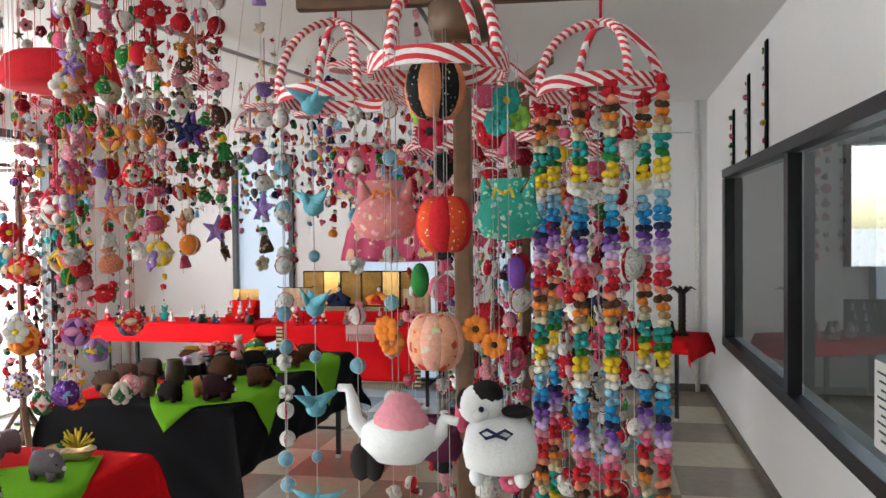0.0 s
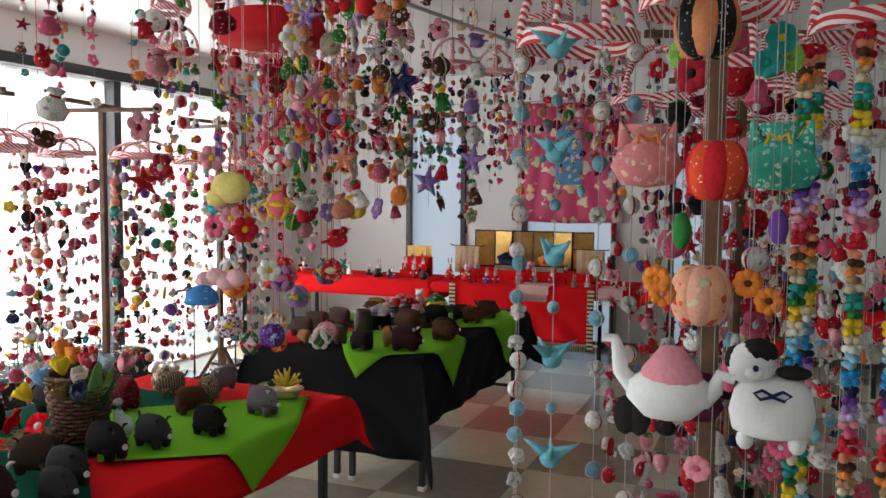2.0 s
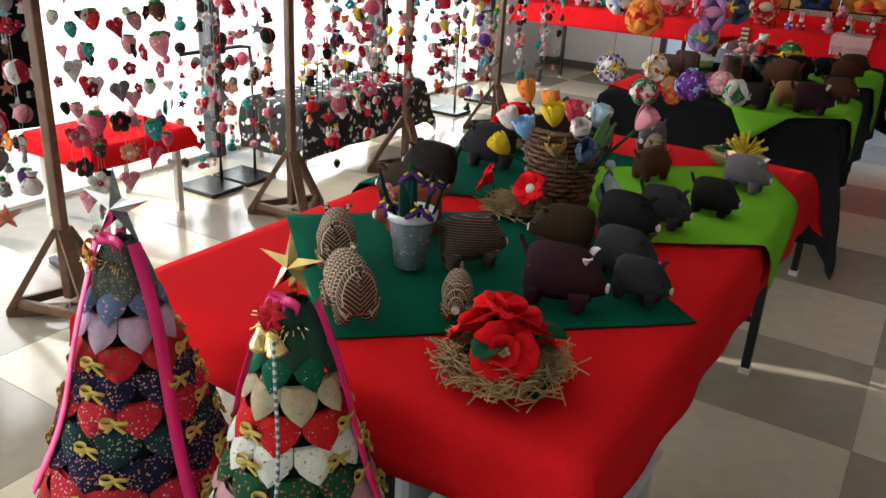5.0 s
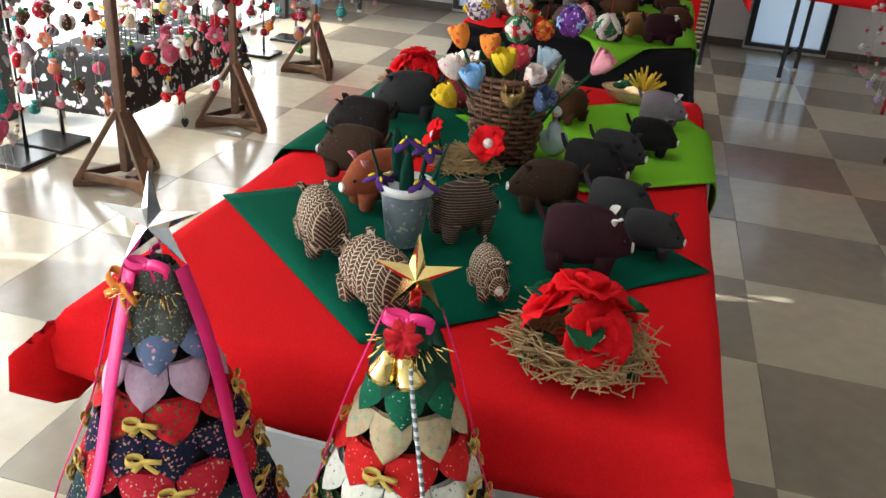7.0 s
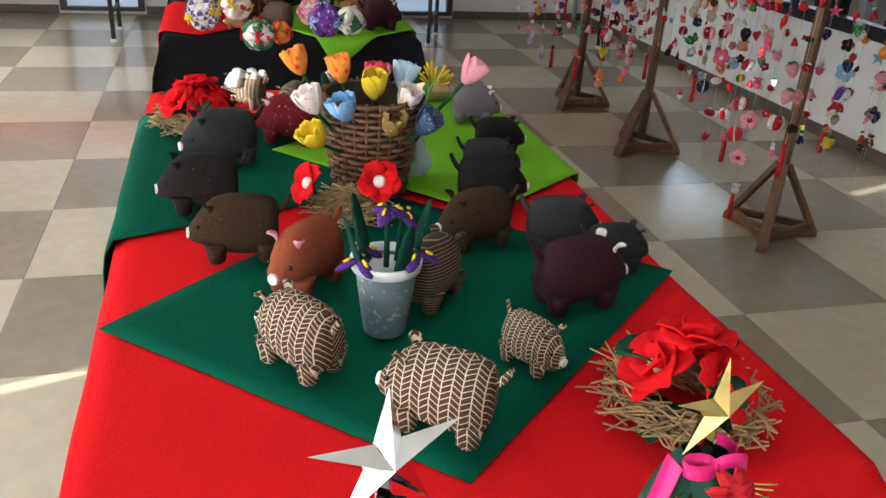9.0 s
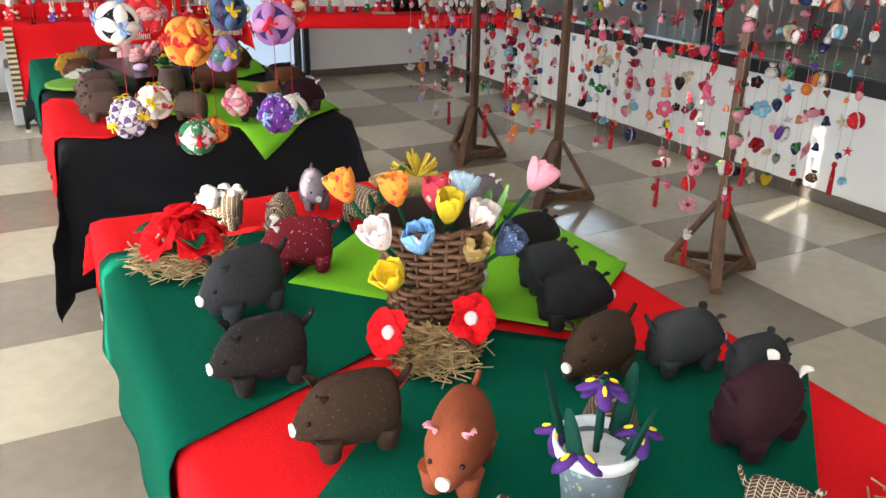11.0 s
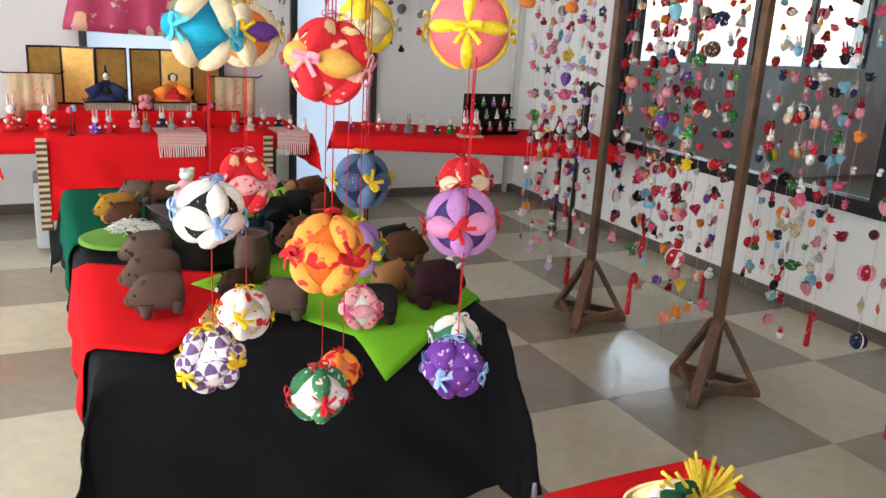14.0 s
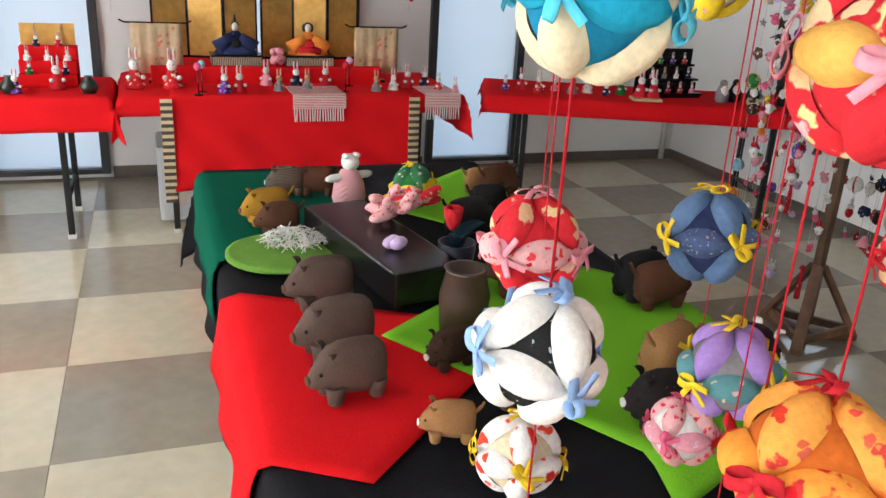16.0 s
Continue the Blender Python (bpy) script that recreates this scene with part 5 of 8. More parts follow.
def patch_tree(x, y, top, prints, star_mat, sr, label, turn, bell=False, hang=()):
    h, z0 = 0.56, top - 0.56
    st = thing("stool", "dark low stool under a patchwork tree", "stool", "tree stools", m=pose(x, y, 0))
    bm = bmesh.new()
    lathe(bm, [(0.17, z0 - 0.03), (0.175, z0 - 0.025), (0.175, z0 - 0.004), (0.17, z0)], 24)
    part("seat", bm, STEEL, st)
    for k in range(4):
        bm = bmesh.new()
        a = k * math.pi / 2 + 0.7
        rod(bm, (0.15 * math.cos(a), 0.15 * math.sin(a), 0), (0.12 * math.cos(a), 0.12 * math.sin(a), z0 - 0.03), 0.012)
        part("leg", bm, STEEL, st)
    o = thing("patchwork_tree", label, "ornament", "patchwork trees", m=pose(x, y, z0, 0, 0, turn))
    rad = lambda z: 0.020 + 0.315 * (h - z)
    bm = bmesh.new()
    lathe(bm, [(rad(0) - 0.012, 0), (rad(h * 0.5) - 0.012, h * 0.5), (rad(h) - 0.014, h), (0.004, h + 0.012)], 24)
    part("core", bm, COL["dark"], o, "black cloth cone")
    tops, heights = [h + 0.004], [0.085]
    while tops[-1] > 0.09:
        tops.append(tops[-1] - (0.066 if len(tops) == 1 else 0.041))
        heights.append(0.050)
    for k, zt in enumerate(tops):
        p = prints[k % len(prints)] if k < len(prints) else prints[3 + k % 3]
        zb = max(0.004, zt - heights[k])
        cnt = 6 if k < 2 else (7 if k < 4 else 9)
        for j in range(cnt):
            bm = bmesh.new()
            flap(bm, (j + 0.5 * (k % 2)) * 2 * math.pi / cnt, math.pi / cnt * (1.06 if k == 0 else 0.97), rad(zt) - 0.004, rad(zb) + 0.003, zt, zb, 0.86 if k == 0 else 0.42)
            part("flap", bm, p, o)
        if k >= 3:
            for j in range(0, cnt, 2):
                a = (j + 0.5 * (k % 2) + 0.5) * 2 * math.pi / cnt
                bm = bmesh.new()
                m = Matrix.Rotation(a, 4, "Z") @ Matrix.Translation((rad(zt - 0.02) + 0.010, 0, zt - 0.02))
                ribbon_bow(bm, m @ Matrix.Rotation(radians(90), 4, "Y") @ Matrix.Rotation(radians(90), 4, "Z"), 0.021, 0.40, 0.9)
                part("bow", bm, fab("yellow_ribbon", (0.62, 0.45, 0.12)), o, "small yellow ribbon bow")
    for n, deg in enumerate(hang):
        a = radians(deg - turn)
        bm = bmesh.new()
        pts = []
        for k in range(12):
            v = k / 11
            z = h + 0.006 - 0.40 * v
            r = rad(z) + 0.016 + 0.010 * math.sin(v * 7 + n) * v
            b = a + 0.10 * math.sin(v * 4 + n)
            pts.append((r * math.cos(b), r * math.sin(b), z))
        ribbon(bm, pts, 0.021, (-math.sin(a), math.cos(a), 0.0))
        part("ribbon", bm, SATIN, o, "magenta satin ribbon")
    bm = bmesh.new()
    ribbon_bow(bm, Matrix.Rotation(radians(-95 - turn), 4, "Z") @ Matrix.Translation((0.014, 0, h + 0.004)) @ Matrix.Rotation(radians(60), 4, "Y") @ Matrix.Rotation(radians(90), 4, "Z"), 0.030, 0.42, 0.5)
    part("bow", bm, SATIN, o, "magenta satin ribbon bow")
    if not bell:
        bm = bmesh.new()
        mm = Matrix.Rotation(radians(-115 - turn), 4, "Z") @ Matrix.Translation((0.040, 0, h - 0.012))
        ribbon_bow(bm, mm @ Matrix.Rotation(radians(80), 4, "Y") @ Matrix.Rotation(radians(70), 4, "Z"), 0.030, 0.36, 1.3)
        part("orange_bow", bm, fab("orange_ribbon", (0.55, 0.17, 0.03)), o, "small orange ribbon bow")
    else:
        bm = bmesh.new()
        mm = Matrix.Rotation(radians(-90 - turn), 4, "Z") @ Matrix.Translation((0.040, 0, h - 0.004)) @ Matrix.Rotation(1.2, 4, "Y")
        for k in range(7):
            felt_petal(bm, mm @ Matrix.Rotation(k * 0.9, 4, "Z") @ Matrix.Rotation(-0.3, 4, "Y"), 0.022, 0.007, 0.003, 0.4, random.Random(k))
        part("poinsettia", bm, COL["red"], o, "small red cloth poinsettia")
    bm = bmesh.new()
    rg = random.Random(int(abs(x) * 100))
    for k in range(26):
        a = rg.uniform(-2.6, -0.5) - radians(turn)
        c = Vector((0.03 * math.cos(a), 0.03 * math.sin(a), h - 0.02))
        d = Vector((math.cos(a), math.sin(a), rg.uniform(-0.6, 0.6))).normalized()
        rod(bm, c, c + d * rg.uniform(0.015, 0.035), 0.001, seg=3)
    part("tinsel", bm, GOLDM, o, "gold tinsel sprig")
    if bell:
        for s in (-1, 1):
            bm = bmesh.new()
            a = radians(-95 + 14 * s) - radians(turn)
            m = Matrix.Rotation(a, 4, "Z") @ Matrix.Translation((0.046, 0, h - 0.035)) @ Matrix.Rotation(0.3 * s, 4, "X")
            lathe(bm, [(0.019, -0.02), (0.016, -0.016), (0.011, 0.004), (0.008, 0.012), (0.002, 0.016)], 14, m)
            part("bell", bm, GOLDM, o, "small gold bell")
        bm = bmesh.new()
        pts = []
        for k in range(40):
            v = k / 39
            z = h - 0.03 - 0.45 * v
            a = radians(-75) - radians(turn) + 0.25 * math.sin(v * 4)
            pts.append(((rad(z) + 0.026) * math.cos(a), (rad(z) + 0.026) * math.sin(a), z))
        tube(bm, pts, 0.0028, 5)
        part("twisted_cord", bm, stripes("silver_cord", (0.7, 0.72, 0.75), (0.15, 0.2, 0.22), 90, axis=(0, 0.3, 1)), o, "twisted silver cord")
    bm = bmesh.new()
    star_mesh(bm, sr, sr * 0.26)
    bmesh.ops.transform(bm, matrix=Matrix.Translation((0, 0, h + 0.055)) @ Matrix.Rotation(radians(-turn + 12), 4, "Z"), verts=bm.verts)
    s = part("star", bm, star_mat, o, "shiny five-pointed star")
    bm = bmesh.new()
    box(bm, (0, 0.006, h + 0.022), (0.014, 0.008, 0.05), bevel=0.0015)
    part("socket", bm, star_mat, s)


patch_tree(-2.405, 0.756, 0.937, [PR["tweed"], fab("print_bluedot", (0.13, 0.19, 0.33), second=(0.75, 0.38, 0.44), amount=0.26, big=26), fab("print_lilac", (0.5, 0.36, 0.48), second=(0.3, 0.2, 0.35), amount=0.1, big=26), fab("print_rose_vine", (0.50, 0.015, 0.025), second=(0.10, 0.11, 0.05), amount=0.34, big=38), fab("print_night_flower", (0.012, 0.016, 0.045), second=(0.55, 0.24, 0.22), amount=0.30, big=42), fab("print_garnet", (0.5, 0.02, 0.04), second=(0.6, 0.5, 0.35), amount=0.24, big=36), fab("print_night_vine", (0.015, 0.04, 0.05), second=(0.45, 0.40, 0.2), amount=0.26, big=40)], SILVERM, 0.062,
           "patchwork cloth tree in lilac, red and navy with a silver star", 25, hang=(-112, -8, 205))
patch_tree(-2.106, 0.797, 0.912, [fab("print_forest", (0.022, 0.075, 0.05)), fab("print_pine_dot", (0.01, 0.13, 0.07), second=(0.7, 0.7, 0.65), amount=0.12, big=40), fab("print_beige", (0.5, 0.4, 0.26), second=(0.35, 0.42, 0.25), amount=0.3, big=24), fab("print_scarlet_dot", (0.58, 0.018, 0.018), second=(0.8, 0.78, 0.75), amount=0.12, big=40), fab("print_carol", (0.72, 0.72, 0.64), second=(0.12, 0.22, 0.13), amount=0.20, big=34), fab("print_holly", (0.012, 0.08, 0.035), second=(0.5, 0.15, 0.1), amount=0.26, big=34), fab("print_rosecloth", (0.5, 0.28, 0.30))], GOLDM, 0.052,
           "patchwork cloth tree in green, red and white with a gold star", 10, bell=True, hang=(-172, 22))

# plastic boxes stored under the table
for x0, y0, w, d, h in ((-2.55, 1.25, 0.36, 0.5, 0.30), (-2.12, 1.2, 0.34, 0.48, 0.26)):
    b = thing("storage_box", "grey translucent plastic storage box under the table", "box", "storage boxes", m=pose(x0, y0, 0))
    bm = bmesh.new()
    box(bm, (w / 2, d / 2, h / 2), (w, d, h), bevel=0.02)
    part("box_body", bm, mat("frosted_plastic", (0.42, 0.44, 0.46), 0.35, vary=0.05), b)
    bm = bmesh.new()
    box(bm, (w / 2, d / 2, h + 0.012), (w + 0.02, d + 0.02, 0.02), bevel=0.006)
    part("lid", bm, mat("white_plastic", (0.65, 0.66, 0.68), 0.35, vary=0.05), b)

# ---- second table: tray, disc of felt, lamb, flower balls ----
bm = bmesh.new()
lathe(bm, [(0.12, 0), (0.135, 0.004), (0.135, 0.012), (0.125, 0.016)], 32)
solo("felt_disc", bm, fab("disc_green", (0.14, 0.30, 0.045)), "round olive green felt mat", "mat", m=pose(-2.580, 4.52, 0.722))
bm = bmesh.new()
rg = random.Random(8)
for k in range(260):
    a, r = rg.uniform(0, 6.28), 0.075 * math.sqrt(rg.random())
    c = Vector((r * math.cos(a), r * math.sin(a), 0.02 + 0.04 * (1 - r / 0.075) * rg.random()))
    d = Vector((rg.uniform(-1, 1), rg.uniform(-1, 1), rg.uniform(-0.2, 0.4))).normalized() * rg.uniform(0.02, 0.045)
    tube(bm, [c - d * 0.5, c + Vector((0, 0, 0.006)), c + d * 0.5], 0.0012, 3)
solo("wool_tuft", bm, COL["white"], "tuft of white shredded fibre on the felt mat", "fibre", kind="stuff", m=pose(-2.55, 4.53, 0.738))
lb = thing("lacquer_box", "long black lacquer box lid on the table", "box", m=pose(-2.365, 4.42, 0.724, 0, 0, 12))
bm = bmesh.new()
box(bm, (0, 0, 0.04), (0.17, 0.52, 0.08), bevel=0.006)
part("box_body", bm, mat("black_lacquer", (0.008, 0.007, 0.007), 0.25, bump=0.02), lb)
bm = bmesh.new()
lathe(bm, [(0.055, 0), (0.06, 0.005), (0.065, 0.10), (0.05, 0.16), (0.056, 0.17), (0.045, 0.17), (0.04, 0.12)], 20)
vx, vy = (-2.285, 4.030)
solo("brown_vase", bm, mat("brown_leather", (0.06, 0.032, 0.02), 0.45, grain=20, vary=0.3), "dark brown leathery vase on the lime felt", "vase", m=pose(vx, vy, 0.722) @ Matrix.Scale(0.8, 4))
lx, ly = (-2.325, 4.90)
bm = bmesh.new()
lathe(bm, [(0.05, 0), (0.058, 0.03), (0.05, 0.08), (0.03, 0.12), (0.01, 0.13)], 14)
blob(bm, (0, -0.005, 0.15), (0.03, 0.034, 0.028), mi=1, u=10, v=8)
for s in (-1, 1):
    blob(bm, (0.055 * s, 0, 0.10), (0.04, 0.016, 0.014), mi=1, u=8, v=5)
    blob(bm, (0.02 * s, -0.01, 0.172), (0.012, 0.02, 0.010), mi=1, u=6, v=4)
solo("stuffed_lamb", bm, [stripes("pink_stripe", (0.66, 0.24, 0.28), (0.72, 0.42, 0.42), 260), COL["white"]], "white stuffed lamb in a pink striped smock", "stuffed toy", m=pose(lx, ly, 0.722, 0, 0, 20) @ Matrix.Scale(0.88, 4))


def checked(name, a, b, scale):
    """Cloth woven in small checks of two colours."""
    m = fab(name, a)
    nt = m.node_tree
    mul = next(n for n in nt.nodes if n.type == "MIX")
    co = next(n for n in nt.nodes if n.type == "TEX_COORD")
    ch = nt.nodes.new("ShaderNodeTexChecker")
    ch.inputs["Color1"].default_value, ch.inputs["Color2"].default_value = (*a, 1), (*b, 1)
    ch.inputs["Scale"].default_value = scale
    nt.links.new(co.outputs["Object"], ch.inputs["Vector"])
    nt.links.new(ch.outputs[0], mul.inputs[6])
    return m


def petal_ball(x, y, z, r, petal, face, bow, label, seed=0, cord_to=2.7, wide=0.30):
    """A stitched ball of twelve padded petals over a round core, with ribbon bows, on a cord."""
    rg = random.Random(seed)
    o = thing("petal_ball", label, "hanging ball", "hanging petal balls", m=pose(x, y, z, rg.uniform(-12, 12), rg.uniform(-12, 12), rg.uniform(0, 90)))
    bm = bmesh.new()
    blob(bm, (0, 0, 0), r * (0.80 if wide > 0.25 else 0.93), u=20, v=14)
    part("core", bm, face, o)
    V = [Vector(v) for v in ((1, 0, 0), (-1, 0, 0), (0, 1, 0), (0, -1, 0), (0, 0, 1), (0, 0, -1))]
    for i in range(6):
        for j in range(i + 1, 6):
            if abs(V[i].dot(V[j])) > 0.5:
                continue
            c, l = (V[i] + V[j]).normalized(), (V[i] - V[j]).normalized()
            w = c.cross(l)
            m = Matrix((l, w, c)).transposed().to_4x4()
            bm = bmesh.new()
            # a lens bent round the core
            n, k2 = 10, 6
            rows = []
            for a in range(n + 1):
                u = 2 * a / n - 1
                th = u * math.pi / 4
                hw = wide * r * (1 - abs(u) ** 2.2) + 0.004 * r
                row = []
                for b in range(k2 + 1):
                    v = 2 * b / k2 - 1
                    rr = r * (0.76 + 0.26 * math.sqrt(max(0, 1 - v * v)) * (1 - 0.50 * abs(u) ** 3))
                    row.append(bm.verts.new(m @ Vector((rr * math.sin(th), hw * v, rr * math.cos(th)))))
                rows.append(row)
            for a in range(n):
                for b in range(k2):
                    bm.faces.new((rows[a][b], rows[a + 1][b], rows[a + 1][b + 1], rows[a][b + 1])).smooth = True
            plane = i // 2 + j // 2
            part("petal", bm, petal[min(plane - 1, len(petal) - 1)], o)
    for v in V[:5]:
        bm = bmesh.new()
        m = v.to_track_quat("Z", "Y").to_matrix().to_4x4() @ Matrix.Rotation(rg.uniform(0, 3), 4, "Z") @ Matrix.Translation((0, 0, r * 1.0))
        ribbon_bow(bm, m, 0.36 * r, 0.40, 1.05)
        part("bow", bm, bow, o, "ribbon bow")
    if cord_to:
        bm = bmesh.new()
        mi = o.matrix_basis.inverted()
        rod(bm, mi @ Vector((x + 0.005, y, z + r * 0.9)), mi @ Vector((x + 0.005, y, cord_to)), 0.0011, seg=4)
        if z > 1.15:
            rod(bm, mi @ Vector((x - 0.005, y, z + r * 0.9)), mi @ Vector((x - 0.005, y, cord_to)), 0.0011, seg=4)
        part("cord", bm, REDCORD, o, "red cord")
    return o


LB = "stitched ball of padded cloth petals on a red cord"
C, P = COL, PR
SCAR = fab("print_scarlet_bloom", (0.62, 0.025, 0.035), second=(0.75, 0.52, 0.34), amount=0.36, big=8)
AMBER = fab("amber_crepe", (0.74, 0.40, 0.09))
CORAL = fab("coral", (0.80, 0.17, 0.20))
GARDEN = fab("print_garden_orange", (0.88, 0.33, 0.05), second=(0.72, 0.03, 0.03), amount=0.40, big=8)
BLUSH = fab("print_blush", (0.74, 0.40, 0.40), second=(0.66, 0.04, 0.06), amount=0.30, big=22)
SNOW = fab("print_snow_red", (0.80, 0.78, 0.76), second=(0.72, 0.05, 0.03), amount=0.36, big=9)
BLUER = fab("ribbon_blue", (0.30, 0.47, 0.78))
BALLS = [
    ((-2.566, 3.130, 1.430), 0.060, [fab("turquoise", (0.015, 0.33, 0.50)), C["cream"]], fab("deep_turquoise", (0.01, 0.20, 0.34)), fab("ribbon_aqua", (0.10, 0.55, 0.72)), " in blue and cream"),
    ((-2.452, 3.338, 1.418), 0.058, [C["purple"], C["cream"]], C["orange"], C["yellow"], " in purple and cream"),
    ((-2.554, 3.182, 1.134), 0.060, [C["white"]], P["blackprint"], BLUER, " in white and black print"),
    ((-2.434, 3.450, 1.126), 0.064, [BLUSH, SCAR], C["red"], C["pink"], " in red and pink"),
    ((-2.557, 3.178, 0.872), 0.060, [checked("violet_check", (0.74, 0.72, 0.78), (0.16, 0.09, 0.22), 58)], C["white"], C["yellow"], " in white and violet checks"),
    ((-2.447, 3.410, 0.860), 0.056, [SNOW], C["cream"], C["yellow"], " in white with red print"),
    ((-2.402, 3.028, 1.397), 0.066, [AMBER, SCAR], SCAR, C["pink"], " in gold and red print"),
    ((-2.120, 3.620, 1.442), 0.066, [C["cream"], P["yellowflower"]], C["cream"], C["cream"], " in cream and yellow"),
    ((-2.400, 3.018, 1.098), 0.068, [GARDEN, fab("print_marigold", (0.86, 0.36, 0.07), second=(0.75, 0.10, 0.05), amount=0.30, big=12)], fab("deep_orange", (0.62, 0.14, 0.02)), C["red"], " in orange print"),
    ((-2.250, 3.292, 1.018), 0.057, [fab("print_tealviolet", (0.10, 0.26, 0.28), second=(0.6, 0.5, 0.35), amount=0.28, big=14), C["violet"]], C["grey"], C["yellow"], " in teal and violet"),
    ((-2.305, 3.215, 0.800), 0.040, [GARDEN], C["salmon"], C["red"], " in orange"),
    ((-2.385, 3.100, 0.815), 0.054, [SNOW, P["greenprint"]], C["white"], C["red"], " in white, red and green"),
    ((-2.168, 3.026, 1.455), 0.068, [P["yellowflower"]], CORAL, C["yellow"], " in coral and yellow"),
    ((-2.038, 3.254, 1.153), 0.053, [C["cream"], SCAR], C["red"], C["red"], " in red and cream"),
    ((-2.160, 3.026, 1.134), 0.062, [fab("mauve", (0.60, 0.25, 0.43)), fab("orchid", (0.42, 0.20, 0.45))], fab("deep_violet", (0.07, 0.04, 0.17)), C["red"], " in mauve and violet"),
    ((-2.068, 3.195, 0.846), 0.050, [P["greenprint"], P["letters"]], P["greenprint"], C["white"], " in green and white"),
    ((-2.181, 2.980, 0.887), 0.055, [P["purpleprint"]], C["purple"], BLUER, " in purple print"),
    ((-2.183, 3.449, 1.121), 0.062, [P["indigo"], C["denim"]], C["navy"], C["yellow"], " in indigo denim"),
    ((-2.180, 3.440, 0.833), 0.050, [P["pinkprint"], BLUSH], C["white"], C["rose"], " in pink print"),
]
for n, ((x, y, z), r, pt, fc, bw, lb) in enumerate(BALLS):
    up = 2.7
    petal_ball(x, y, z, r, pt, fc, bw, "hanging ball of padded cloth petals" + lb, n, wide=0.20 if "coral" in lb else 0.31, cord_to=up)
petal_ball(-2.16, 4.80, 0.800, 0.066, [C["yellow"], P["greenprint"]], C["green"], C["yellow"], "yellow and green petal ball resting on the table", 41, cord_to=None)
# cloth flowers lying over the lacquer box, and a dark cup of tulips
rg = random.Random(91)
for (x, y, z), r, mt, lab in (((-2.300, 4.47, 0.836), 0.075, BLUSH, "pink"), ((-2.235, 4.52, 0.842), 0.070, SCAR, "red"), ((-2.30, 4.56, 0.836), 0.060, BLUSH, "pink")):
    o = thing("cloth_blossom", "large %s padded cloth blossom lying on the lacquer box" % lab, "cloth flower", "padded blossoms", m=pose(x, y, z, -25, rg.uniform(-15, 15), rg.uniform(0, 90)))
    for k in range(8):
        bm = bmesh.new()
        blob(bm, (r * 0.58, 0, 0), (r * 0.50, r * 0.24, r * 0.20), m=Matrix.Rotation(k * math.pi / 4, 4, "Z") @ Matrix.Rotation(-0.45 if k % 2 else -0.1, 4, "Y"), u=10, v=6)
        part("petal", bm, mt, o)
    bm = bmesh.new()
    blob(bm, (0, 0, r * 0.16), (r * 0.2, r * 0.2, r * 0.16), u=8, v=6)
    part("centre", bm, C["yellow"], o, "yellow cloth centre")
cup = thing("flower_cup", "dark navy cup holding a red cloth tulip", "cup", m=pose(-2.200, 4.310, 0.722))
bm = bmesh.new()
lathe(bm, [(0.030, 0), (0.036, 0.005), (0.046, 0.085), (0.041, 0.085), (0.03, 0.01)], 20)
part("cup_body", bm, mat("navy_glaze", (0.010, 0.012, 0.03), 0.3, bump=0.03), cup)
tl = thing("cloth_tulip", "red cloth tulip with broad dark leaves in the cup", "cloth flower", m=pose(-2.200, 4.310, 0.722))
bm = bmesh.new()
tube(bm, [(0, 0, 0.02), (-0.005, 0, 0.09), (-0.012, 0.004, 0.125)], 0.004, 6)
part("stem", bm, LEAF, tl)
for k in range(5):
    bm = bmesh.new()
    felt_petal(bm, Matrix.Translation((-0.012, 0.004, 0.115)) @ Matrix.Rotation(k * 1.257, 4, "Z") @ Matrix.Rotation(-1.15, 4, "Y"), 0.058, 0.020, -0.003, 0.6, rg)
    part("petal", bm, C["red"], tl)
for a in (0.4, 4.4):
    bm = bmesh.new()
    felt_petal(bm, Matrix.Translation((0, 0, 0.06)) @ Matrix.Rotation(a, 4, "Z") @ Matrix.Rotation(-0.8, 4, "Y"), 0.10, 0.022, 0.012, 0.4, rg)
    part("leaf", bm, fab("leaf_night", (0.006, 0.02, 0.03)), tl)
bm = bmesh.new()
for k in range(4):
    blob(bm, (0.012 * math.cos(k * 1.6), 0.012 * math.sin(k * 1.6), 0.014), (0.018, 0.013, 0.014), u=8, v=6)
solo("lilac_bud", bm, C["lilac"], "small lilac cloth bud on the lacquer box", "cloth flower", m=pose(-2.355, 4.30, 0.806))

# ---- the near stand: rainbow ring, ornament ring, blue crane ring ----
RAIN = ["red", "red", "salmon", "brown", "orange", "tan", "cream", "teal", "teal", "green", "yellow", "yellow", "cream", "white", "sky", "sky", "azure", "blue", "navy", "purple", "violet", "lilac", "pink", "rose"]
o = thing("hanging_mobile", "ring of red and white ribbon with rainbow stacked cloth strands", "mobile", "ring mobiles", m=pose(-0.005, 1.60, 1.812))
bm = bmesh.new()
hoop_mesh(bm, 0.124, arch=0.125, band=0.026)
part("hoop", bm, RWSTRIPE, o, "hoop wound with red and white ribbon")
bm = bmesh.new()
rod(bm, (0, 0, 0.124), (0, 0, 0.90), 0.003, seg=5)
part("hanging_cord", bm, REDCORD, o)
rg = random.Random(21)
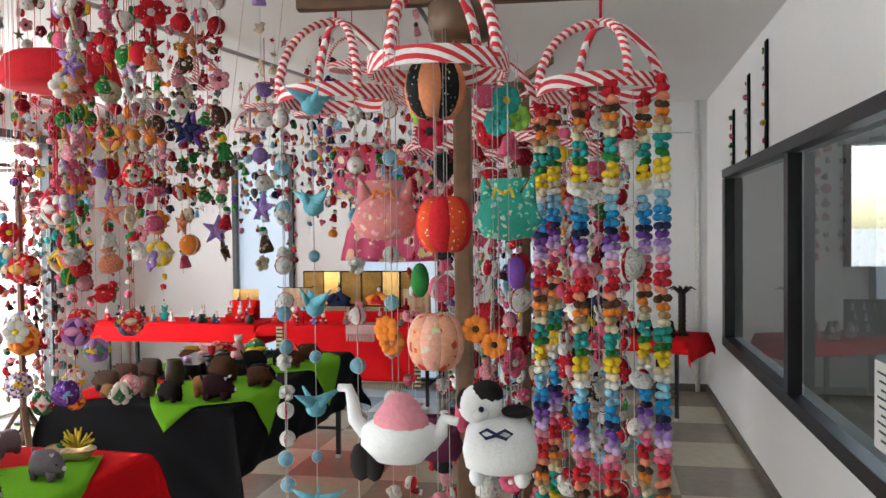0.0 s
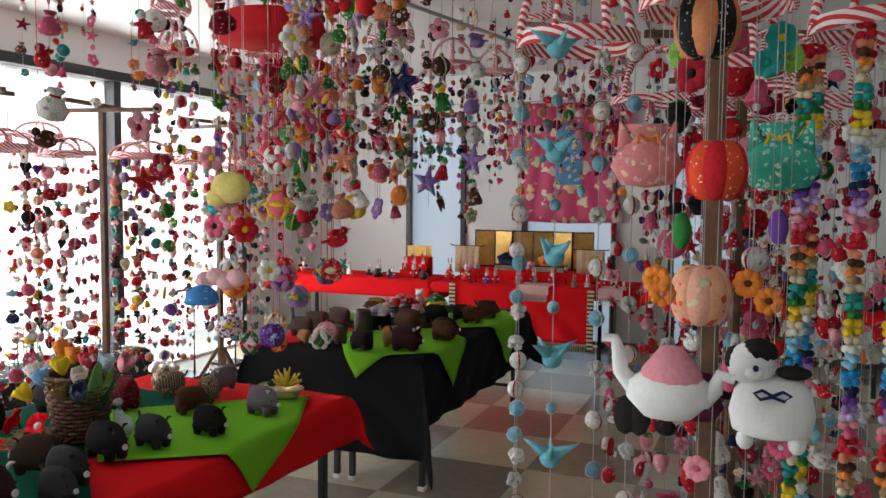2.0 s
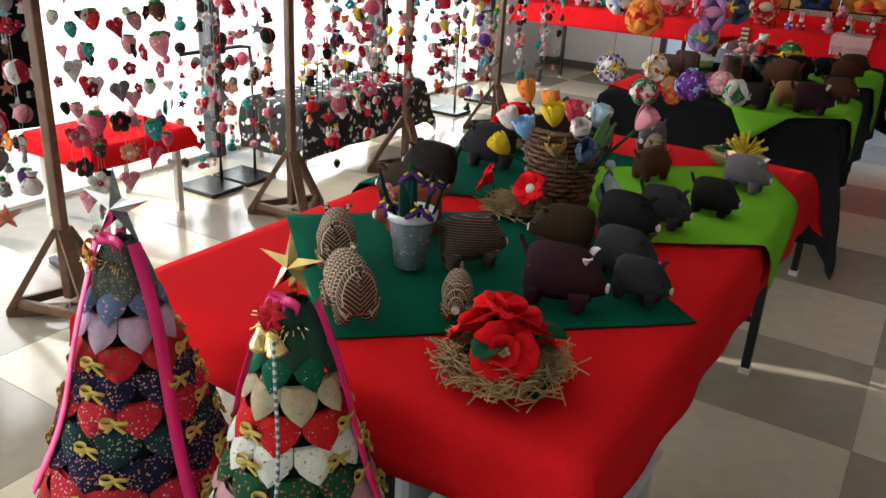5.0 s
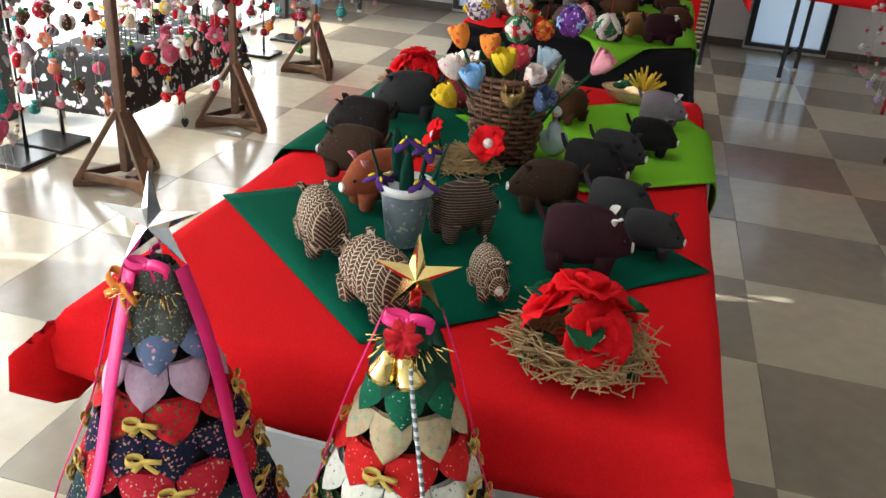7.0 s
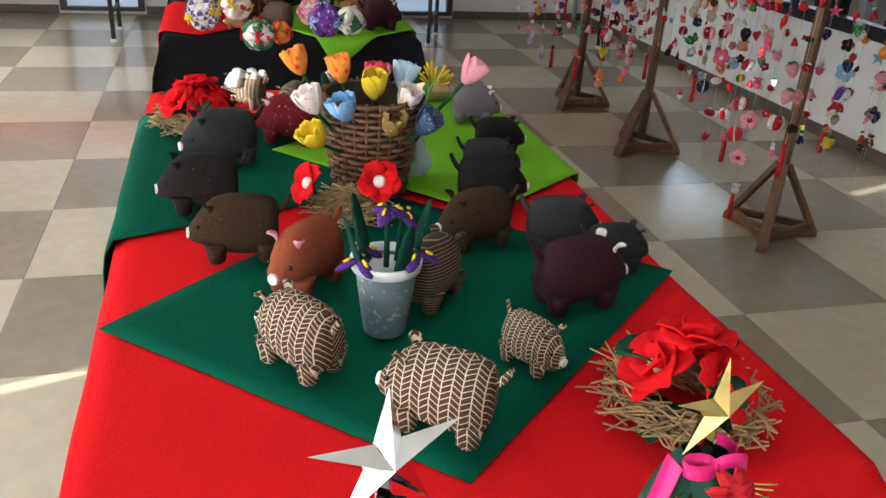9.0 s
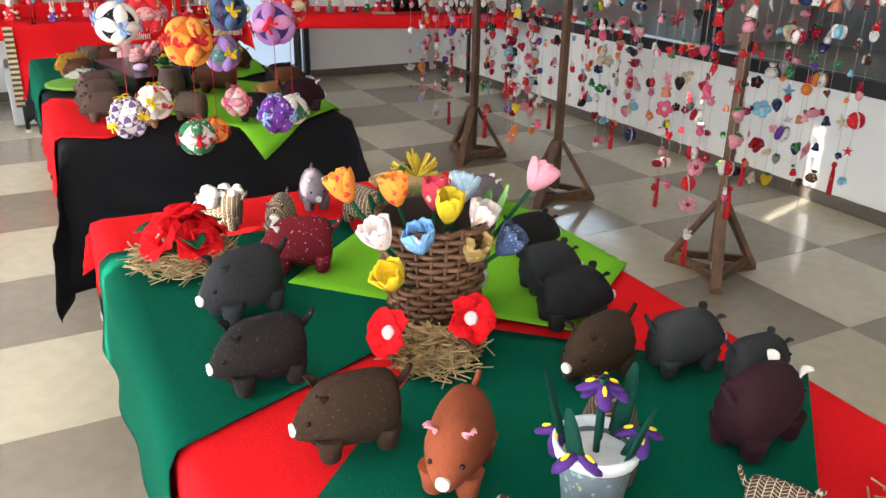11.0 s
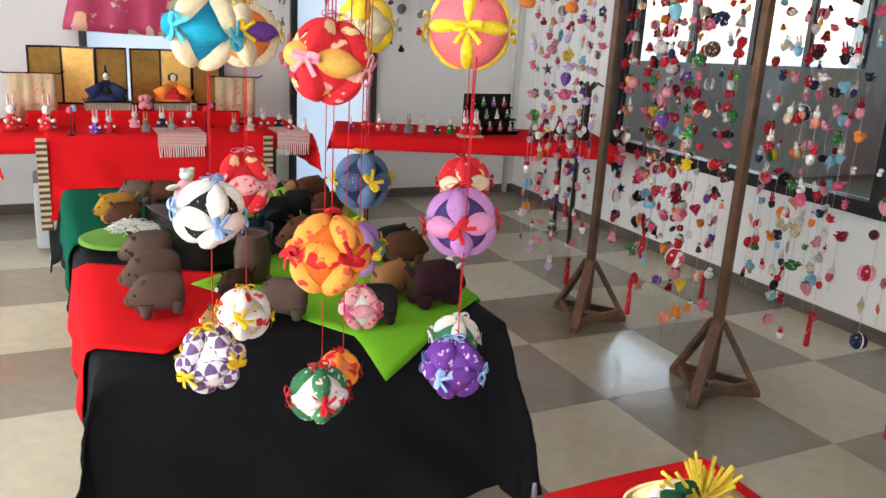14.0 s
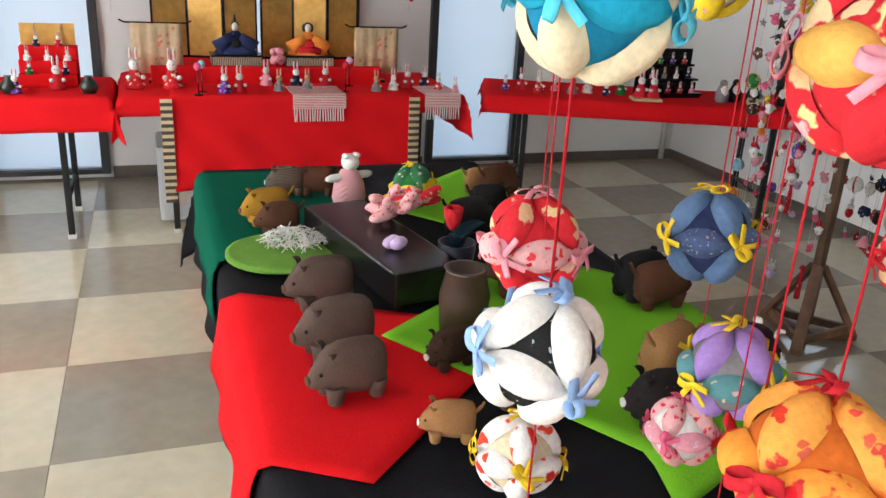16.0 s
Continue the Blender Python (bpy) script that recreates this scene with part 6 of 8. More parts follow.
for k, (x, y, _z) in enumerate(((-0.127, 1.660, 1.552), (-0.043, 1.500, 1.550), (0.012, 1.470, 1.550), (0.076, 1.640, 1.549), (0.101, 1.500, 1.549), (-0.105, 1.740, 1.552))):
    x, y = x + 0.005, y - 1.60
    bm = bmesh.new()
    rod(bm, (x, y, -1.22), (x, y, -0.01), 0.0008, seg=3)
    c = part("cord", bm, CORD, o)
    z, i = -0.02 + 0.004 * k, 0
    while z > -1.2:
        ob = new("charm", charm_mesh("disc", RAIN[i % len(RAIN)]))
        ob.parent = c
        ob.matrix_basis = Matrix.Translation((x, y, z)) @ Euler((rg.uniform(-.3, .3), rg.uniform(-.3, .3), rg.uniform(0, 6.28))).to_matrix().to_4x4() @ Matrix.Scale(0.032, 4)
        z -= 0.0144
        i += 1
for k, deg in enumerate((30, 60, 95, 160, 225, 265)):
    a = radians(deg)
    strand(o, 0.07 * math.cos(a), 0.07 * math.sin(a), 0.0, -1.15, 0.11, 0.055, rg, ["white", "red", "rose", "pink"], ["rabbit", "bird", "ball", "fish"])

o = thing("hanging_mobile", "ring of red and white ribbon over large cloth ornaments", "mobile", "ring mobiles", m=pose(-0.262, 1.30, 1.808, 0, 0, 40))
bm = bmesh.new()
hoop_mesh(bm, 0.115, arch=0.16, band=0.028)
part("hoop", bm, RWSTRIPE, o, "hoop wound with red and white ribbon")
bm = bmesh.new()
rod(bm, (0, 0, 0.158), (0, 0.0, 0.84), 0.003, seg=5)
part("hanging_cord", bm, REDCORD, o)


def ornament(name, x, y, z, build, mats, label, category, top=1.87, turn=0.0, cord=0.012):
    t = thing(name, label, category, m=pose(x, y, z, 0, 0, turn))
    bm = bmesh.new()
    build(bm)
    part("figure", bm, mats, t)
    bm = bmesh.new()
    rod(bm, (0, 0, 0.0), (0, 0, top - z), 0.0007, seg=3)
    part("cord", bm, CORD, t)
    return t


def b_pumpkin(r, mis=(0, 1)):
    def f(bm):
        for k in range(8):
            a = k * math.pi / 4
            blob(bm, (0.42 * r * math.cos(a), 0.42 * r * math.sin(a), 0), (0.6 * r, 0.6 * r, r), mi=mis[k % 2], u=10, v=8)
    return f


def b_pouch(r, bow=2):
    def f(bm):
        lathe(bm, [(0.02 * r, -0.8 * r), (0.7 * r, -0.7 * r), (1.0 * r, -0.2 * r), (0.75 * r, 0.35 * r), (0.35 * r, 0.55 * r), (0.6 * r, 0.95 * r), (0.5 * r, 0.95 * r), (0.2 * r, 0.6 * r)], 18, Matrix.Diagonal((1, 0.6, 1, 1)))
        for s in (-1, 1):
            rod(bm, (0.55 * r * s, 0, 0.3 * r), (0.75 * r * s, 0, 1.05 * r), 0.28 * r, 0.03 * r, 8)
            tube(bm, [(0, -0.38 * r, 0.5 * r), (0.22 * r * s, -0.5 * r, 0.65 * r), (0.3 * r * s, -0.55 * r, 0.4 * r)], 0.05 * r, 5, bow)
    return f


def b_crane(bm):
    lathe(bm, [(0.004, -0.052), (0.03, -0.046), (0.052, -0.02), (0.05, 0.006), (0.02, 0.026), (0.004, 0.03)], 16, Matrix.Diagonal((1.15, 0.75, 1, 1)))
    lathe(bm, [(0.045, 0.0), (0.042, 0.022), (0.016, 0.056), (0.004, 0.058)], 12, Matrix.Diagonal((1, 0.7, 1, 1)) @ Matrix.Translation((0.004, -0.006, 0)), mi=1)
    tube(bm, [(-0.05, 0, -0.005), (-0.068, 0, 0.015), (-0.072, 0, 0.045), (-0.078, 0, 0.062), (-0.094, 0, 0.062)], lambda u: 0.014 - 0.008 * u, 8)
    tube(bm, [(0.045, 0, -0.02), (0.064, 0, 0.0), (0.07, 0, 0.02), (0.09, 0, 0.016)], lambda u: 0.014 - 0.007 * u, 8)
    for s in (-1, 1):
        blob(bm, (0.01 * s - 0.05, 0, -0.05), (0.02, 0.004, 0.03), mi=2, u=6, v=5)


def b_dog(bm):
    lathe(bm, [(0.004, -0.053), (0.035, -0.052), (0.056, -0.044), (0.061, -0.018), (0.054, 0.018), (0.040, 0.036), (0.01, 0.040)], 20, Matrix.Diagonal((1, 0.8, 1, 1)))
    for s in (-1, 1):
        blob(bm, (0.036 * s, -0.012, -0.058), (0.013, 0.015, 0.016), u=8, v=6)
    hd = Matrix.Translation((-0.030, -0.006, 0.056)) @ Matrix.Rotation(-0.25, 4, "Y")
    blob(bm, (0, 0, 0), (0.036, 0.030, 0.033), m=hd, mi=0, u=14, v=10)
    blob(bm, (0.010, 0.002, 0.012), (0.030, 0.029, 0.024), m=hd, mi=2, u=12, v=8)
    blob(bm, (-0.020, 0.006, 0.004), (0.019, 0.024, 0.026), m=hd, mi=2, u=10, v=8)
    blob(bm, (0.002, -0.026, -0.010), (0.014, 0.012, 0.011), m=hd, mi=0, u=10, v=8)
    for s in (-1, 1):
        rod(bm, (0.022 * s, 0, 0.022), (0.032 * s, -0.002, 0.060), 0.014, 0.002, 8, 2)
        rod(bm, (0.024 * s, -0.009, 0.026), (0.031 * s, -0.007, 0.054), 0.010, 0.001, 8, 1)
        tube(bm, [(0, -0.046, 0.018), (0.014 * s, -0.049, 0.026), (0.025 * s, -0.047, 0.020), (0.016 * s, -0.048, 0.012), (0, -0.047, 0.017)], 0.0026, 6, 3)
    blob(bm, (0.006, -0.036, -0.002), (0.005, 0.003, 0.005), m=hd, mi=3, u=6, v=4)
    blob(bm, (0.028, -0.004, 0.046), (0.026, 0.022, 0.010), mi=2, u=12, v=6)
    blob(bm, (-0.062, 0.004, 0.036), (0.012, 0.018, 0.030), mi=1, u=8, v=6)


def b_flower(r, n=8):
    def f(bm):
        for k in range(n):
            a = k * 2 * math.pi / n
            blob(bm, (0.58 * r * math.cos(a), 0, 0.58 * r * math.sin(a)), (0.42 * r, 0.22 * r, 0.42 * r), u=8, v=5)
        blob(bm, (0, -0.08 * r, 0), (0.25 * r, 0.2 * r, 0.25 * r), mi=1, u=8, v=5)
    return f


CLEAN = fab("clean_white", (0.84, 0.85, 0.86), vary=0.05)
ornament("pumpkin_ornament", -0.28, 1.36, 1.785, b_pumpkin(0.052), [fab("peach", (0.62, 0.24, 0.12)), PR["blackprint"]], "peach and black printed cloth pumpkin ball", "ornament")
ornament("pouch_ornament", -0.365, 1.34, 1.575, b_pouch(0.058), [fab("print_rosepouch", (0.62, 0.22, 0.22), second=(0.7, 0.45, 0.4), amount=0.3, big=14), COL["salmon"], COL["orange"]], "rose printed cloth pouch with pointed corners", "ornament", turn=10)
ornament("pouch_ornament", -0.255, 1.30, 1.555, b_pumpkin(0.046), [COL["red"], fab("print_vermilion_dot", (0.72, 0.08, 0.03), second=(0.8, 0.68, 0.5), amount=0.16, big=24)], "red padded cloth bag with pale dots", "ornament")
ornament("pouch_ornament", -0.165, 1.42, 1.575, b_pouch(0.062), [PR["tealwave"], COL["teal"], COL["yellow"]], "teal printed cloth pouch with a yellow bow", "ornament", turn=-8)
ornament("ball_ornament", -0.274, 1.314, 1.362, b_pumpkin(0.047), [fab("peachprint", (0.80, 0.42, 0.32), second=(0.72, 0.66, 0.5), amount=0.28, big=12), fab("peachflower", (0.76, 0.38, 0.24), second=(0.66, 0.08, 0.04), amount=0.34, big=12)], "peach cloth ball with red flower print", "ornament")
ornament("crane_ornament", -0.304, 1.18, 1.246, b_crane, [CLEAN, COL["pink"], COL["dark"]], "white cloth crane with a pink back", "ornament")
ornament("dog_ornament", -0.165, 1.285, 1.212, b_dog, [CLEAN, COL["rose"], COL["dark"], COL["navy"]], "white cloth dog with a red and black head", "ornament")
ornament("egg_ornament", -0.164, 1.54, 1.463, lambda bm: blob(bm, (0, 0, 0), (0.018, 0.018, 0.032), u=10, v=8), [COL["purple"]], "dark purple cloth egg", "ornament")
ornament("egg_ornament", -0.31, 1.36, 1.46, lambda bm: blob(bm, (0, 0, 0), (0.016, 0.016, 0.03), u=10, v=8), [COL["green"]], "green cloth pod hanging on a cord", "ornament")
ornament("pouch_ornament", -0.28, 1.36, 1.185, b_pouch(0.045), [COL["plum"], COL["gold"], COL["yellow"]], "plum cloth pouch with gold trim", "ornament")
for x, y, z, r, c, cc, w in ((-0.327, 1.2, 1.395, 0.022, "orange", "orange", "orange"), (-0.318, 1.2, 1.375, 0.02, "orange", "salmon", "orange"), (-0.205, 1.3, 1.385, 0.023, "orange", "brown", "orange"), (-0.175, 1.3, 1.36, 0.022, "orange", "brown", "orange"),
                          (-0.33, 1.5, 1.765, 0.028, "lime", "yellow", "green"), (-0.17, 1.45, 1.775, 0.028, "teal", "yellow", "teal"), (-0.19, 1.48, 1.74, 0.026, "teal", "teal", "teal"), (-0.155, 1.5, 1.75, 0.026, "lime", "lime", "lime"), (-0.31, 1.46, 1.725, 0.034, "crimson", "dark", "crimson"),
                          (-0.27, 1.3, 1.09, 0.022, "pink", "rose", "pink"), (-0.20, 1.3, 1.03, 0.022, "pink", "white", "pink"), (-0.25, 1.3, 0.97, 0.022, "white", "rose", "white"), (-0.15, 1.3, 1.14, 0.02, "rose", "white", "rose")):
    ornament("flower_ornament", x, y, z, b_flower(r), [COL[c], COL[cc]], w + " padded cloth flower", "ornament", turn=rg.uniform(-25, 25))

# blue cranes and pompoms
o = thing("hanging_mobile", "ring of red and white ribbon with pale blue crane strands", "mobile", "ring mobiles", m=pose(-0.555, 1.66, 1.826, 0, 0, 15))
bm = bmesh.new()
hoop_mesh(bm, 0.125, arch=0.16, band=0.028)
part("hoop", bm, RWSTRIPE, o, "hoop wound with red and white ribbon")
bm = bmesh.new()
rod(bm, (0, 0, 0.158), (0, 0, 0.84), 0.003, seg=5)
part("hanging_cord", bm, REDCORD, o)


def crane_mesh(color):
    bm = bmesh.new()
    blob(bm, (0, 0, 0), (0.3, 0.26, 0.28), u=10, v=7)
    for s in (-1, 1):
        rod(bm, (0.1 * s, 0, 0.1), (0.75 * s, 0.1, 0.42), 0.2, 0.01, 6)
    rod(bm, (0, -0.15, 0.05), (0.12, -0.45, 0.5), 0.12, 0.03, 6)
    rod(bm, (0, 0.15, 0.05), (-0.1, 0.5, 0.42), 0.12, 0.01, 6)
    return mesh("charm", bm, [color])


CRANE = crane_mesh(fab("crane_blue", (0.16, 0.45, 0.55)))
for k, deg in enumerate((165, 205, 250, 290, 335)):
    a = radians(deg)
    x, y = 0.122 * math.cos(a), 0.122 * math.sin(a)
    bm = bmesh.new()
    rod(bm, (x, y, -1.35), (x, y, -0.01), 0.001, seg=3)
    c = part("cord", bm, CORD, o)
    z, i = -0.03 - 0.02 * (k % 2), k % 3
    crane = k % 3 == 2
    while z > -1.32:
        if crane:
            me, s = (CRANE, 0.075) if i % 2 == 0 else (charm_mesh("ball", "sky"), 0.026)
        else:
            me, s = ((charm_mesh("pompom", "white"), 0.044), (charm_mesh("ball", "white"), 0.040), (charm_mesh("ball", "sky"), 0.036))[i % 3]
        ob = new("charm", me)
        ob.parent = c
        ob.matrix_basis = Matrix.Translation((x, y, z)) @ Matrix.Rotation(rg.uniform(0, 6.28), 4, "Z") @ Matrix.Scale(s, 4)
        z -= 0.10
        i += 1
mobile(-0.27, 1.95, 1.80, 0.125, 6, 1.35, 0.10, 0.058, "red", 71, LR, top=2.7)

# ---- strands from the ceiling over the aisle and the tables ----
LS = "strand of stitched cloth charms hanging from the ceiling"
rg = random.Random(33)


def ceiling_strand(x, y, z_bot, step, size, palette, kinds=None):
    o = thing("hanging_strand", LS, "hanging ornament", "ceiling strands", m=pose(x, y, 0))
    strand(o, 0, 0, ZC, z_bot, step, size, rg, palette, kinds)


for n in range(22):
    x, y = -1.62 + 0.62 * rg.random(), 1.30 + 1.35 * rg.random()
    ceiling_strand(x, y, rg.uniform(1.36, 1.5), 0.095, 0.062, ["red", "pink", "white", "orange", "violet", "crimson", "brown", "cream", "rose", "red", "green", "salmon", "white"], ["flower", "ball", "star", "gem", "pouch", "bird", "doll", "flower"])
for n in range(16):
    x, y = -2.75 + 1.1 * rg.random(), 2.85 + 0.75 * rg.random()
    ceiling_strand(x, y, rg.uniform(1.58, 1.72), 0.10, 0.06, ["red", "crimson", "rose", "white", "brown", "gold", "pink", "green"], ["gem", "ball", "flower", "pouch", "star", "gem"])
for n in range(42):
    x, y = -3.3 + 2.5 * rg.random(), 3.7 + 2.7 * rg.random()
    ceiling_strand(x, y, rg.uniform(1.5, 1.75), 0.09, 0.055, "charms")
for n in range(22):
    x, y = -4.5 + 1.1 * rg.random(), 4.3 + 2.1 * rg.random()
    ceiling_strand(x, y, rg.uniform(0.75, 1.3) if y > 5.2 else rg.uniform(1.5, 1.9), 0.10, 0.058, ["red", "crimson", "rose", "grey", "yellow", "green", "white"])
for n in range(14):
    x, y = -4.2 + 2.6 * rg.random(), 1.9 + 1.7 * rg.random()
    ceiling_strand(x, y, rg.uniform(1.95, 2.2), 0.12, 0.06, "dusk")
for n in range(8):
    if n < 3:
        ceiling_strand((-3.26, -3.02, -3.14)[n], (2.16, 1.93, 1.98)[n], (1.35, 1.62, 1.9)[n], 0.088, 0.072, ["azure"], ["heart"])
    else:
        ceiling_strand(-3.30 + 0.3 * rg.random(), 1.95 + 0.25 * rg.random(), rg.uniform(1.4, 1.6), 0.095, 0.058, "dusk")
# strands on the back wall, right of the kimono
for n, x in enumerate((-3.15, -3.05, -0.45, -0.36, -0.25, -0.12, 0.0, 0.1, -1.28, -1.2)):
    ceiling_strand(x, 7.80 - 0.05 * (n % 2), rg.uniform(1.0, 1.3), 0.13, 0.07, ["brown", "rose", "dark", "red", "grey"], ["pouch", "ball", "gem", "doll"])
for n in range(16):
    mobile(-3.6 + 0.75 * (n % 4) + 0.2 * rg.random(), 3.9 + 0.7 * (n // 4), 2.26 + 0.1 * rg.random(), 0.12, 5, 0.62, 0.10, 0.055, "mixed", 500 + n, LR, top=2.7)

for n in range(6):
    mobile(-3.5 + 0.2 * (n % 3), 2.6 + 0.42 * n, 2.44 + 0.04 * (n % 2), 0.10, 3, 0.30, 0.10, 0.05, "red", 700 + n, LR, top=2.7)

# large single pieces
bm = bmesh.new()
lathe(bm, [(0.006, -0.065), (0.215, -0.062), (0.235, -0.04), (0.21, 0.05), (0.19, 0.062), (0.004, 0.068)], 28)
rod(bm, (0, 0, 0.05), (0, 0, 0.50), 0.003, seg=5)
solo("red_canopy", bm, COL["red"], "large red cloth canopy hanging from the ceiling", "ornament", m=pose(-2.172, 2.978, 2.20))


def b_dome(bm):
    lathe(bm, [(0.033, -0.016), (0.036, -0.012), (0.030, 0.008), (0.016, 0.020), (0.003, 0.023)], 18)


ornament("dome_ornament", -1.262, 1.356, 1.30, b_dome, [fab("bluedot", (0.06, 0.25, 0.62), second=(0.4, 0.6, 0.8), amount=0.16, big=16)], "blue dotted cloth dome", "ornament", top=ZC)
ornament("cloud_ornament", -1.40, 1.60, 1.30, lambda bm: [blob(bm, (0.03 * k - 0.045, 0, 0.01 * (k % 2)), (0.028, 0.018, 0.022), u=8, v=6) for k in range(4)], [fab("paleclo", (0.72, 0.42, 0.45))], "pale pink cloth cloud", "ornament", top=ZC)
ornament("bird_ornament", -1.17, 1.331, 1.524, lambda bm: [blob(bm, (0, 0, 0), (0.046, 0.018, 0.032), u=10, v=8), blob(bm, (-0.03, 0, -0.02), (0.03, 0.016, 0.02), u=8, v=6)], [fab("paleyellow", (0.68, 0.55, 0.18))], "pale yellow cloth bird", "ornament", top=ZC)
for x, y, z, r, c, cc, w in ((-1.37, 1.544, 1.426, 0.030, "white", "green", "white"), (-1.15, 1.35, 1.44, 0.028, "red", "yellow", "red"), (-1.22, 1.40, 1.46, 0.026, "pink", "yellow", "pink"), (-1.30, 1.45, 1.44, 0.028, "rose", "dark", "rose"), (-1.45, 2.0, 1.95, 0.04, "white", "yellow", "white"), (-1.10, 1.36, 1.36, 0.024, "white", "yellow", "white"), (-1.5, 1.7, 1.6, 0.035, "pink", "yellow", "pink"), (-1.55, 1.9, 1.55, 0.03, "red", "yellow", "red")):
    ornament("flower_ornament", x, y, z, b_flower(r, 6), [COL[c], COL[cc]], w + " cloth flower with a contrasting centre", "ornament", top=ZC, turn=rg.uniform(0, 50))
STARM = charm_mesh("star", "purple")
for x, y, z, s, c in ((-1.315, 2.454, 1.874, 0.13, "purple"), (-1.25, 2.30, 1.86, 0.11, "navy"), (-1.05, 2.4, 1.62, 0.10, "violet"), (-1.18, 2.35, 1.55, 0.10, "violet"), (-1.25, 2.0, 2.0, 0.09, "lilac")):
    st = thing("star_ornament", c + " five-pointed cloth star on a cord", "ornament", "cloth stars", m=pose(x, y, z, 0, 8, rg.uniform(-30, 30)))
    ob = new("figure", charm_mesh("star", c))
    ob.parent, ob.matrix_basis = st, Matrix.Scale(s, 4)
    bm = bmesh.new()
    rod(bm, (0, 0, 0), (0, 0, ZC - z), 0.0008, seg=3)
    part("cord", bm, CORD, st)
ornament("ball_ornament", -1.207, 1.985, 2.02, lambda bm: blob(bm, (0, 0, 0), 0.03, u=12, v=8), [COL["red"]], "bright red felt ball", "ornament", top=ZC)
LBL2 = ["in red flower print", "in gold and rose", "in maroon print", "in yellow and green", "in white and crimson", "in rose print"]
for n, (x, y, z, p, f) in enumerate(((-1.62, 2.62, 1.75, PR["redflower"], C["cream"]), (-1.80, 2.75, 1.90, PR["goldred"], C["rose"]), (-1.92, 2.62, 1.93, PR["maroondot"], C["green"]), (-1.55, 2.2, 1.82, C["yellow"], C["green"]), (-1.70, 2.3, 1.62, PR["whitered"], C["crimson"]), (-1.85, 2.5, 1.66, PR["pinkred"], C["dark"]))):
    petal_ball(x, y, z, 0.05, [p], f, C["rose"], "hanging ball of padded cloth petals " + LBL2[n], 60 + n)

# ---- ceiling rails and wires ----
for nm, a, b, r, mt, lab in (("ceiling_rail", (-2.95, 0.6, 2.66), (-1.9, 6.9, 2.66), 0.014, mat("grey_rail", (0.4, 0.41, 0.42), 0.4, metal=0.3), "grey metal rail under the ceiling"),
                             ("ceiling_rail", (-0.75, 1.2, 2.66), (-1.05, 6.6, 2.66), 0.012, STEEL, "thin black track under the ceiling"),
                             ("wall_wire", (-4.9, 7.90, 2.42), (0.8, 7.90, 2.42), 0.004, CORD, "thin white wire along the back wall")):
    bm = bmesh.new()
    rod(bm, a, b, r, seg=8)
    if nm == "ceiling_rail":
        for k in range(6):
            v = Vector(a).lerp(Vector(b), (k + 0.5) / 6)
            rod(bm, v, (v.x, v.y, ZC + 0.002), 0.008, seg=6)
    else:
        for k in range(4):
            v = Vector(a).lerp(Vector(b), (k + 0.5) / 4)
            rod(bm, v, (v.x, YB + 0.002, v.z), 0.004, seg=6)
    solo(nm, bm, mt, lab, "rail", kind="structure")
bm = bmesh.new()
rod(bm, (0.85, 7.93, 0), (0.85, 7.93, ZC), 0.022, seg=12)
solo("wall_pipe", bm, mat("white_pipe", (0.66, 0.66, 0.63), 0.5), "white painted pipe in the room corner", "pipe", kind="structure")
# black hanging strips over the interior window
for y, zt in ((6.30, 2.40), (5.66, 2.54), (5.06, 2.63)):
    o = thing("wall_hanging", "narrow black cloth strip with small charms", "wall hanging", "wall hangings", m=pose(XR - 0.008, y, 0))
    bm = bmesh.new()
    box(bm, (0, 0, (zt + 1.95) / 2), (0.010, 0.075, zt - 1.95), bevel=0.002)
    part("strip", bm, BLACKC, o)
    for k in range(6):
        ob = new("charm", charm_mesh(rg.choice(KINDS), rg.choice(["red", "rose", "yellow", "white", "green"])))
        ob.parent, ob.matrix_basis = o, Matrix.Translation((-0.018, rg.uniform(-.015, .015), zt - 0.06 - k * (zt - 2.0) / 6)) @ Matrix.Rotation(1.57, 4, "Z") @ Matrix.Scale(0.045, 4)
# notice on the glass
bm = bmesh.new()
nxp, nyp, nzp = (0.965, 3.114, 0.898)
sgn = thing("paper_notice", "white paper notice with lines of small writing", "notice", m=pose(nxp, nyp, nzp, 0, 0, 0))
box(bm, (0, 0, 0), (0.002, 0.20, 0.32))
part("sheet", bm, mat("paper", (0.75, 0.75, 0.73), 0.8, vary=0.03, bump=0.03), sgn)
for k in range(9):
    bm = bmesh.new()
    box(bm, (-0.0018, -0.01 * (k % 3), 0.12 - 0.03 * k), (0.001, 0.13 - 0.02 * (k % 3), 0.008))
    part("text_line", bm, mat("ink", (0.06, 0.06, 0.07), 0.8), sgn)

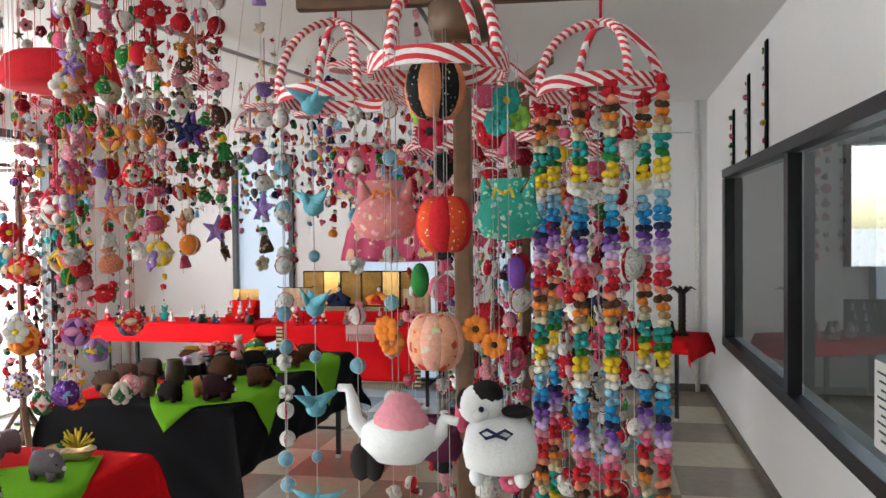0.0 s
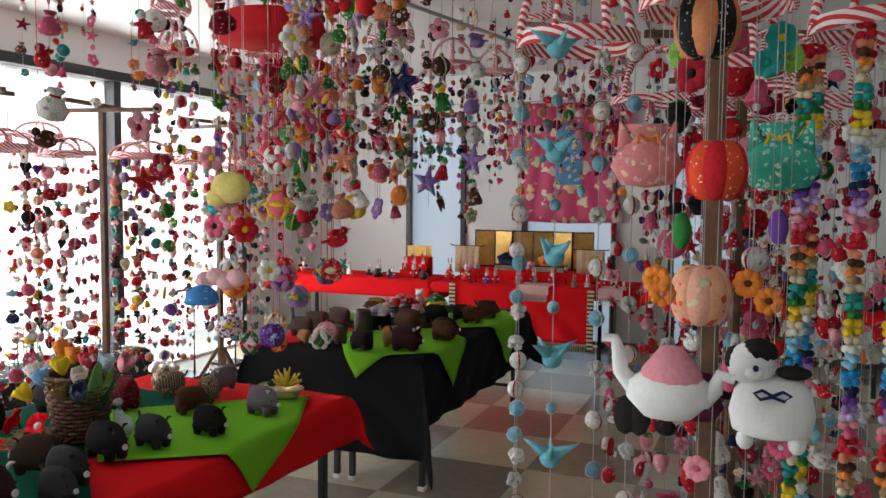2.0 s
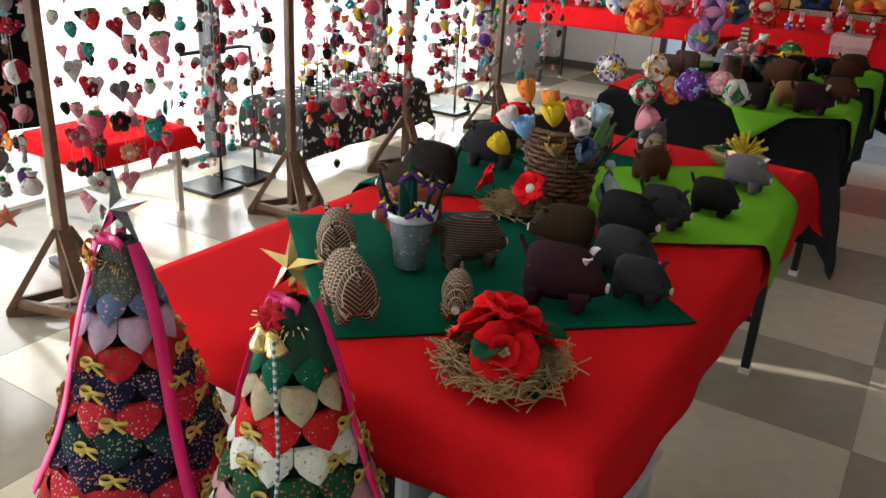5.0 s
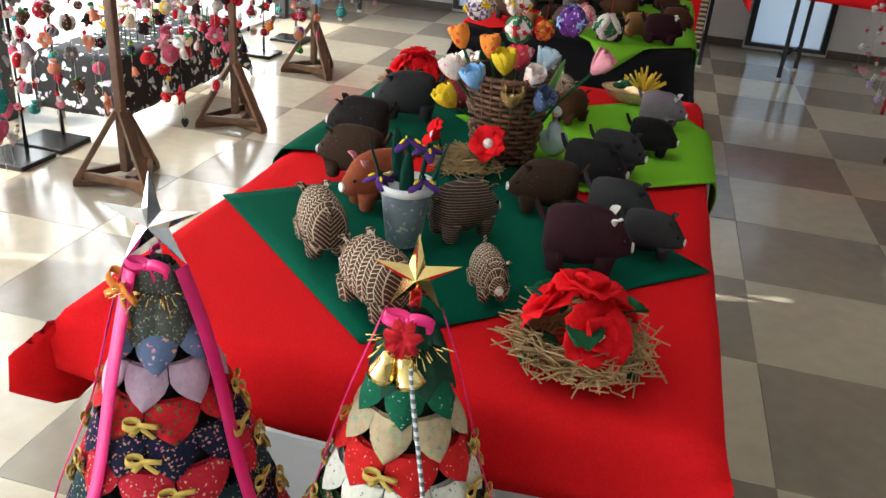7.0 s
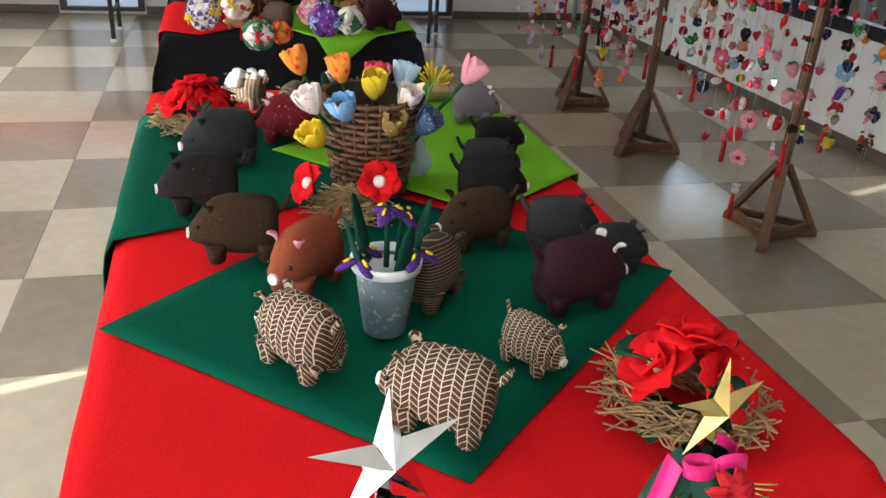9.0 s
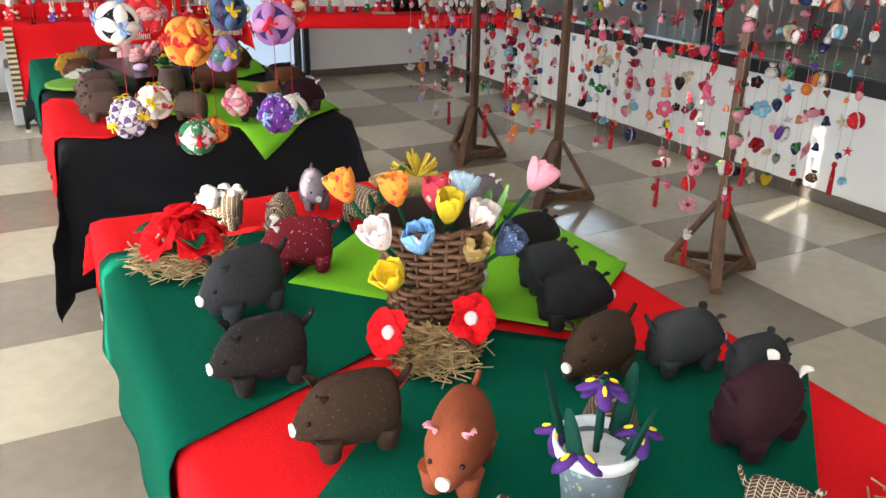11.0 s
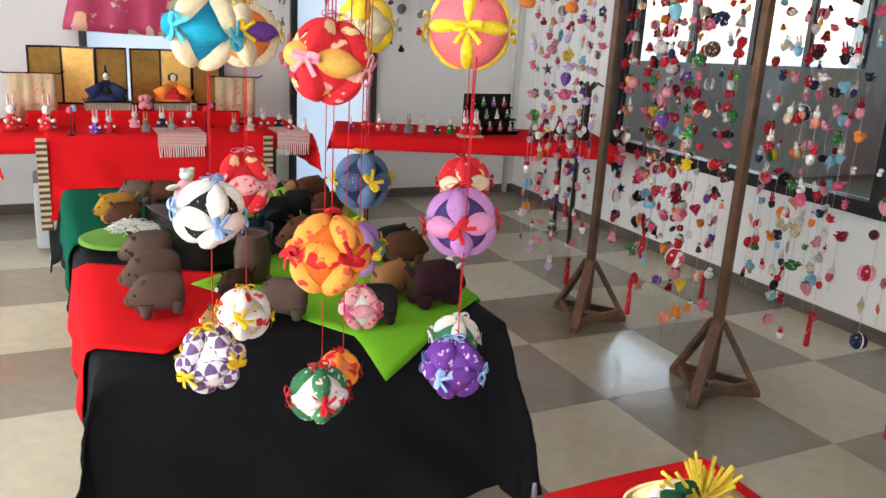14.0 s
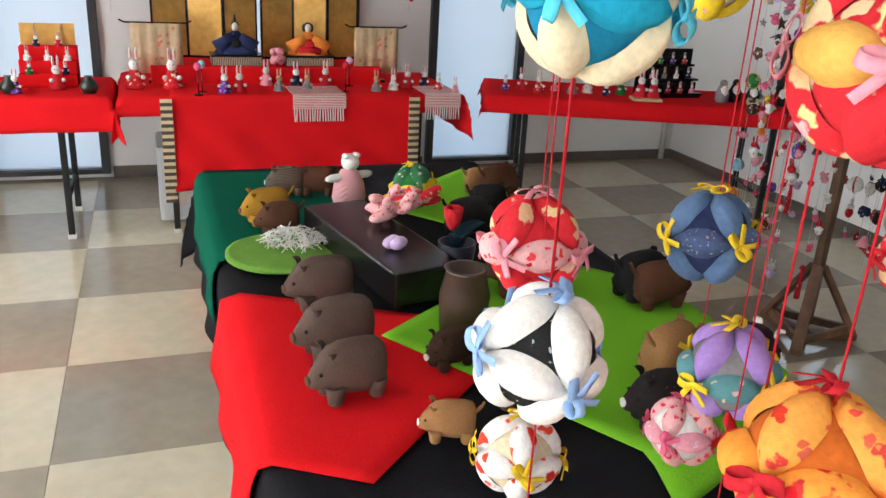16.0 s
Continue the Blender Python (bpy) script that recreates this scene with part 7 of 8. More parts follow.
# ---- the court doll table ----
ZH = 0.716
GOLDP = mat("gold_leaf_paper", (0.62, 0.36, 0.09), 0.38, metal=0.55, grain=30, vary=0.25, big=5)
LACQ = mat("black_lacquer", (0.008, 0.007, 0.007), 0.25, bump=0.02)
SKIN = mat("doll_face", (0.72, 0.64, 0.56), 0.5, vary=0.03)
HAIR = mat("doll_hair", (0.008, 0.007, 0.007), 0.5)
rz = thing("riser", "low riser covered in red cloth behind the dolls", "riser")
bm = bmesh.new()
box(bm, (-2.25, 7.30, ZH + 0.045), (1.22, 0.40, 0.09), bevel=0.008)
part("block", bm, RED, rz)
for x0 in (-2.84, -2.26):
    s = thing("folding_screen", "gold leaf folding screen with black edging", "folding screen", "gold folding screens")
    for k in range(3):
        a, b = x0 + 0.188 * k, x0 + 0.188 * (k + 1)
        ya, yb = 7.42 + 0.05 * (k % 2), 7.42 + 0.05 * ((k + 1) % 2)
        d = Vector((b - a, yb - ya, 0))
        m = Matrix.Translation(((a + b) / 2, (ya + yb) / 2, ZH + 0.09)) @ Matrix.Rotation(math.atan2(d.y, d.x), 4, "Z")
        bm = bmesh.new()
        box(bm, (0, 0, 0.175), (d.length - 0.012, 0.008, 0.338), m=m)
        p = part("leaf", bm, GOLDP, s)
        for c, sz in (((0, 0, 0.348), (d.length, 0.014, 0.012)), ((0, 0, 0.006), (d.length, 0.014, 0.012)), ((-d.length / 2 + 0.004, 0, 0.177), (0.008, 0.014, 0.33)), ((d.length / 2 - 0.004, 0, 0.177), (0.008, 0.014, 0.33))):
            bm = bmesh.new()
            box(bm, c, sz, m=m)
            part("edging", bm, LACQ, p)


def court_doll(x, y, z, robe, inner, hat, label):
    pl = thing("doll_platform", "small platform with a striped brocade edge", "platform", "doll platforms", m=pose(x, y, z))
    bm = bmesh.new()
    box(bm, (0, 0, 0.022), (0.26, 0.15, 0.044), bevel=0.004)
    part("block", bm, stripes("brocade_edge", (0.05, 0.04, 0.04), (0.55, 0.45, 0.3), 110, axis=(1, 0.2, 0)), pl)
    bm = bmesh.new()
    box(bm, (0, 0, 0.050), (0.27, 0.16, 0.010), bevel=0.003)
    part("top", bm, LACQ, pl)
    bm = bmesh.new()
    lathe(bm, [(0.115, 0), (0.11, 0.012), (0.06, 0.06), (0.035, 0.10), (0.018, 0.118), (0.004, 0.12)], 14, Matrix.Diagonal((1, 0.62, 1, 1)))
    for s in (-1, 1):
        rod(bm, (0.02 * s, -0.02, 0.085), (0.10 * s, -0.03, 0.03), 0.03, 0.042, 8)
    blob(bm, (0, -0.04, 0.055), (0.03, 0.02, 0.03), mi=1, u=8, v=6)
    blob(bm, (0, -0.004, 0.140), (0.018, 0.018, 0.023), mi=2, u=10, v=8)
    blob(bm, (0, 0.006, 0.150), (0.022, 0.018, 0.020), mi=3, u=10, v=6)
    if hat:
        rod(bm, (0, 0.004, 0.16), (0, 0.010, 0.205), 0.010, 0.004, 8, 3)
    else:
        for s in (-1, 1):
            blob(bm, (0.02 * s, 0.006, 0.14), (0.012, 0.012, 0.022), mi=3, u=8, v=6)
        rod(bm, (-0.06, -0.05, 0.03), (0.06, -0.05, 0.02), 0.022, 0.022, 8, 1)
    solo("court_doll", bm, [robe, inner, SKIN, HAIR], label, "doll", "court dolls", m=pose(x, y, z + 0.055))


court_doll(-2.42, 7.22, ZH + 0.09, COL["navy"], COL["dark"], True, "seated court doll in a dark navy robe and tall hat")
court_doll(-2.03, 7.22, ZH + 0.09, COL["orange"], COL["red"], False, "seated court doll in an orange and red layered robe")
for x in (-2.82, -1.66):
    s = thing("curtain_stand", "small stand with a gold brocade curtain on a black rod", "curtain stand", "curtain stands", m=pose(x, 7.16, ZH))
    bm = bmesh.new()
    tube(bm, [(-0.175, 0, 0.315), (-0.15, 0, 0.302), (0.15, 0, 0.302), (0.175, 0, 0.315)], 0.005, 6)
    part("rod", bm, LACQ, s)
    bm = bmesh.new()
    rod(bm, (0, 0, 0), (0, 0, 0.30), 0.005, seg=8)
    box(bm, (0, 0, 0.008), (0.10, 0.06, 0.016))
    part("post", bm, LACQ, s)
    bm = bmesh.new()
    g = [[bm.verts.new((-0.125 + 0.25 * i / 14, -0.008 + 0.006 * math.sin(i * 1.9), 0.30 - 0.25 * j)) for j in (0, 1)] for i in range(15)]
    for i in range(14):
        bm.faces.new((g[i][0], g[i + 1][0], g[i + 1][1], g[i][1])).smooth = True
    c = part("curtain", bm, mat("brocade", (0.55, 0.40, 0.24), 0.7, second=(0.55, 0.22, 0.12), amount=0.25, big=6), s, "gold and rust brocade curtain")
    c.modifiers.new("thick", "SOLIDIFY").thickness = 0.003


def rabbit_doll_mesh(robe, fur, ear):
    bm = bmesh.new()
    lathe(bm, [(0.030, 0), (0.032, 0.008), (0.022, 0.04), (0.014, 0.058), (0.003, 0.062)], 12)
    blob(bm, (0, -0.002, 0.074), (0.017, 0.017, 0.018), mi=1, u=10, v=8)
    for s in (-1, 1):
        blob(bm, (0.009 * s, 0.002, 0.108), (0.0055, 0.004, 0.022), mi=1, u=6, v=6)
        blob(bm, (0.009 * s, -0.002, 0.108), (0.003, 0.003, 0.016), mi=2, u=6, v=4)
        blob(bm, (0.022 * s, -0.014, 0.036), (0.009, 0.014, 0.008), mi=1, u=6, v=5)
        blob(bm, (0.006 * s, -0.018, 0.078), 0.002, mi=3, u=5, v=4)
    return mesh("rabbit_doll", bm, [robe, COL[fur], COL[ear], EYE_M])


RD = [rabbit_doll_mesh(PR[p] if p in PR else COL[p], f, "pink") for p, f in (("purpleprint", "white"), ("red", "white"), ("redflower", "white"), ("pink", "white"), ("grey", "tan"), ("whitered", "white"), ("navyflower", "white"), ("green", "white"))]
rg = random.Random(77)


def rabbit(x, y, z, k, s=1.0, turn=0.0):
    names = ("purple", "red", "red print", "pink", "grey", "red and white", "navy", "green")
    ob = new("rabbit_doll", RD[k % len(RD)])
    ob.matrix_basis = pose(x, y, z, 0, 0, turn) @ Matrix.Scale(s, 4)
    tagged(ob, "small rabbit doll in a " + names[k % len(RD)] + " dress on red cloth", "doll", "rabbit dolls")


for (x, y), k, s in (((-2.935, 6.991), 2, 1.55), ((-2.757, 6.971), 2, 1.55), ((-2.516, 6.827), 0, 1.05), ((-2.442, 6.851), 1, 1.05), ((-2.282, 7.058), 3, 1.05), ((-2.241, 6.878), 4, 0.9), ((-2.133, 7.006), 6, 1.05), ((-2.093, 6.895), 4, 0.9), ((-1.971, 7.025), 1, 1.05),
                  ((-1.733, 6.854), 4, 0.9), ((-1.628, 6.896), 5, 0.9), ((-1.524, 6.977), 1, 1.0), ((-1.417, 7.004), 6, 0.9), ((-1.380, 6.868), 2, 0.8), ((-1.304, 6.805), 3, 0.7)):
    rabbit(x, y, ZH, k, s, rg.uniform(-20, 20))
for (x, y), c1 in (((-2.623, 6.840), "sky"), ((-1.902, 6.838), "red"), ((-2.646, 6.764), "rose"), ((-1.844, 7.011), "lilac")):
    l = thing("paper_lantern", "small round lantern on a thin black stand", "lantern", "doll lanterns", m=pose(x, y, ZH))
    bm = bmesh.new()
    rod(bm, (0, 0, 0.006), (0, 0, 0.12), 0.003, seg=6)
    lathe(bm, [(0.022, 0), (0.022, 0.006), (0.003, 0.008)], 12)
    part("stand", bm, LACQ, l)
    bm = bmesh.new()
    blob(bm, (0, 0, 0.14), (0.018, 0.018, 0.020), u=10, v=8)
    part("shade", bm, COL[c1], l)
bm = bmesh.new()
for k in range(16):
    d = Vector((rg.uniform(-1, 1), rg.uniform(-1, 1), rg.uniform(-1, 1))).normalized() * 0.032
    blob(bm, d + Vector((0, 0, 0.05)), 0.020, u=6, v=4)
solo("blossom_ball", bm, COL["pink"], "pink blossom ball between the court dolls", "ornament", m=pose(-2.21, 7.15, ZH + 0.09))
# edging bands and fringes on the front cloth
for x in (-2.80, -1.56):
    bm = bmesh.new()
    n = 30
    for k in range(n):
        box(bm, (x, 6.715 - 0.012 * (k / n), 0.70 - 0.017 * k), (0.055, 0.010, 0.0165), mi=k % 2)
    solo("woven_border", bm, [mat("straw_band", (0.60, 0.46, 0.27), 0.8), mat("dark_band", (0.07, 0.05, 0.04), 0.8)], "straw and black woven border on the red cloth", "border", "woven borders")
for x, w, c in ((-2.06, 0.27, "white"), (-1.40, 0.20, "white")):
    f = thing("fringed_mat", "small red mat with a knotted %s fringe" % c, "mat", "fringed mats")
    bm = bmesh.new()
    box(bm, (x, 6.86, ZH + 0.008), (w, 0.24, 0.004))
    box(bm, (x, 6.722, ZH - 0.028), (w, 0.006, 0.072))
    part("weave", bm, stripes("red_white_knot", (0.55, 0.04, 0.05), (0.75, 0.7, 0.66), 120, axis=(0, 0.3, 1)), f)
    bm = bmesh.new()
    for k in range(int(w / 0.013)):
        px = x - w / 2 + 0.006 + 0.013 * k
        rod(bm, (px, 6.716, ZH - 0.062), (px + rg.uniform(-.003, .003), 6.712, ZH - 0.125), 0.003, seg=5)
    part("fringe", bm, COL[c], f)
bm = bmesh.new()
for k in range(60):
    px = -2.76 + k * 1.18 / 60
    rod(bm, (px, 6.69, 0.255), (px + rg.uniform(-.004, .004), 6.685, 0.19), 0.003, seg=4)
solo("cloth_fringe", bm, mat("straw_band", (0.60, 0.46, 0.27), 0.8), "straw-coloured fringe along the cloth's lower edge", "fringe", kind="stuff")
# trolley of clear boxes under the doll table
b = thing("storage_box", "grey translucent plastic storage box under the table", "box", "storage boxes", m=pose(-2.86, 6.95, 0))
bm = bmesh.new()
box(bm, (0.25, 0.2, 0.22), (0.5, 0.4, 0.40), bevel=0.02)
part("box_body", bm, mat("frosted_plastic", (0.42, 0.44, 0.46), 0.35), b)

# ---- kimono on the back wall ----
kim = thing("kimono", "pink flowered kimono hung flat against the wall", "kimono", m=pose(-2.06, 7.89, 0))
KM = mat("kimono_silk", (0.55, 0.05, 0.14), 0.55, second=(0.72, 0.55, 0.42), amount=0.40, big=2.0, grain=60)
bm = bmesh.new()
rows = [(1.24, 0.56), (1.30, 0.55), (1.6, 0.47), (1.9, 0.42), (2.15, 0.40), (2.40, 0.38)]
g = [[bm.verts.new((w * (2 * i / 24 - 1), 0.012 * math.sin(i * 1.3 + z), z - 0.02 * (1 - abs(2 * i / 24 - 1)) * (z < 1.5))) for i in range(25)] for z, w in rows]
for a, b in zip(g, g[1:]):
    for i in range(24):
        bm.faces.new((a[i], a[i + 1], b[i + 1], b[i])).smooth = True
p = part("robe", bm, KM, kim)
p.modifiers.new("thick", "SOLIDIFY").thickness = 0.006
for s in (-1, 1):
    bm = bmesh.new()
    box(bm, (0.50 * s, 0.0, 2.12), (0.26, 0.02, 0.52), bevel=0.008)
    part("sleeve", bm, KM, kim)
bm = bmesh.new()
box(bm, (0.02, -0.024, 1.90), (0.26, 0.012, 0.60), bevel=0.004)
part("front_panel", bm, mat("kimono_blue", (0.06, 0.22, 0.42), 0.55, second=(0.6, 0.5, 0.4), amount=0.25, big=3), kim, "blue flowered panel")
bm = bmesh.new()
rod(bm, (-0.75, 0, 2.36), (0.75, 0, 2.36), 0.012, seg=10)
part("rod", bm, WOOD, kim)

# ---- left back table: bears, small dolls, tiered stand ----
def bear(x, y, z, c, word):
    bm = bmesh.new()
    blob(bm, (0, 0, 0.045), (0.036, 0.032, 0.046), u=10, v=8)
    blob(bm, (0, -0.004, 0.108), (0.030, 0.028, 0.027), u=10, v=8)
    blob(bm, (0, -0.03, 0.102), (0.012, 0.012, 0.010), mi=1, u=8, v=6)
    for s in (-1, 1):
        blob(bm, (0.024 * s, 0, 0.135), (0.011, 0.007, 0.011), u=8, v=6)
        blob(bm, (0.036 * s, -0.012, 0.06), (0.013, 0.022, 0.013), u=8, v=6)
        blob(bm, (0.024 * s, -0.034, 0.014), (0.015, 0.024, 0.014), u=8, v=6)
    solo("teddy_bear", bm, [COL[c], COL["tan"]], "small seated %s teddy bear" % word, "stuffed toy", "teddy bears", m=pose(x, y, z, 0, 0, rg.uniform(-20, 20)))


bear(-4.50, 6.98, ZH, "dark", "black")
bear(-4.28, 6.98, ZH, "dark", "black")
bear(-4.06, 7.0, ZH, "teal", "green")
for n in range(9):
    rabbit(-4.62 + 0.17 * n + rg.uniform(-.03, .03), 6.88 + rg.uniform(-.03, .12), ZH, n + 1, rg.uniform(0.9, 1.3), rg.uniform(-20, 20))
ts = thing("tiered_stand", "three-step red doll stand with a gold screen", "doll stand", m=pose(-3.33, 7.02, ZH))
for k in range(3):
    bm = bmesh.new()
    box(bm, (0, 0.05 + 0.05 * k, 0.03 + 0.03 * k), (0.26, 0.10, 0.06 + 0.06 * k), bevel=0.003)
    part("step", bm, RED, ts)
bm = bmesh.new()
for k in range(4):
    box(bm, (0, 0, 0.22), (0.062, 0.005, 0.13), m=Matrix.Translation((-0.093 + 0.062 * k, 0.17 + 0.012 * (k % 2), 0)))
part("screen", bm, GOLDP, ts, "small gold screen")
for n, (dx, dy, dz, k) in enumerate(((-0.05, 0.14, 0.18, 6), (0.05, 0.14, 0.18, 1), (-0.09, 0.08, 0.12, 5), (0, 0.08, 0.12, 5), (0.09, 0.08, 0.12, 5), (-0.08, 0.03, 0.06, 7), (0.08, 0.03, 0.06, 6))):
    rabbit(-3.33 + dx, 7.02 + dy - 0.02, ZH + dz, k, 0.55)
for n, (x, c) in enumerate(((-3.62, "dark"), (-3.14, "dark"), (-3.48, "green"))):
    bm = bmesh.new()
    lathe(bm, [(0.03, 0), (0.045, 0.03), (0.03, 0.055), (0.015, 0.07), (0.02, 0.08)], 14)
    solo("small_jar", bm, mat("jar_" + c, (0.02, 0.03, 0.02), 0.3), "small dark glazed jar on red cloth", "jar", "small jars", m=pose(x, 6.86, ZH))

# ---- right back table: black stepped shelf, penguins, palm ----
def on_rt(x, y, z=0.0, turn=0.0):
    return RT @ pose(x, y, ZH + z, 0, 0, turn)


sh = thing("stepped_shelf", "black stepped shelf holding tiny figures", "shelf", m=on_rt(1.05, 0.30, 0, 21))
bm = bmesh.new()
box(bm, (0, 0.085, 0.13), (0.36, 0.012, 0.26))
part("back", bm, LACQ, sh)
for k in range(3):
    bm = bmesh.new()
    box(bm, (0, 0.05 - 0.055 * (2 - k) + 0.02, 0.02 + 0.075 * k), (0.36, 0.055, 0.012))
    box(bm, (0, 0.05 - 0.055 * (2 - k) + 0.02, 0.007 + 0.0375 * k), (0.34, 0.045, max(0.014, 0.075 * k)))
    part("step", bm, LACQ, sh)
for k in range(3):
    for j in range(4):
        ob = new("tiny_figure", RD[(k * 3 + j) % len(RD)])
        ob.matrix_basis = sh.matrix_basis @ pose(-0.12 + 0.08 * j, 0.05 - 0.055 * (2 - k) + 0.015, 0.027 + 0.075 * k) @ Matrix.Scale(0.5, 4)
        tagged(ob, "tiny rabbit figure on the black stepped shelf", "figurine", "tiny shelf figures")
for n in range(5):
    bm = bmesh.new()
    lathe(bm, [(0.022, 0), (0.030, 0.012), (0.030, 0.045), (0.017, 0.075), (0.003, 0.078)], 12)
    blob(bm, (0, 0, 0.085), (0.018, 0.018, 0.018), u=8, v=6)
    blob(bm, (0, -0.010, 0.045), (0.022, 0.022, 0.034), mi=1, u=8, v=6)
    rod(bm, (0, -0.016, 0.085), (0, -0.032, 0.082), 0.005, 0.001, 6, 2)
    solo("penguin_doll", bm, [COL["dark"] if n % 3 else COL["grey"], COL["white"], COL["orange"]], "small cloth penguin beside the shelf", "stuffed toy", "cloth penguins", m=on_rt(1.32 + 0.085 * n, 0.18 + 0.05 * (n % 2), 0, 10 - 9 * n) @ Matrix.Scale(1.25, 4))
for n in range(8):
    x, y, z = on_rt(0.10 + 0.095 * n, 0.18 + 0.07 * (n % 2)).translation
    rabbit(x, y, z, n, 0.95 if n % 3 else 0.7, rg.uniform(-30, 10))
for x in (0.88,):
    bm = bmesh.new()
    box(bm, (0, 0, 0.008), (0.16, 0.10, 0.016), bevel=0.003)
    solo("wooden_tray", bm, mat("pale_wood", (0.5, 0.36, 0.2), 0.5, grain=20, vary=0.2), "small pale wooden tray with two rabbits", "tray", m=on_rt(x, 0.1, 0, 5))
    for s in (-1, 1):
        px, py, pz = on_rt(x + 0.035 * s, 0.1, 0.017).translation
        rabbit(px, py, pz, 1, 1.2)
pt = thing("palm_ornament", "dark dried palm ornament on the red table", "ornament", m=on_rt(1.70, 0.34))
bm = bmesh.new()
lathe(bm, [(0.05, 0), (0.055, 0.01), (0.03, 0.02)] + [(0.026 + 0.006 * (k % 2), 0.02 + 0.018 * k) for k in range(1, 18)] + [(0.01, 0.34)], 10)
part("trunk", bm, mat("palm_dark", (0.03, 0.022, 0.018), 0.8), pt)
for k in range(9):
    bm = bmesh.new()
    a = k * 0.7
    pts = [(0.02 * math.cos(a), 0.02 * math.sin(a), 0.33), (0.07 * math.cos(a), 0.07 * math.sin(a), 0.37), (0.11 * math.cos(a), 0.11 * math.sin(a), 0.35)]
    tube(bm, pts, lambda u: 0.014 - 0.011 * u, 5)
    part("frond", bm, mat("palm_dark", (0.03, 0.022, 0.018), 0.8), pt)
bm = bmesh.new()
for k in range(6):
    blob(bm, (0.035 * (k % 3) - 0.035, 0.035 * (k // 3), 0.02), (0.015, 0.015, 0.022), u=8, v=6)
solo("egg_group", bm, mat("egg_shell", (0.5, 0.42, 0.28), 0.6), "cluster of small patterned eggs on red cloth", "eggs", m=on_rt(1.5, 0.12))

# ---- window side: white flower display, black trays, metal hanger stands ----
fd = thing("flower_display", "white cloth flowers on the low patterned table", "cloth flowers")
for n in range(34):
    bm = bmesh.new()
    x, y = -4.6 + rg.uniform(-.16, .16), 4.05 + rg.uniform(-.5, .5)
    h = rg.uniform(0.05, 0.24)
    petal_flower(bm, (x, y, 0.37 + h), rg.uniform(0.03, 0.05), rg.uniform(-.6, .6), rg.uniform(0, 6), n=5)
    rod(bm, (x, y, 0.37), (x, y, 0.37 + h), 0.003, seg=5, mi=2)
    part("bloom", bm, [COL[rg.choice(["white", "white", "cream", "pink", "yellow"])], COL["yellow"], LEAF], fd)
for y, s in ((2.9, 1), (5.3, 1), (3.15, -1), (5.85, 1)):
    hs = thing("hanger_stand", "black metal hanger stand with small hanging charms", "display stand", "metal hanger stands", m=pose(-4.55, y, 0))
    bm = bmesh.new()
    box(bm, (0, 0, 0.012), (0.26, 0.22, 0.024), bevel=0.004)
    part("base", bm, LACQ, hs)
    bm = bmesh.new()
    tube(bm, [(0, 0.08, 0.02), (0, 0.08, 0.62), (0, 0.07, 0.70), (0, 0.0, 0.71), (0, -0.14, 0.71)], 0.010, 8)
    part("arm", bm, STEEL, hs)
    for k in range(4):
        strand(hs, rg.uniform(-.06, .06), -0.13 + 0.05 * k, 0.705, 0.15, 0.10, 0.05, rg, "dusk")
for n in range(10):
    bm = bmesh.new()
    blob(bm, (0, 0, 0.03), (0.03, 0.025, 0.03), u=8, v=6)
    blob(bm, (0, -0.01, 0.07), 0.02, mi=1, u=8, v=6)
    solo("small_figure", bm, [COL[rg.choice(["red", "grey", "navy", "yellow"])], COL["white"]], "small cloth figure on the low red table", "figurine", "small cloth figures", m=pose(-4.62 + rg.uniform(-.15, .15), 2.16 + 0.045 * n, 0.407))
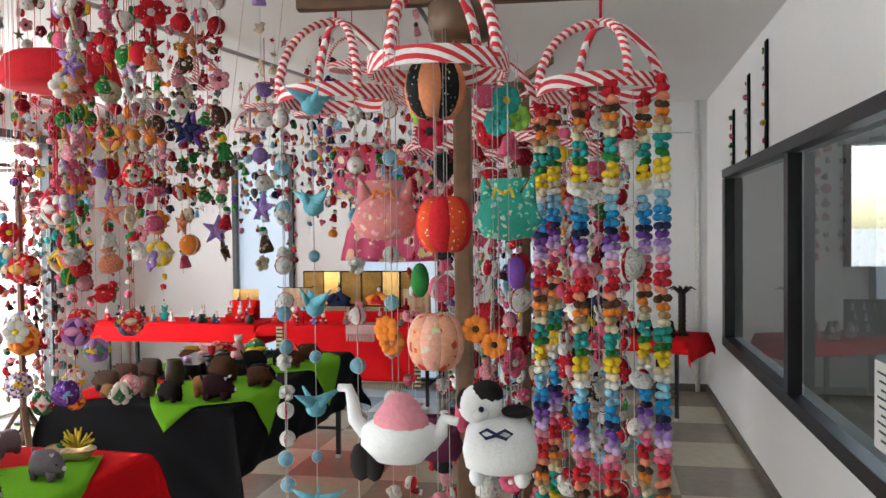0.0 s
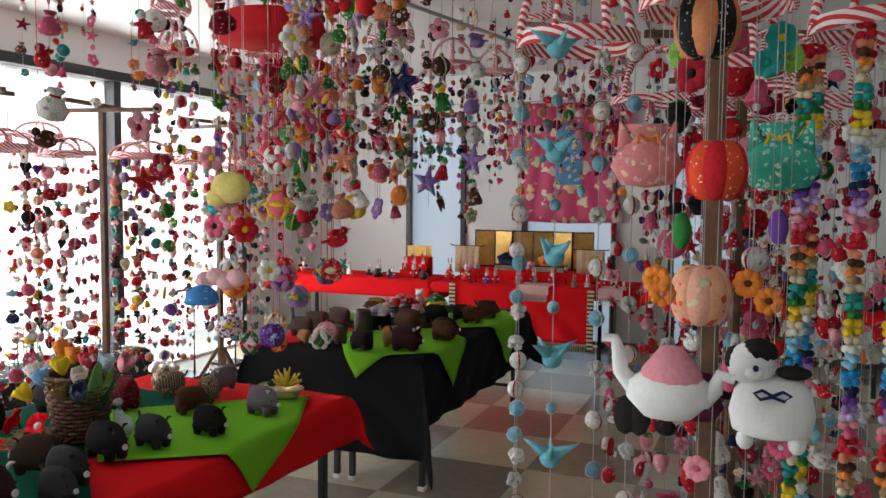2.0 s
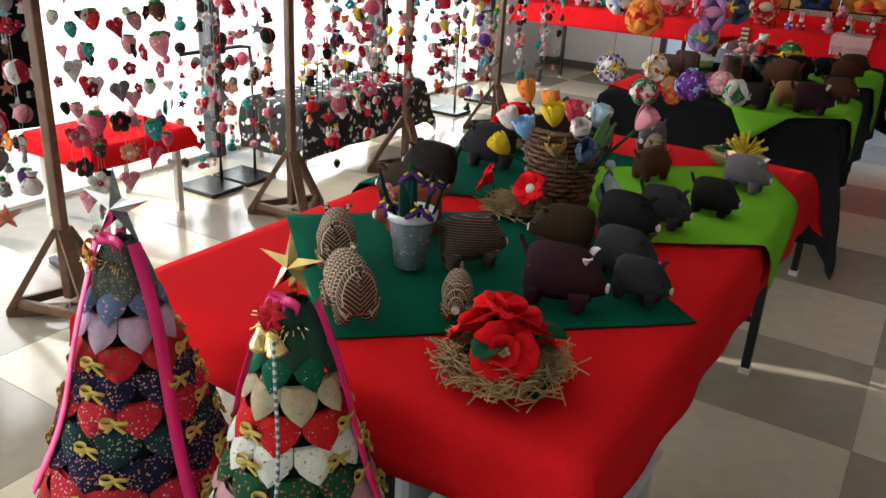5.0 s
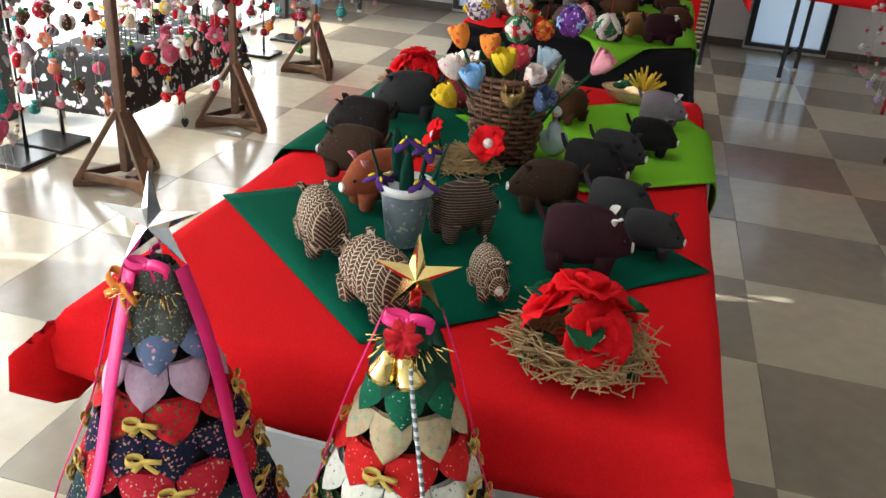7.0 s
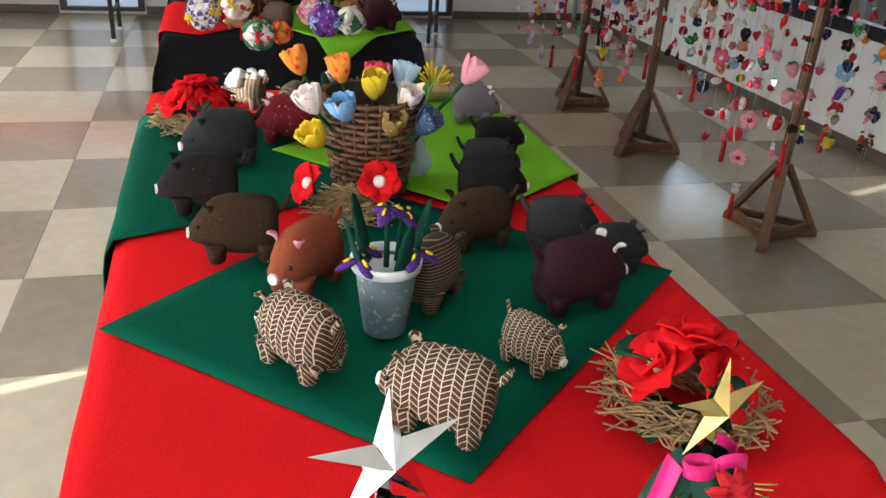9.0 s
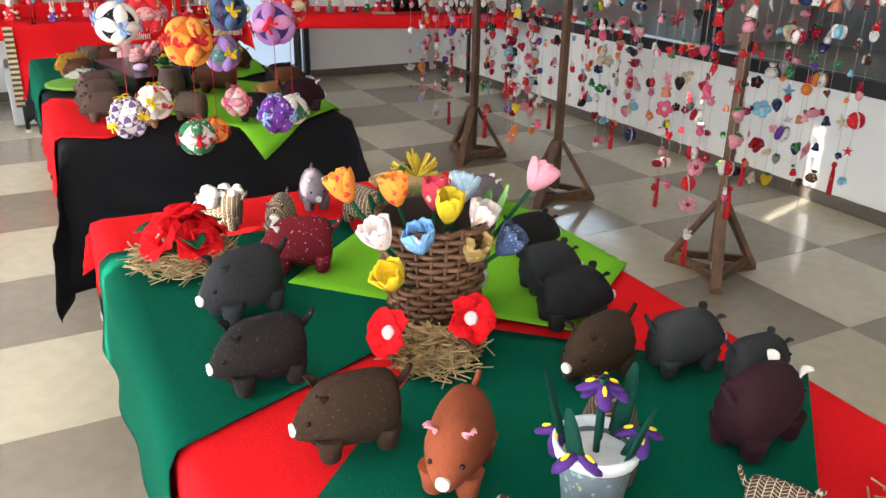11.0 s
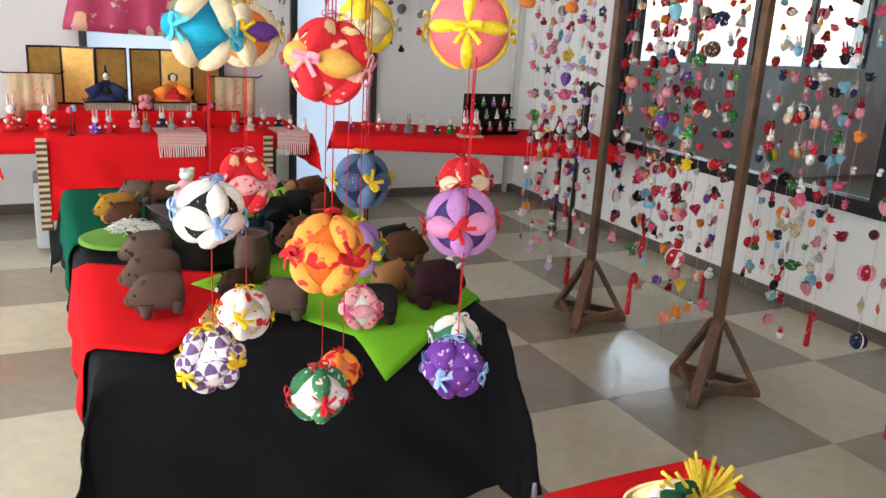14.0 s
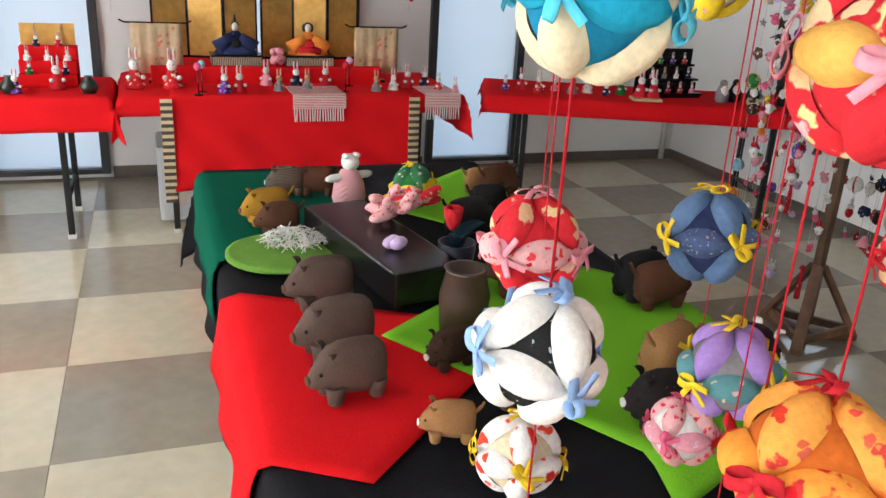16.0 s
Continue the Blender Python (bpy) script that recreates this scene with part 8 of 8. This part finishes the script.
# dark panel with pinned charms standing by the near window stand
pn = thing("display_panel", "dark upright panel covered with pink and red charms", "panel", m=pose(-4.25, 1.62, 0, 0, 0, 78))
bm = bmesh.new()
box(bm, (0, 0, 1.05), (0.42, 0.02, 0.9), bevel=0.004)
part("board", bm, BLACKC, pn)
for s in (-1, 1):
    bm = bmesh.new()
    box(bm, (0.2 * s, 0.015, 0.75), (0.025, 0.012, 1.5))
    box(bm, (0.2 * s, 0.015, 0.012), (0.03, 0.25, 0.024))
    part("upright", bm, STEEL, pn)
for n in range(46):
    ob = new("charm", charm_mesh(rg.choice(KINDS), rg.choice(PAL["dusk"])))
    ob.parent, ob.matrix_basis = pn, Matrix.Translation((rg.uniform(-.19, .19), -0.03, rg.uniform(0.62, 1.48))) @ Matrix.Scale(0.06, 4)
# ---- floor tiles ----
floor = slab("floor", (XL - 0.16, YF - 0.16, -0.2), (6.3, YB + 0.16, -0.003), GROUT, label="floor of large beige and taupe checker tiles", category="floor")
TS, TX, TY = 0.605, -3.205, 4.845
bm = bmesh.new()
h = TS / 2 - 0.0008
vs = [bm.verts.new(v) for v in ((-h, -h, -0.0005), (h, -h, -0.0005), (h, h, -0.0005), (-h, h, -0.0005))]
k = h - 0.0015
ts = [bm.verts.new(v) for v in ((-k, -k, 0), (k, -k, 0), (k, k, 0), (-k, k, 0))]
bs = [bm.verts.new(v) for v in ((-h, -h, -0.003), (h, -h, -0.003), (h, h, -0.003), (-h, h, -0.003))]
bm.faces.new(ts)
for i in range(4):
    bm.faces.new((vs[i], vs[(i + 1) % 4], ts[(i + 1) % 4], ts[i]))
    bm.faces.new((bs[i], bs[(i + 1) % 4], vs[(i + 1) % 4], vs[i]))
tile_a = mesh("tile_a", bm, TILE_A)
tile_b = tile_a.copy()
tile_b.materials.clear()
tile_b.materials.append(TILE_B)
for i in range(-3, 7):
    for j in range(-14, 6):
        cx, cy = TX + (i + 0.5) * TS, TY + (j + 0.5) * TS
        if XL + 0.1 < cx < XR + 0.25 and YF < cy < YB + 0.2:
            t = new("tile", tile_a if (i + j) % 2 else tile_b)
            t.parent = floor
            t.matrix_basis = Matrix.Translation((cx, cy, 0)) @ Matrix.Rotation(radians(90 * ((i * 7 + j * 3) % 4)), 4, "Z")
